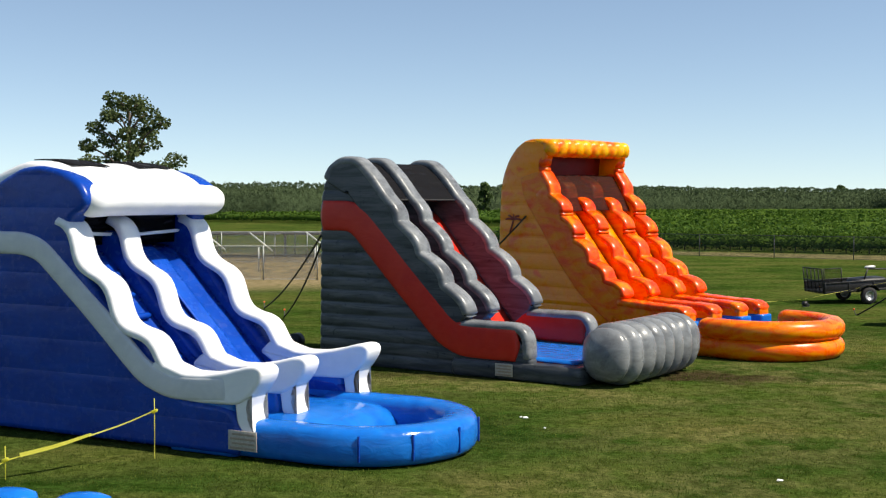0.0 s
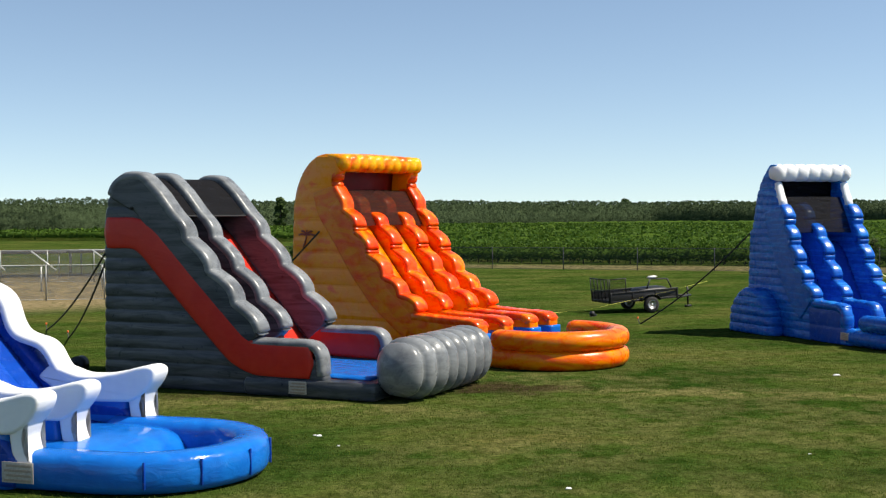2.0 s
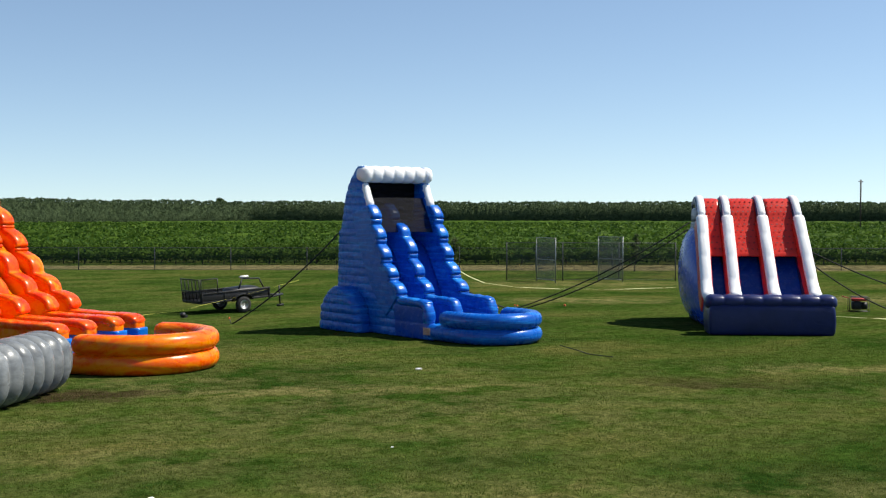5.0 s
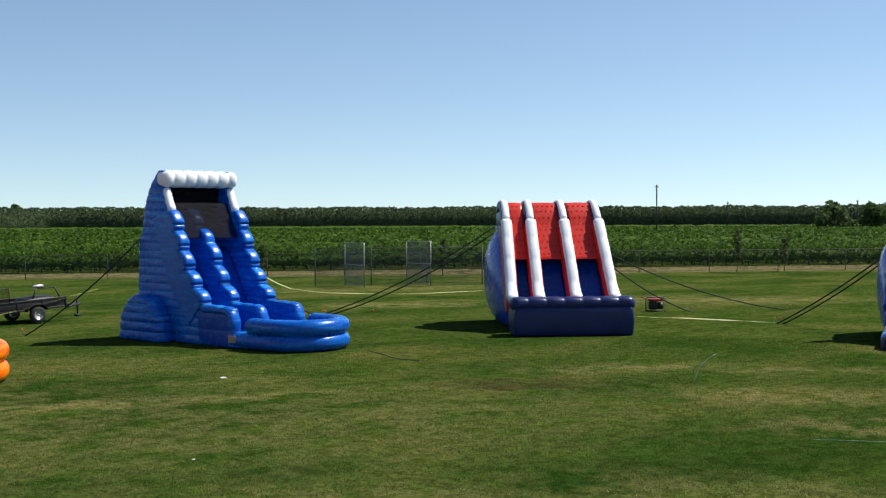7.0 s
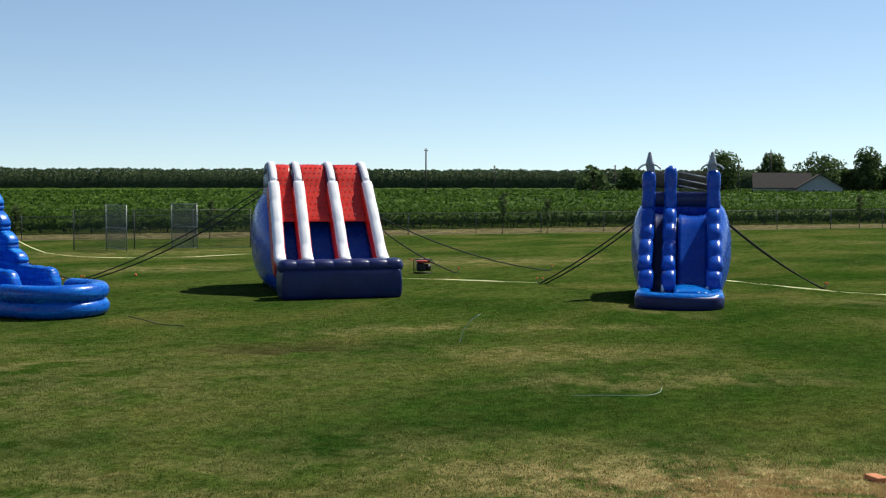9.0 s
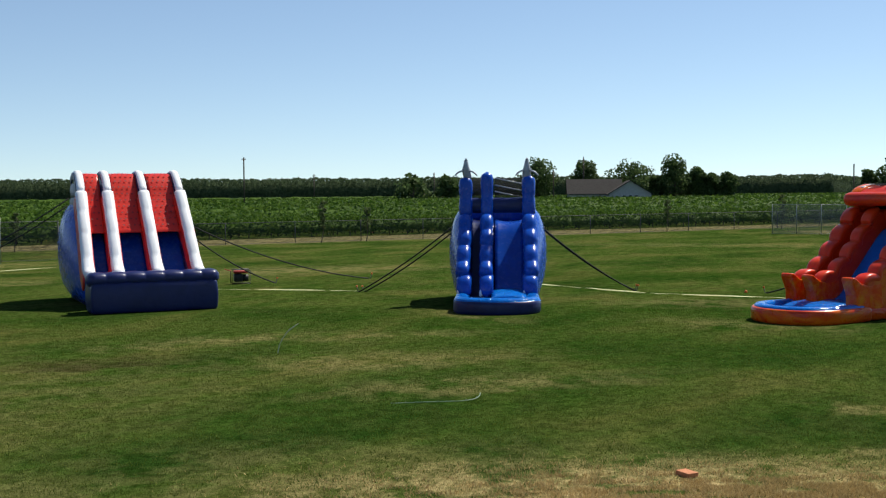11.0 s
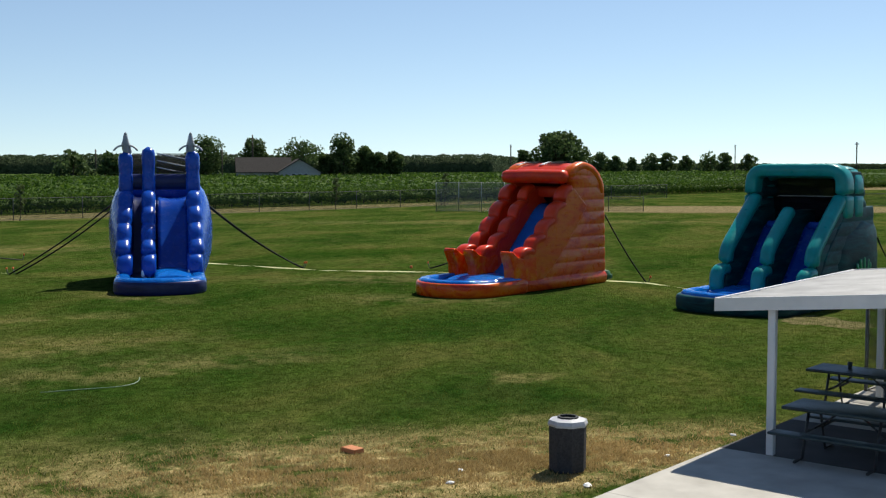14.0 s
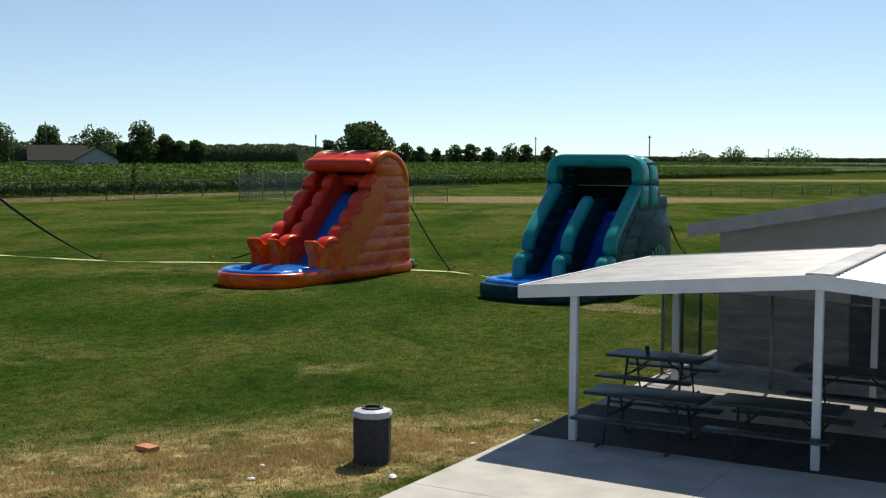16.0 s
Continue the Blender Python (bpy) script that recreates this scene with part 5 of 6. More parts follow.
    part("pool_skirt", sweep(u_path(1.4, 2.8, -0.17, 0.23, squash=0.9), 0.5, 0.42, side=(0, 0, 1), power=4), SUNSET, s, "orange pool side")
    part("pool_floor", oval_plate(1.1, 2.7, 0.2, 0.34, 0.3, 0.9), POOLBLUE, s)
    part("landing_pad", sheet(-1.1, 1.1, [(1.3, 0.38), (1.7, 0.5), (2.9, 0.56)], 0.25, -0.04), WETBLUE, s, "wet crumpled blue landing pad")
    part("ground_skirt", wall(-1.52, 1.52, 0.42, [(0, 2.2), (0.6, 2.2)], [(0, 7.6), (0.6, 7.6)], 0.45, 0.06), SUNSET, s)
    return s


def teal_slide():
    s = place("teal_slide", (36.75, 2.75), (0.905, -0.426), "teal inflatable water slide with square arch and blue lanes")
    rail = [(4.25, 3.35), (3.4, 2.66), (2.55, 1.95), (2.3, 1.7), (2.22, 1.25)]
    for u, w in ((-1.12, 0.44), (0.24, 0.42), (1.66, 0.44)):
        top = rail if abs(u) > 1 else [(3.8, 2.95)] + rail[1:]
        part("rail", sweep([(u, a, b) for a, b in top], w, 0.36, smooth_times=1), TEAL, s, "smooth teal rail tube")
        part("arm", sweep([(u, 2.35, 1.12), (u, 1.85, 1.12), (u, 1.7, 0.98), (u, 1.68, 0.4)], w, 0.36, smooth_times=1), TEAL, s, "bent teal rail end")
        part("rail_wall", wall(u - 0.16, u + 0.16, 2.9, [(0, 1.9), (1.0, 2.1), (1.7, 2.4), (3.0, 4.0)], [(0, 6.0), (3, 6.0)], 0.5, 0.02), DARKTEAL, s)
    lane = [(1.4, 0.42), (2.4, 0.46), (3.0, 0.75), (4.5, 2.4), (4.8, 2.5), (6.2, 2.55)]
    for u0, u1 in ((-0.96, 0.08), (0.4, 1.5)):
        part("slide_lane", sheet(u0, u1, lane, 0.2, 0.06), DEEPBLUE, s, "deep blue sliding lane")
        part("lane_crest", sweep([(u0 + 0.05, 4.5, 2.42), (u1 - 0.05, 4.5, 2.42)], 0.3, 0.24, side=(0, 1, 0), bead=0.4, dip=0.12), DEEPBLUE, s)
    for v, k in ((4.35, 1.0), (5.15, 0.985)):
        arch = [(0.22 + a * k, v, z * (k if z > 3 else 1)) for a, z in ((-1.5, 2.6), (-1.5, 3.8), (-1.44, 4.02), (-1.24, 4.14), (1.24, 4.14), (1.44, 4.02), (1.5, 3.8), (1.5, 2.6))]
        part("arch_tube", sweep(arch, 0.62, 0.4, side=(0, 1, 0), smooth_times=2, power=5), TEAL, s, "square teal arch tube")
    part("arch_panel", sheet(-1.2, 1.65, [(5.45, 2.5), (5.5, 4.15)], 0.04), TEALNET, s, "dark mesh back panel")
    part("arch_ceiling", sheet(-1.2, 1.65, [(4.4, 4.2), (5.5, 4.16)], 0.1), DARKTEAL, s)
    for u in (-1.26, 1.7):
        part("arch_lining", puffed([(4.3, 2.4), (4.3, 4.1), (5.5, 4.1), (5.5, 2.4)], u - 0.1, u + 0.1, 0.05), DARKTEAL, s)
    part("window_rim", sweep([(-1.0, 5.4, 3.3), (1.45, 5.4, 3.3)], 0.05, 0.05, side=(0, 1, 0)), SILVER, s, "pale rim under the mesh window")
    # black sheet in place of the shade under the arch
    part("arch_fascia", sheet(-1.2, 1.65, [(5.2, 2.4), (5.3, 3.3)], 0.05), OPENINGSHADE, s, "dark sheet for the shade behind the lane crest")
    front = [(0, 2.0), (1.0, 2.4), (1.7, 2.9), (2.8, 4.1), (3.0, 4.3)]
    for u0, u1 in ((-1.35, -1.0), (1.5, 1.85)):
        part("side_wall", wall(u0, u1, 3.0, front, [(0, 6.6), (3, 6.4)], 0.4, 0.015), DARKTEAL, s, "dark teal marbled ribbed side")
        part("side_ribs", wall(u0 + 0.02, u1 - 0.02, 4.0, [(2.9, 4.4), (4, 4.5)], [(2.9, 5.9), (4, 5.6)], 0.36, 0.07, z0=2.9), DARKTEAL, s, "dark teal stacked ribs")
    bag = [[(1.75 + b * math.sin(a), v, 0.04 + h * (1 - math.cos(a)) / 2) for a in np.linspace(0, np.pi, 12)] for v, h, b in ((3.2, 1.2, 0.05), (4.2, 2.2, 0.16), (5.4, 2.6, 0.3), (6.4, 2.5, 0.22), (6.8, 2.2, 0.06))]
    part("side_bag", loft(bag), DARKTEAL, s, "bulging dark teal side chamber")
    blade = []
    for a, b, h in ((4.9, 4.7, 0.95), (5.05, 4.95, 1.15), (5.25, 5.25, 1.25), (5.45, 5.55, 1.15), (5.55, 5.75, 0.92)):
        blade.append(sweep([(2.0, 5.25, 0.75), (2.025, (a + b) / 2, 0.75 + h * 0.3), (2.02, b, 0.7 + h * 0.62)], 0.06, 0.14, side=(1, 0, 0), step=0.06))
    part("leaf_print", join(*blade), LEAFGREEN, s, "bright green leaf emblem")
    part("back_wall", wall(-1.2, 1.7, 3.0, [(0, 6.1), (3, 6.0)], [(0, 6.6), (3, 6.4)], 0.4, 0.05), DARKTEAL, s)
    part("pool_ring", sweep(u_path(1.5, 2.2, 0.0, 0.33, squash=0.4), 0.56, 0.42, side=(0, 0, 1), power=3, bead=0.7, dip=0.1, beads_of="wh"), WETBLUE, s, "wet bright blue pool rim")
    part("pool_skirt", sweep(u_path(1.6, 2.4, -0.1, 0.24, squash=0.4), 0.5, 0.44, side=(0, 0, 1), power=4), DARKTEAL, s, "dark teal pool side with leaf print")
    part("pool_floor", oval_plate(1.3, 2.3, 0.4, 0.36, 0.3, 0.4), POOLBLUE, s)
    part("landing_pad", sheet(-1.3, 1.3, [(1.2, 0.42), (1.6, 0.54), (2.4, 0.6)], 0.25, -0.06), WETBLUE, s, "crumpled wet blue landing pad")
    return s


for build in (blue_white_slide, grey_red_slide, lava_slide, wave_slide, striped_slide, twin_column_slide, sunset_slide, teal_slide):
    build()


# ---- fences, far things ----
STEEL = plain("galvanised_steel", (0.2, 0.21, 0.21), (0.34, 0.35, 0.35), 12, 0.5, 0.6)
DARKSTEEL = plain("dark_weathered_steel", (0.05, 0.053, 0.053), (0.1, 0.1, 0.1), 12, 0.75, 0.1)
LINK = see_through("chain_link", (0.07, 0.075, 0.075), 0.14)
LINKPALE = see_through("pale_chain_link", (0.22, 0.22, 0.21), 0.24)
LINKDARK = see_through("dark_chain_link", (0.06, 0.062, 0.062), 0.22)
WOODPOLE = plain("utility_pole_wood", (0.05, 0.04, 0.03), (0.1, 0.08, 0.06), 5, 0.9)


def fence_line(p0, p1, h, gap, mat, label):
    p0, p1 = np.array(p0, float), np.array(p1, float)
    L = np.linalg.norm(p1 - p0)
    a = math.degrees(math.atan2(*(p1 - p0)[::-1]))
    e = new("chain_link_fence")
    e.matrix_world = pose(p0[0], p0[1], 0, 0, 0, a)
    tagged(e, label, "fence")
    steel = STEEL if mat in (LINKPALE, LINKDARK) else DARKSTEEL
    n = max(1, round(L / gap))
    g = rod((0, 0, 0), (0, 0, h + 0.04), 0.035)
    post = None
    for i in range(n + 1):
        ob = part("post", g, steel, e) if post is None else new("post", post.data)
        ob.parent = e
        ob.location = (i * L / n, 0, 0)
        post = ob
    part("top_rail", rod((0, 0, h), (L, 0, h), 0.022), steel, e)
    part("bottom_rail", rod((0, 0, 0.06), (L, 0, 0.06), 0.012), steel, e)
    part("link_mesh", box(0, L, -0.006, 0.006, 0.05, h, 0), mat, e, "", False)
    return e


def at_fence(s, d=0.0):
    return FENCE0 + s * ALONG + d * ACROSS


fence_line(at_fence(-34), at_fence(150), 1.75, 6.0, LINK, "long grey chain-link fence before the vineyard")
fence_line((-40, 84), (-0.5, 84), 2.2, 3.0, LINKPALE, "pale chain-link fence round the sandy enclosure")
fence_line((-40, 66), (-7, 66), 1.9, 3.0, LINKPALE, "pale chain-link fence before the sandy enclosure")
fence_line((108.9, 32.9), (109.3, 26.4), 2.7, 2.2, LINKPALE, "short chain-link backstop fence on the lawn")
fence_line((109.3, 26.4), (113.0, 14.0), 1.4, 3.4, LINK, "low chain-link fence beside the backstop")
fence_line((128.0, 2.0), (150.0, -38.0), 1.3, 4.0, LINK, "low chain-link fence by the far sand")
fence_line((42.6, 67.5), (52.0, 61.5), 2.5, 3.7, LINK, "tall chain-link fence behind the panels")


def panel(x0, y0, x1, y1, h):
    L = math.hypot(x1 - x0, y1 - y0)
    e = new("mesh_panel")
    e.matrix_world = pose(x0, y0, 0, 0, 0, math.degrees(math.atan2(y1 - y0, x1 - x0)))
    tagged(e, "upright pale wire mesh gate panel standing on the lawn", "mesh panel", "mesh panels on the lawn")
    for x in (0.03, L - 0.03):
        part("upright", rod((x, 0, 0), (x, 0, h), 0.03), STEEL, e)
    for z in (0.15, h * 0.5, h - 0.03):
        part("crossbar", rod((0.03, 0, z), (L - 0.03, 0, z), 0.022), STEEL, e)
    part("wire_mesh", box(0.04, L - 0.04, -0.006, 0.006, 0.15, h - 0.03, 0), LINKPALE, e, "", False)


panel(43.9, 65.9, 43.6, 63.2, 2.9)
panel(47.6, 64.1, 47.9, 61.8, 2.95)

# enclosure clutter behind the first slide
PIPE = plain("pale_pipe", (0.5, 0.5, 0.48), (0.65, 0.65, 0.62), 8, 0.5, 0.2)
for x, y in ((-11.5, 74), (-8.2, 76), (-14.6, 75), (-6.6, 72)):
    e = tagged(new("pipe_prop"), "pale slanted pipe prop in the sandy enclosure", "pipe", "pipe props")
    e.matrix_world = pose(x, y, 0)
    part("upright", rod((0, 0, 0), (0, 0, 1.5), 0.05), PIPE, e)
    part("slanted_pipe", rod((-0.6, 0.4, 2.4), (0.9, -0.3, 1.3), 0.045), PIPE, e)
TARP = plain("grey_roof_sheet", (0.05, 0.047, 0.045), (0.1, 0.095, 0.09), 0.6, 0.8)
for i in range(5):
    e = tagged(new("low_shelter"), "low flat dark grey roofed shelter", "shelter", "low shelters")
    e.matrix_world = pose(-28 + i * 6.2, 92 + i * 0.8, 0, 0, 0, -3)
    part("roof", box(-3, 3, -2.5, 2.5, 1.75, 1.9, 0.03), TARP, e)
    for x in (-2.8, 2.8):
        for y in (-2.3, 2.3):
            part("post", rod((x, y, 0), (x, y, 1.75), 0.05), STEEL, e)


def utility_pole(x, y, h, arms=1):
    e = tagged(new("utility_pole"), "tall wooden utility pole with a crossarm far away", "utility pole", "utility poles")
    e.matrix_world = pose(x, y, 0, 0, 0, 20)
    part("pole", rod((0, 0, 0), (0, 0, h), 0.16, 8), WOODPOLE, e)
    for i in range(arms):
        part("crossarm", box(-1.1, 1.1, -0.07, 0.07, h - 0.55 - 0.9 * i, h - 0.4 - 0.9 * i, 0.01), WOODPOLE, e)
        for x2 in (-0.9, -0.35, 0.35, 0.9):
            part("insulator", rod((x2, 0, h - 0.4 - 0.9 * i), (x2, 0, h - 0.22 - 0.9 * i), 0.05, 6), PIPE, e)


for x, y, h, k in ((195.3, 173.0, 11.4, 1), (294.5, 68.6, 9.5, 1), (301.8, -14.2, 9.7, 1), (401.8, 18.3, 10.9, 1), (300.3, 142.4, 12.8, 3), (275.5, 217.2, 8.8, 1), (295.9, 188.6, 9.0, 1), (496.9, -71.7, 8.0, 1), (297.0, 150.0, 9.0, 1)):
    utility_pole(x, y, h, k)


# farmhouse
STUCCO = plain("pale_stucco", (0.34, 0.34, 0.32), (0.42, 0.42, 0.4), 2, 0.9)
SHINGLE = plain("brown_shingles", (0.045, 0.041, 0.037), (0.08, 0.073, 0.067), 4, 1.0, 0, 0.2, 0.01, 0.05)
GLASS = plain("dark_window_glass", (0.02, 0.022, 0.025), (0.03, 0.032, 0.035), 2, 0.15, 0, 0)
TRIM = plain("white_trim", (0.6, 0.6, 0.58), (0.7, 0.7, 0.68), 4, 0.6)


def farmhouse():
    e = tagged(new("farmhouse"), "single-storey farmhouse with pale walls and brown gabled roof", "house")
    e.matrix_world = pose(292.5, 132.0, 0, 0, 0, -62)
    for x0, x1, y0, y1, hw, hr in ((-10, 1.5, 1.5, 11, 2.9, 6.6), (0.5, 11.5, -3, 7, 2.8, 6.2)):
        part("wall", box(x0, x1, y0, y1, 0, hw, 0.02), STUCCO, e, "", False)
        o = 0.5
        xm = (x0 + x1) / 2
        if x0 < -5:
            ym = (y0 + y1) / 2
            sect = [(y0 - o, hw - 0.25), (ym, hr), (y1 + o, hw - 0.25), (y1 + o, hw - 0.45), (ym, hr - 0.25), (y0 - o, hw - 0.45)]
            part("roof", loft([[(x, b, z) for b, z in sect] for x in (x0 - o, x1 + 3.0)]), SHINGLE, e, "brown shingle roof", False)
            continue
        gable = [(x0, y0 - 0.004, hw), (x1, y0 - 0.004, hw), (xm, y0 - 0.004, hr - 0.3)]
        part("gable", (gable + [(a, b + 0.2, c) for a, b, c in gable], [(0, 1, 2), (5, 4, 3), (0, 3, 4, 1), (1, 4, 5, 2), (2, 5, 3, 0)]), STUCCO, e, "", False)
        sect = [(x0 - o, hw - 0.25), (xm, hr), (x1 + o, hw - 0.25), (x1 + o, hw - 0.45), (xm, hr - 0.25), (x0 - o, hw - 0.45)]
        part("roof", loft([[(a, y, z) for a, z in sect] for y in (y0 - o, y1 + o)]), SHINGLE, e, "brown shingle roof", False)
    for x in (4.4, 6.0, 7.6):
        w = part("window", box(x - 0.5, x + 0.5, -3.06, -2.98, 1.2, 2.3, 0.01), TRIM, e)
        part("pane", box(x - 0.42, x + 0.42, -3.09, -3.05, 1.28, 2.22, 0.005), GLASS, w)


farmhouse()
HEDGELABEL = "young staked sapling beside the fence"
for i, (s, h) in enumerate(((12, 3.2), (57, 3.6), (61, 3.0), (74, 3.8), (93, 3.2), (108, 3.6), (33, 3.0), (19, 2.6))):
    p = at_fence(s, -1.2)
    tree("sapling", p[0], p[1], h, 1.1, HEDGELABEL, PINELEAF, 0.035, 0.25, 8, 26, 0.2, 0.9, 80 + i)

# ---- shade canopy, slab, tables, shed ----
CONCRETE = plain("concrete", (0.33, 0.31, 0.275), (0.46, 0.435, 0.39), 1.5, 0.9, 0, 0.3, 0.01)
# near-black concrete: the deep shade under the canopy, put into the colour
SHADECONCRETE = plain("shade_dark_concrete", (0.03, 0.029, 0.029), (0.06, 0.058, 0.056), 1.2, 0.85, 0, 0.3, 0.01)
WHITEMETAL = plain("white_painted_metal", (0.62, 0.63, 0.64), (0.72, 0.72, 0.72), 3, 0.45, 0, 0.08, 0.004)
ROOFMETAL = plain("dusty_roof_metal", (0.28, 0.275, 0.265), (0.44, 0.43, 0.42), 1.6, 0.5, 0.1, 0.1, 0.004)
TABLEGREEN = plain("dark_green_coated_metal", (0.015, 0.03, 0.032), (0.035, 0.055, 0.058), 6, 0.4, 0, 0.1)
TABLELEG = plain("dark_tube_steel", (0.03, 0.03, 0.03), (0.06, 0.06, 0.06), 8, 0.5, 0.3)
SHEDWALL = plain("beige_stucco_wall", (0.3, 0.28, 0.255), (0.37, 0.345, 0.315), 1.2, 0.95, 0, 0.4, 0.02)
SHEDROOF = plain("weathered_roof_board", (0.24, 0.23, 0.22), (0.34, 0.32, 0.31), 3, 0.8)
DOORGREY = plain("dark_grey_door_paint", (0.06, 0.06, 0.065), (0.09, 0.09, 0.095), 3, 0.6)

# slab frame: corner by the bin, one edge runs away from it along SA
SC = np.array((16.2, 3.62))
SA = np.array((25.0, -0.2)) - SC
SA = SA / np.linalg.norm(SA)
SANG = math.degrees(math.atan2(SA[1], SA[0]))


def slab():
    e = tagged(new("concrete_slab"), "pale concrete patio slab with one row darkened for canopy shade", "patio slab", kind="structure")
    e.matrix_world = pose(SC[0], SC[1], 0, 0, 0, SANG)
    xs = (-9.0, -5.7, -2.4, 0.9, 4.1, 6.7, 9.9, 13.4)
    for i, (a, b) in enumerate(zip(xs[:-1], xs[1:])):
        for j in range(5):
            # row 4 lies under the canopy and has its shade painted in
            part("slab_panel", box(a + 0.004, b - 0.004, -0.092 - (j + 1) * 3.3, -0.1 - j * 3.3, -0.1, 0.05, 0.006), SHADECONCRETE if i == 4 else CONCRETE, e, "concrete bay coloured dark for canopy shade" if i == 4 else "", False)


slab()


def canopy():
    e = tagged(new("shade_canopy"), "white metal shade canopy with low gabled ribbed roof", "shade canopy")
    e.matrix_world = pose(19.66, 1.15, 0.05, 0, 0, CANG)
    # local x runs along the near eave away to the right, y away from the camera
    DEEP = 6.0
    z0, z1 = 2.19, 2.57
    mid = 3.5
    e_l, e_r = -0.85, 2 * mid + 0.85
    for x in (0.0, mid, 2 * mid):
        for y in (0.0, DEEP - 1.0):
            top = z0 + (z1 - z0) * (1 - abs(x - mid) / (mid + 0.85)) - 0.02
            part("post", box(x - 0.055, x + 0.055, y - 0.055, y + 0.055, 0, top, 0.008), WHITEMETAL, e)
    y0, y1 = -0.12, DEEP
    for a, za, b, zb in ((e_l, z0, mid, z1), (mid, z1, e_r, z0)):
        ribs = 22
        rings = []
        for yy in np.linspace(y0, y1, ribs * 4 + 1):
            k = ((yy - y0) / (y1 - y0) * ribs) % 1
            lift = 0.022 if k < 0.2 else 0.0
            rings.append([(a, yy, za + 0.02), (b, yy, zb + 0.02), (b, yy, zb + 0.05 + lift), (a, yy, za + 0.05 + lift)])
        part("roof_sheet", loft(rings), ROOFMETAL, e, "dusty ribbed metal roof sheet", False)
        for yy in (y0 - 0.03, y1):
            part("fascia", loft([[(x, yy, z - 0.11), (x, yy + 0.03, z - 0.11), (x, yy + 0.03, z + 0.085), (x, yy, z + 0.085)] for x, z in ((a, za), (b, zb))]), WHITEMETAL, e, "", False)
    for x in (e_l, e_r):
        part("eave_trim", box(x - 0.02, x + 0.02, y0, y1, z0 - 0.11, z0 + 0.085, 0.004), WHITEMETAL, e)
    part("ridge_cap", sweep([(mid, y0, z1 + 0.075), (mid, y1, z1 + 0.075)], 0.36, 0.05, power=4, round_ends=False), ROOFMETAL, e)
    for yy in (0.0, DEEP - 1.0):
        for a, za, b, zb in ((e_l, z0, mid, z1), (mid, z1, e_r, z0)):
            part("beam", loft([[(x, yy - 0.04, z - 0.1), (x, yy + 0.04, z - 0.1), (x, yy + 0.04, z + 0.015), (x, yy - 0.04, z + 0.015)] for x, z in ((a, za), (b, zb))]), WHITEMETAL, e, "", False)


CANG = math.degrees(math.atan2(-2.11 - 1.16, 18.4 - 19.68))
canopy()


def picnic_table(x, y, ang, length=1.85):
    e = tagged(new("picnic_table"), "dark green metal picnic table with attached benches on the slab", "picnic table", "picnic tables under the canopy")
    e.matrix_world = pose(x, y, 0.05, 0, 0, ang)
    h = length / 2
    part("tabletop", box(-h, h, -0.38, 0.38, 0.70, 0.75, 0.015), TABLEGREEN, e)
    for s in (-1, 1):
        part("bench", box(-h, h, s * 0.72 - 0.13, s * 0.72 + 0.13, 0.41, 0.45, 0.012), TABLEGREEN, e)
    for sx in (-1, 1):
        xx = sx * (h - 0.35)
        for s in (-1, 1):
            part("leg", strip([(xx, s * 0.2, 0.7), (xx, s * 0.3, 0.4), (xx, s * 0.42, 0.03), (xx, s * 0.7, 0.03)], 0.022), TABLELEG, e)
            part("bench_support", strip([(xx, s * 0.3, 0.38), (xx, s * 0.72, 0.4)], 0.02), TABLELEG, e)
        part("crossbar", rod((xx, -0.3, 0.4), (xx, 0.3, 0.4), 0.018), TABLELEG, e)
        part("brace", rod((xx, 0, 0.4), (xx - sx * 0.4, 0, 0.69), 0.016), TABLELEG, e)
    return e


TANG = math.degrees(math.atan2(-0.91, -0.4))
picnic_table(23.03, -0.3, TANG, 1.7)
picnic_table(19.59, 0.06, TANG, 1.75)
picnic_table(19.1, -1.75, TANG, 1.75)
picnic_table(21.93, -3.4, TANG, 1.85)

CUPGREY = plain("dark_cup_plastic", (0.03, 0.04, 0.05), (0.06, 0.07, 0.085), 20, 0.4)
e = tagged(new("drinking_cup"), "small dark drinking cup standing on a picnic table", "cup")
e.matrix_world = pose(23.12, -0.1, 0.802)
ring = [[(r * math.cos(a), r * math.sin(a), z) for a in np.linspace(0, 2 * np.pi, 14, endpoint=False)] for r, z in ((0.03, 0.0), (0.033, 0.005), (0.042, 0.12), (0.045, 0.125), (0.04, 0.12), (0.032, 0.02))]
part("cup_wall", loft(ring), CUPGREY, e)

# litter bin
BINGREY = plain("dark_grey_aggregate", (0.025, 0.024, 0.027), (0.055, 0.052, 0.055), 30, 0.85, 0, 0.4, 0.01)
BINLID = plain("pale_grey_lid_plastic", (0.4, 0.4, 0.42), (0.5, 0.5, 0.52), 10, 0.5)
BINHOLE = plain("black_bin_liner", (0.008, 0.008, 0.008), (0.015, 0.015, 0.015), 10, 0.6)


def octagon(r, z, turn=0.39):
    return [(r * math.cos(turn + i * math.pi / 4), r * math.sin(turn + i * math.pi / 4), z) for i in range(8)]


bin_e = tagged(new("litter_bin"), "dark grey octagonal litter bin with a pale lid", "litter bin")
bin_e.matrix_world = pose(18.15, 3.9, 0)
part("body", loft([octagon(0.25, 0), octagon(0.265, 0.02), octagon(0.27, 0.64), octagon(0.265, 0.655)]), BINGREY, bin_e, "", False)
lid = part("lid", loft([octagon(0.285, 0.65), octagon(0.29, 0.68), octagon(0.27, 0.73), octagon(0.16, 0.755), octagon(0.15, 0.73)]), BINLID, bin_e, "pale grey bin lid", False)
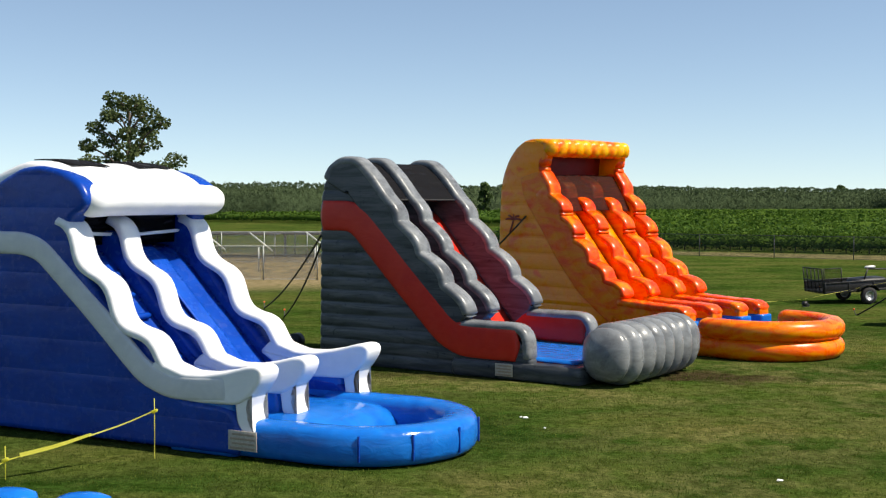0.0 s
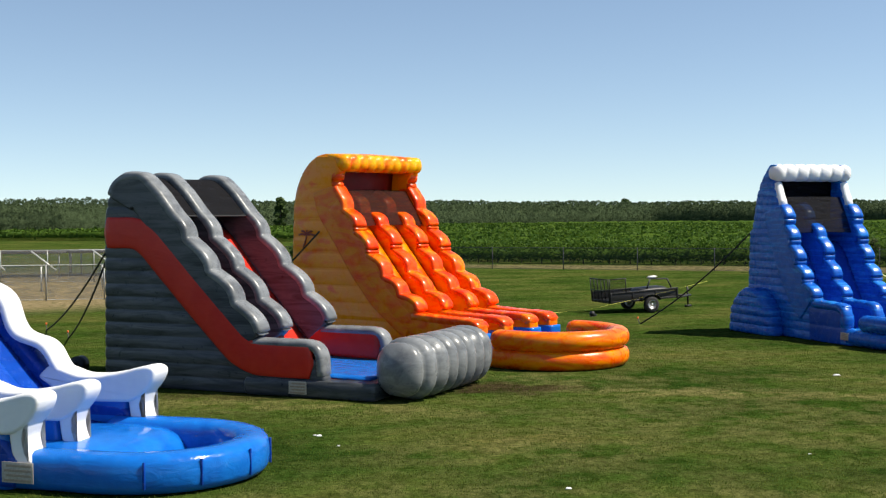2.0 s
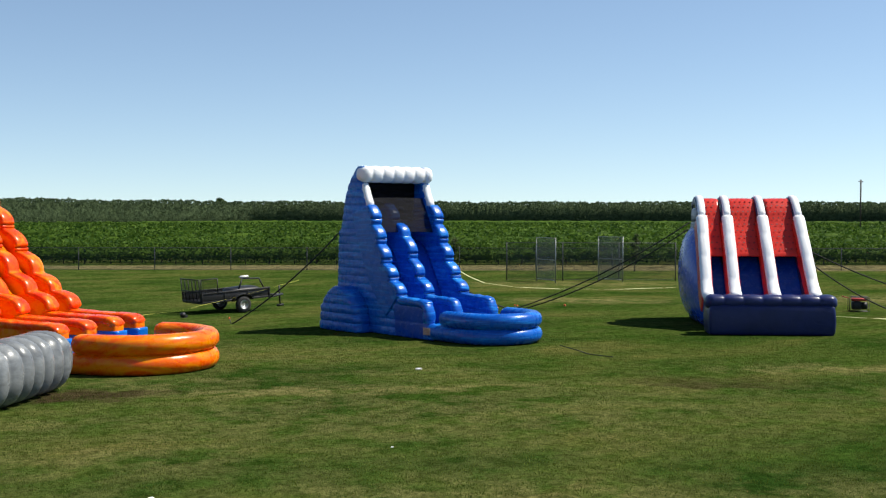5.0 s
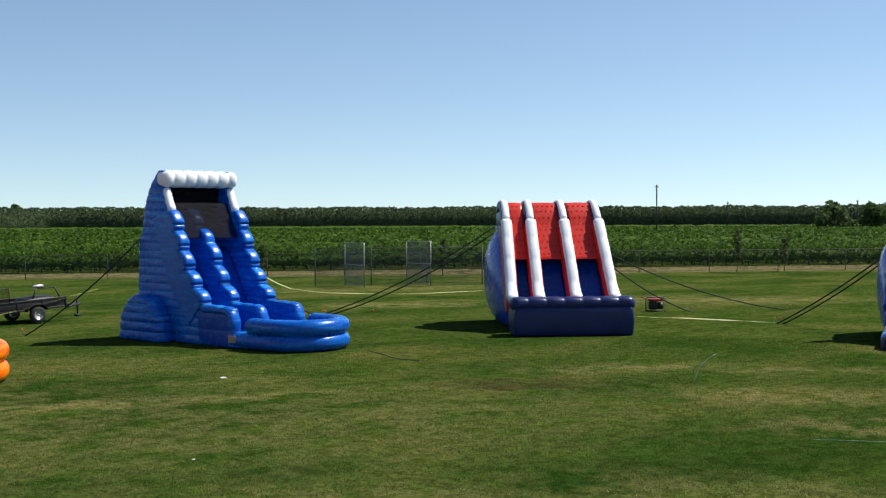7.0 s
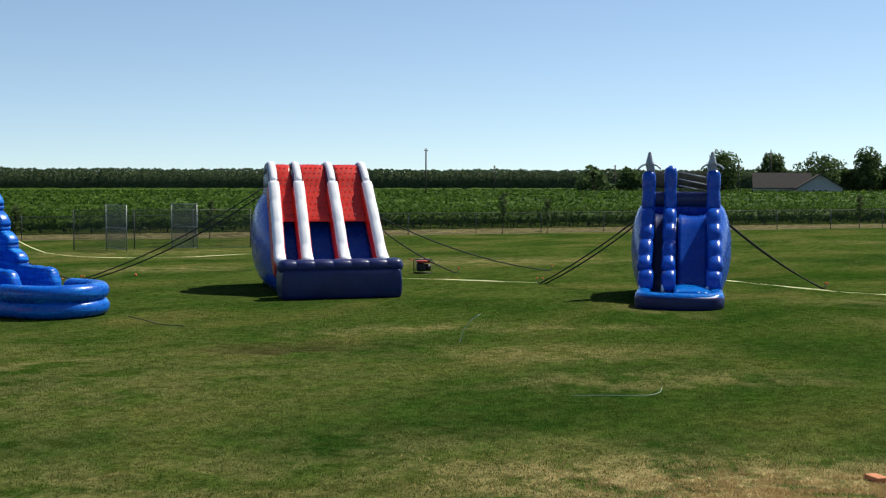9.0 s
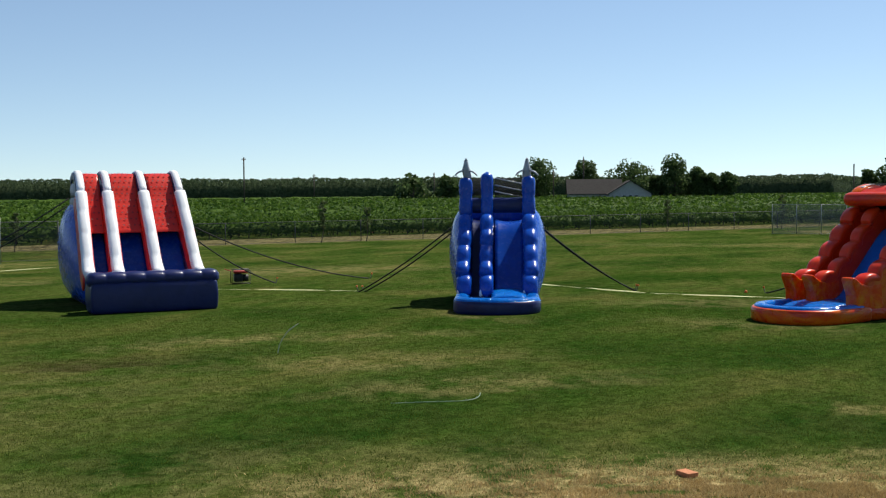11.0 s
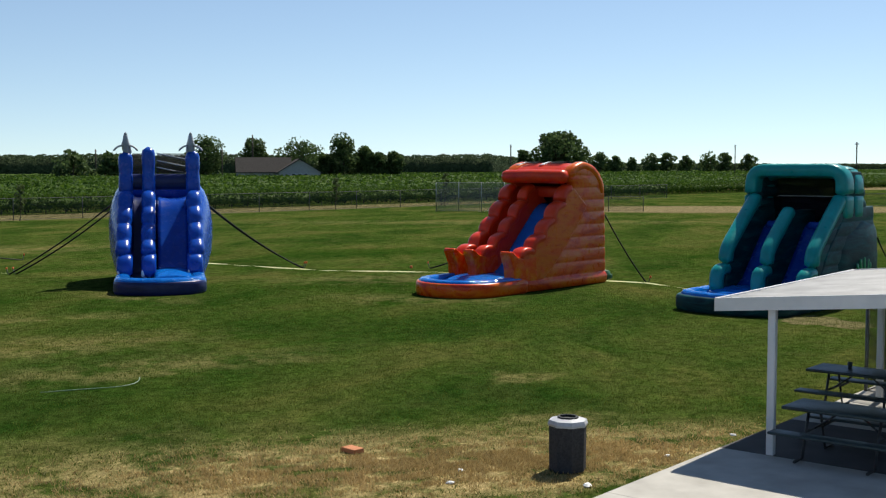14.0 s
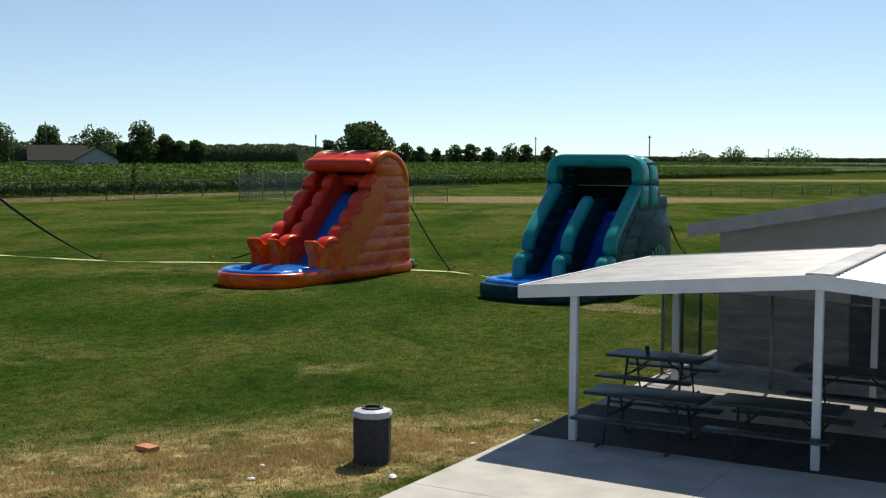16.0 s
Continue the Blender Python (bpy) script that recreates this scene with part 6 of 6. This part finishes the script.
part("lid_opening", loft([octagon(0.155, 0.742), octagon(0.15, 0.775), octagon(0.12, 0.775), octagon(0.115, 0.73)]), BINHOLE, lid, "", False)

# shed
def shed():
    e = tagged(new("shed"), "beige stucco shed with a low pitched roof and grey door", "shed")
    e.matrix_world = pose(26.9, -1.72, 0, 0, 0, SHANG)
    D, Wd = 9.0, 6.3
    part("wall", wall_prism(0, Wd, 0, 0.2, 2.86, 4.04), SHEDWALL, e, "", False)
    part("side_wall", box(0.0, 0.2, 0.2, D, 0, 2.86, 0.01), SHEDWALL, e, "", False)
    part("far_wall", box(0.2, 12.6, D - 0.2, D, 0, 2.7, 0.01), SHEDWALL, e, "", False)
    part("end_wall", box(12.4, 12.6, 0.2, D - 0.2, 0, 2.7, 0.01), SHEDWALL, e, "", False)
    slope = (4.04 - 2.86) / Wd
    for a, za, b, zb in ((-0.54, 2.86 - 0.54 * slope, Wd, 4.04), (Wd, 4.04, 13.14, 2.86 - 0.54 * slope)):
        part("roof", loft([[(a, y, za), (b, y, zb), (b, y, zb + 0.1), (a, y, za + 0.1)] for y in (-0.45, D + 0.4)]), SHEDROOF, e, "", False)
        part("bargeboard", loft([[(x, -0.5, z - 0.14), (x, -0.45, z - 0.14), (x, -0.45, z + 0.13), (x, -0.5, z + 0.13)] for x, z in ((a, za), (b, zb))]), SHEDROOF, e, "", False)
    part("door", box(2.6, 3.42, -0.04, 0.01, 0, 2.1, 0.01), DOORGREY, e, "dark grey door", False)


def wall_prism(x0, x1, y0, y1, z0, z1):
    x2 = 2 * x1 - x0
    sect = [(x0, 0), (x2, 0), (x2, z0), (x1, z1), (x0, z0)]
    return loft([[(x, y, z) for x, z in sect] for y in (y0, y1)])


SHANG = CANG
shed()
fence_line((25.3, -0.5), (21.6, -6.1), 1.72, 2.3, LINKDARK, "dark chain-link fence behind the picnic tables")
fence_line((25.3, -0.5), (26.75, -1.35), 1.72, 0.8, LINK, "short chain-link return beside the shed")


# ---- ropes, stakes, tape ----
ROPE = plain("black_rope", (0.012, 0.012, 0.012), (0.03, 0.03, 0.028), 20, 0.9)
ORANGEPL = plain("orange_plastic", (0.7, 0.1, 0.015), (0.8, 0.16, 0.02), 10, 0.5)
YELLOWTAPE = plain("yellow_caution_tape", (0.62, 0.6, 0.06), (0.75, 0.72, 0.12), 8, 0.4)
PALETAPE = plain("faded_pale_tape", (0.78, 0.77, 0.3), (0.88, 0.88, 0.6), 6, 0.5)
for film in (YELLOWTAPE, PALETAPE):            # thin plastic film lets light through
    nt = film.node_tree
    tr = nt.nodes.new("ShaderNodeBsdfTranslucent")
    tr.inputs[0].default_value = (0.9, 0.86, 0.2, 1) if film == YELLOWTAPE else (0.92, 0.9, 0.5, 1)
    mx = nt.nodes.new("ShaderNodeMixShader")
    mx.inputs[0].default_value = 0.6
    nt.links.new(nt.nodes["Principled BSDF"].outputs[0], mx.inputs[1])
    nt.links.new(tr.outputs[0], mx.inputs[2])
    nt.links.new(mx.outputs[0], nt.nodes["Material Output"].inputs[0])


def tie_rope(a, b, sag=0.25, r=0.03):
    """A tether from an anchor on a slide down to its ground stake."""
    e = tagged(new("tether_rope"), "black tether rope tied from a slide to a ground stake", "rope", "tether ropes")
    a, b = np.array(a, float), np.array(b, float)
    e.matrix_world = pose(b[0], b[1], 0)
    pts = [a + (b - a) * f - np.array((b[0], b[1], sag * 4 * f * (1 - f))) for f in np.linspace(0, 1, 14)]
    part("rope", strip(pts, r), ROPE, e)
    d = b[:2] - a[:2]
    d = d / np.linalg.norm(d)
    st = part("stake", rod((0.0, 0.0, -0.1), (d[0] * 0.12, d[1] * 0.12, 0.22), 0.016), DARKSTEEL, e, "driven steel stake")
    part("stake_cap", rod((d[0] * 0.12, d[1] * 0.12, 0.2), (d[0] * 0.14, d[1] * 0.14, 0.27), 0.035), ORANGEPL, st)


def on(tip, v, u0, v0, z):
    v = np.array(v) / np.hypot(*v)
    u = np.array((v[1], -v[0]))
    p = np.array(tip) + u * u0 + v * v0
    return (p[0], p[1], z)


G_, O_, B_, T_, D_, P_, Q_ = ((5.2, 29.6), (-0.84, 0.54)), ((10.48, 33.65), (-0.64, 0.769)), ((22.3, 34.6), (-0.17, 0.985)), ((32.2, 32.7), (0.54, 0.84)), ((37.2, 21.2), (0.875, 0.485)), ((39.07, 11.96), (0.9, -0.43)), ((36.75, 2.75), (0.905, -0.426))
tie_rope(on(*G_, -2.0, 8.9, 3.5), (-7.4, 49.1, 0))
tie_rope(on(*G_, -1.9, 8.95, 3.3), (-6.1, 45.6, 0))
tie_rope(on(*O_, -2.03, 9.6, 3.95), (-1.5, 42.0, 0))
tie_rope(on(*B_, -1.65, 8.4, 3.7), (16.2, 46.3, 0))
tie_rope(on(*B_, 1.65, 7.5, 2.6), (29.7, 46.2, 0))
tie_rope(on(*T_, -2.0, 6.9, 4.1), (28.5, 45.6, 0), 0.4)
tie_rope(on(*T_, -2.05, 7.0, 3.8), (29.9, 46.4, 0), 0.4)
tie_rope(on(*T_, 2.1, 7.0, 3.2), (44.3, 37.2, 0), 0.3)
tie_rope(on(*T_, 2.05, 7.1, 3.4), (48.65, 34.85, 0), 0.5)
tie_rope(on(*D_, -1.75, 6.0, 2.9), (42.2, 30.8, 0), 0.12)
tie_rope(on(*D_, -1.75, 6.6, 2.7), (42.35, 30.6, 0), 0.14)
tie_rope(on(*D_, 1.78, 6.0, 2.8), (47.95, 20.6, 0), 0.16)
tie_rope(on(*D_, 1.78, 6.3, 2.75), (48.0, 20.55, 0), 0.2)
tie_rope(on(*P_, -1.45, 6.8, 2.2), (49.3, 15.4, 0), 0.2)
tie_rope(on(*P_, 1.45, 7.45, 2.5), (45.3, 5.9, 0), 0.12)
tie_rope(on(*Q_, 2.0, 6.3, 2.0), (56.9, -3.5, 0), 0.2)


def ribbon(path, w, mat, label, name="caution_tape", twist=0.3):
    p, s = resample(path, 0.25)
    verts, faces = [], []
    for i, q in enumerate(p):
        t = p[min(i + 1, len(p) - 1)] - p[max(i - 1, 0)]
        t /= np.linalg.norm(t)
        sd = np.cross(t, (0, 0, 1))
        a = twist * (0.5 + 0.7 * math.sin(s[i] * 1.3))
        d = (sd * math.cos(a) + np.array((0, 0, 1)) * abs(math.sin(a))) * w / 2
        wob = np.array((0.03 * math.sin(3 * s[i]), 0.03 * math.cos(2.3 * s[i]), 0))
        verts += [q - d + wob + (0, 0, w / 2), q + d + wob + (0, 0, w / 2 + 0.004)]
    n = len(p)
    faces = [(2 * i, 2 * i + 1, 2 * i + 3, 2 * i + 2) for i in range(n - 1)]
    ob = mesh_object(name, verts, faces, mat)
    return tagged(ob, label, "caution tape", "caution tape")


GT = "faded yellow caution tape lying on the grass"
ribbon([(38.0, 38.6, 0.01), (40.0, 37.4, 0.01), (41.3, 34.5, 0.01), (42.3, 31.0, 0.01)], 0.03, PALETAPE, GT, twist=1.25)
ribbon([(49.5, 27.0, 0.01), (48.4, 24.0, 0.01), (46.9, 19.2, 0.01), (47.4, 14.2, 0.01), (46.6, 11.0, 0.01)], 0.03, PALETAPE, GT, twist=1.25)
ribbon([(45.6, 7.4, 0.01), (45.2, 5.9, 0.01), (43.4, 4.2, 0.01), (41.5, 2.0, 0.01)], 0.03, PALETAPE, GT, twist=1.25)
ribbon([(24.2, 42.7, 2.3), (25.5, 43.2, 1.8), (26.4, 43.6, 1.5), (28.4, 44.2, 1.22), (31.0, 44.4, 1.05), (33.6, 43.6, 1.0), (35.2, 41.6, 1.15)], 0.045, PALETAPE, "faded yellow caution tape strung loosely between slides")
ribbon([(11.8, 47.0, 0.35), (15.3, 50.0, 0.3), (18.5, 51.4, 0.75), (21.5, 52.2, 1.3)], 0.06, YELLOWTAPE, "yellow caution tape strung across the trailer")
TP = "thin yellow tape post pushed into the lawn"
for x, y, h in ((-5.0, 20.45, 1.05), (-7.0, 18.84, 0.55)):
    e = tagged(new("tape_post"), TP, "post", "tape posts")
    e.matrix_world = pose(x, y, 0)
    part("rod", rod((0, 0, -0.1), (0, 0, h), 0.008), YELLOWTAPE, e)
    part("tape_knot", sweep([(-0.06, 0, h - 0.25), (0.06, 0, h - 0.2)], 0.05, 0.06, side=(0, 1, 0), step=0.02), YELLOWTAPE, e)
ribbon([(-5.0, 20.45, 0.82), (-5.45, 20.08, 0.66), (-5.9, 19.7, 0.53)], 0.026, YELLOWTAPE, "bright yellow caution tape pulled thin to a post", twist=0.6)
ribbon([(-5.88, 19.72, 0.52), (-6.4, 19.3, 0.4), (-6.8, 19.0, 0.33)], 0.085, YELLOWTAPE, "bright yellow caution tape hanging wide between posts", twist=0.5)
ribbon([(-6.78, 19.02, 0.34), (-7.0, 18.84, 0.3)], 0.03, YELLOWTAPE, "bright yellow caution tape knotted to a post", twist=0.5)
ribbon([(-7.0, 18.84, 0.28), (-7.4, 18.4, 0.12), (-7.9, 18.0, 0.02)], 0.04, YELLOWTAPE, "bright yellow caution tape end trailing down")

# the rim of another blue pool close below the camera
e = tagged(new("blue_pool"), "bright blue inflated pool with rounded humps", "inflatable pool")
e.matrix_world = pose(-5.2, 13.6, 0, 0, 0, 0)
part("pool_ring", sweep(u_path(1.3, 1.5, -1.6, 0.25, squash=0.8), 0.5, 0.5, side=(0, 0, 1), power=2.2), POOLBLUE, e)
for x, y in ((-0.42, 1.62), (0.62, 1.38)):
    part("pool_hump", sweep([(x - 0.4, y, 0.5), (x, y, 0.58), (x + 0.4, y, 0.5)], 0.55, 0.42, side=(0, 1, 0), power=2.2), POOLBLUE, e)

# ---- trailer ----
BLACKMETAL = plain("black_painted_steel", (0.012, 0.012, 0.013), (0.03, 0.03, 0.03), 10, 0.5, 0.2)
RUBBER = plain("tyre_rubber", (0.015, 0.015, 0.015), (0.03, 0.03, 0.03), 12, 0.85)
RIM = plain("bright_wheel_rim", (0.5, 0.5, 0.5), (0.65, 0.65, 0.65), 10, 0.35, 0.7)
LINKBLACK = see_through("black_wire_mesh", (0.02, 0.02, 0.02), 0.22)
GREENPL = plain("green_plastic", (0.02, 0.1, 0.04), (0.03, 0.14, 0.06), 6, 0.5)


def wheel(parent, x, y, r=0.33, w=0.2):
    th = np.linspace(0, 2 * np.pi, 24, endpoint=False)
    prof = [(0.62, -0.5), (0.9, -0.5), (1.0, -0.32), (1.0, 0.32), (0.9, 0.5), (0.62, 0.5)]
    t = part("wheel", loft([[(x + r * k * math.cos(a), y + w * d, r + r * k * math.sin(a)) for a in th] for k, d in prof], caps=False), RUBBER, parent, "black tyre wheel")
    part("rim", loft([[(x + r * k * math.cos(a), y + w * d, r + r * k * math.sin(a)) for a in th] for k, d in ((0.64, -0.42), (0.5, -0.46), (0.45, -0.25), (0.15, -0.3), (0.12, -0.46))]), RIM, t, "bright steel wheel rim")


def trailer():
    e = tagged(new("utility_trailer"), "black utility trailer with mesh ramp gate parked on the lawn", "trailer")
    e.matrix_world = pose(16.5, 51.1, -0.1, 0, -3, 11) @ Matrix.Scale(1.1, 4)
    L, W = 3.2, 1.6
    part("deck", box(0, L, 0, W, 0.5, 0.58, 0.01), BLACKMETAL, e)
    for y in (0.02, W - 0.02):
        part("side_rail", box(0, L, y - 0.03, y + 0.03, 0.86, 0.93, 0.01), BLACKMETAL, e)
        part("side_panel", box(0, L, y - 0.012, y + 0.012, 0.56, 0.86, 0.004), BLACKMETAL, e)
        for x in (0.05, L / 3, 2 * L / 3, L - 0.05):
            part("side_stake", box(x - 0.025, x + 0.025, y - 0.035, y + 0.035, 0.5, 0.93, 0.005), BLACKMETAL, e)
        part("mudguard", sweep([(1.35, y + (0.14 if y > 1 else -0.14), 0.5), (1.45, y + (0.14 if y > 1 else -0.14), 0.72), (1.8, y + (0.14 if y > 1 else -0.14), 0.78), (2.15, y + (0.14 if y > 1 else -0.14), 0.72), (2.25, y + (0.14 if y > 1 else -0.14), 0.5)], 0.24, 0.03, side=(0, 1, 0), round_ends=False), BLACKMETAL, e)
    gate = part("ramp_gate", join(*[rod((0.0, y, 0.5), (-0.06, y, 1.5), 0.022) for y in np.linspace(0.05, W - 0.05, 6)], *[rod((-0.03 - 0.02 * k, 0.05, z), (-0.03 - 0.02 * k, W - 0.05, z), 0.022) for k, z in enumerate((0.6, 1.0, 1.48))]), BLACKMETAL, e, "upright black mesh ramp gate")
    part("gate_mesh", box(-0.05, -0.03, 0.05, W - 0.05, 0.6, 1.46, 0), LINKBLACK, gate, "", False)
    side = part("gate_wing", join(rod((0.0, 0.0, 0.9), (0.0, 0.0, 1.5), 0.02), rod((0.0, 0.0, 1.48), (0.75, 0.0, 1.48), 0.02), rod((0.75, 0.0, 0.9), (0.75, 0.0, 1.48), 0.02)), BLACKMETAL, e)
    part("wing_mesh", box(0.02, 0.73, -0.006, 0.006, 0.93, 1.46, 0), LINKBLACK, side, "", False)
    for y in (-0.16, W + 0.16):
        wheel(e, 1.8, y)
    part("drawbar", join(rod((L, 0.1, 0.48), (L + 1.1, W / 2, 0.48), 0.04), rod((L, W - 0.1, 0.48), (L + 1.1, W / 2, 0.48), 0.04)), BLACKMETAL, e)
    part("jack", join(rod((L + 0.95, W / 2, 0.0), (L + 0.95, W / 2, 0.85), 0.035), rod((L + 0.8, W / 2, 0.02), (L + 1.1, W / 2, 0.02), 0.05)), BLACKMETAL, e)
    e2 = tagged(new("equipment_load"), "dark folded equipment with a pale roll on the trailer", "equipment")
    e2.matrix_world = pose(16.5, 51.1, 0.55, 0, -3, 11) @ Matrix.Scale(1.1, 4)
    part("bundle", sweep([(1.5, 0.8, 0.16), (2.2, 0.8, 0.2), (3.0, 0.8, 0.16)], 1.0, 0.44, side=(0, 1, 0), power=3), BLACKMETAL, e2)
    part("frame", join(rod((1.9, 0.4, 0.3), (2.1, 0.4, 0.75), 0.03), rod((2.1, 0.4, 0.75), (2.9, 0.4, 0.7), 0.03), rod((2.9, 0.4, 0.7), (3.1, 0.4, 0.3), 0.03)), BLACKMETAL, e2)
    part("pale_roll", sweep([(2.0, 0.5, 0.8), (2.5, 0.5, 0.82)], 0.2, 0.12, side=(0, 1, 0)), PIPE, e2, "pale rolled cloth")


trailer()


# ---- blowers, small things on the grass ----
REDPAINT = plain("red_machine_paint", (0.3, 0.02, 0.015), (0.42, 0.03, 0.02), 8, 0.45)


def generator(x, y, ang):
    e = tagged(new("generator"), "small red and black generator on the lawn", "generator")
    e.matrix_world = pose(x, y, 0, 0, 0, ang)
    part("engine", box(-0.3, 0.1, -0.2, 0.2, 0.1, 0.48, 0.05), BLACKMETAL, e)
    part("alternator", rod((0.1, 0, 0.28), (0.36, 0, 0.28), 0.17, 14), BLACKMETAL, e)
    part("fuel_tank", box(-0.32, 0.34, -0.22, 0.22, 0.5, 0.62, 0.04), REDPAINT, e, "red fuel tank")
    for s in (-0.26, 0.26):
        part("frame_hoop", strip([(-0.42, s, 0.03), (-0.42, s, 0.62), (-0.36, s, 0.68), (0.38, s, 0.68), (0.44, s, 0.62), (0.44, s, 0.03), (-0.42, s, 0.03)], 0.02), BLACKMETAL, e)
    part("handle", rod((-0.44, 0, 0.62), (-0.72, 0, 0.7), 0.02), REDPAINT, e)


generator(43.2, 38.4, -40)


def blower(x, y, ang, mat, label, k=1.0):
    e = tagged(new("air_blower"), label, "air blower", "air blowers")
    e.matrix_world = pose(x, y, 0, 0, 0, ang) @ Matrix.Scale(k, 4)
    th = np.linspace(0, 2 * np.pi, 18, endpoint=False)
    part("housing", loft([[(0.24 * math.cos(a), y2, 0.27 + 0.24 * math.sin(a)) for a in th] for y2 in (-0.16, 0.16)]), mat, e)
    part("outlet", box(0.1, 0.5, -0.13, 0.13, 0.03, 0.25, 0.02), mat, e)
    part("motor", rod((0, 0.16, 0.27), (0, 0.34, 0.27), 0.1, 12), BLACKMETAL, e)
    part("foot", box(-0.2, 0.3, -0.18, 0.18, 0.0, 0.03, 0.008), BLACKMETAL, e)


blower(46.5, 7.6, -25, GREENPL, "dark green air blower behind the orange slide", 0.7)
blower(-4.4, 35.3, 150, BLACKMETAL, "black air blower behind the grey slide")
blower(15.3, 50.0, 30, BLACKMETAL, "small black air blower by the tape", 0.45)

HOSE = plain("pale_green_hose", (0.16, 0.24, 0.15), (0.24, 0.32, 0.22), 8, 0.5)
WIRE = plain("pale_wire", (0.45, 0.47, 0.42), (0.58, 0.6, 0.54), 8, 0.5)
BLACKHOSE = plain("dark_green_hose", (0.02, 0.04, 0.02), (0.04, 0.06, 0.03), 8, 0.5)
h1 = [(21.1, 14.6, 0.0), (21.5, 14.0, 0.02), (22.0, 13.3, 0.025), (22.4, 13.2, 0.05), (22.6, 13.35, 0.1)]
mesh_ob = mesh_object("garden_hose", *strip(smooth_path(h1, 0.1, 6)[0], 0.009), HOSE)
tagged(mesh_ob, "pale green garden hose curling on the grass", "hose")
h2 = [(25.75, 21.5, 0.0), (25.8, 21.45, 0.3), (25.95, 21.3, 0.6), (26.15, 21.1, 0.78)]
tagged(mesh_object("bent_wire", *strip(smooth_path(h2, 0.06, 4)[0], 0.009), WIRE), "pale bent wire standing in the grass", "wire")
h3 = [(22.5, 32.3, 0.18), (22.9, 31.9, 0.04), (22.7, 31.0, 0.02), (22.9, 30.0, 0.02)]
tagged(mesh_object("garden_hose", *strip(smooth_path(h3, 0.1, 4)[0], 0.014), BLACKHOSE), "short dark hose end lying on the grass", "hose")
for x, y in ((33.25, 47.4), (49.2, 16.2)):
    e = tagged(new("marker_cap"), "small orange marker cap in the grass", "marker", "orange markers")
    e.matrix_world = pose(x, y, 0)
    part("cap", loft([[(r * math.cos(a), r * math.sin(a), z) for a in np.linspace(0, 2 * np.pi, 10, endpoint=False)] for r, z in ((0.06, 0), (0.055, 0.06), (0.03, 0.1), (0.01, 0.11))]), ORANGEPL, e)

PAPER = plain("white_litter", (0.65, 0.65, 0.63), (0.78, 0.78, 0.76), 20, 0.7)
for i, (x, y, s) in enumerate(((5.4, 18.85, 0.1), (1.71, 24.3, 0.12), (-0.4, 25.9, 0.11), (2.01, 23.2, 0.07), (16.3, 30.4, 0.16), (10.57, 20.7, 0.06), (17.68, 5.34, 0.1), (17.0, 5.3, 0.12), (19.33, 2.62, 0.1), (17.37, 3.49, 0.14), (1.62, 24.4, 0.07), (21.0, 1.75, 0.1))):
    r, s = np.random.default_rng(i), s * 0.55
    rings = [[(s * k * (1 + 0.35 * r.uniform(-1, 1)) * math.cos(a), s * 0.7 * k * (1 + 0.35 * r.uniform(-1, 1)) * math.sin(a), z * s) for a in np.linspace(0, 2 * np.pi, 7, endpoint=False)] for k, z in ((0.8, 0.0), (1.0, 0.25), (0.7, 0.5), (0.2, 0.55))]
    ob = mesh_object("paper_scrap", *loft(rings), PAPER, None, "", False)
    ob.matrix_world = pose(x, y, 0, 0, 0, i * 40)
    tagged(ob, "crumpled white scrap of litter on the grass", "litter", "scraps of litter")

BRICKRED = plain("orange_brick", (0.42, 0.15, 0.06), (0.55, 0.22, 0.1), 12, 0.85, 0, 0.4)
ob = mesh_object("brick", *box(-0.15, 0.15, -0.1, 0.1, 0, 0.07, 0.008), BRICKRED, None, "", False)
ob.matrix_world = pose(18.3, 7.2, 0.004, 0, 0, 60)
tagged(ob, "single orange brick lying on dry grass", "brick")
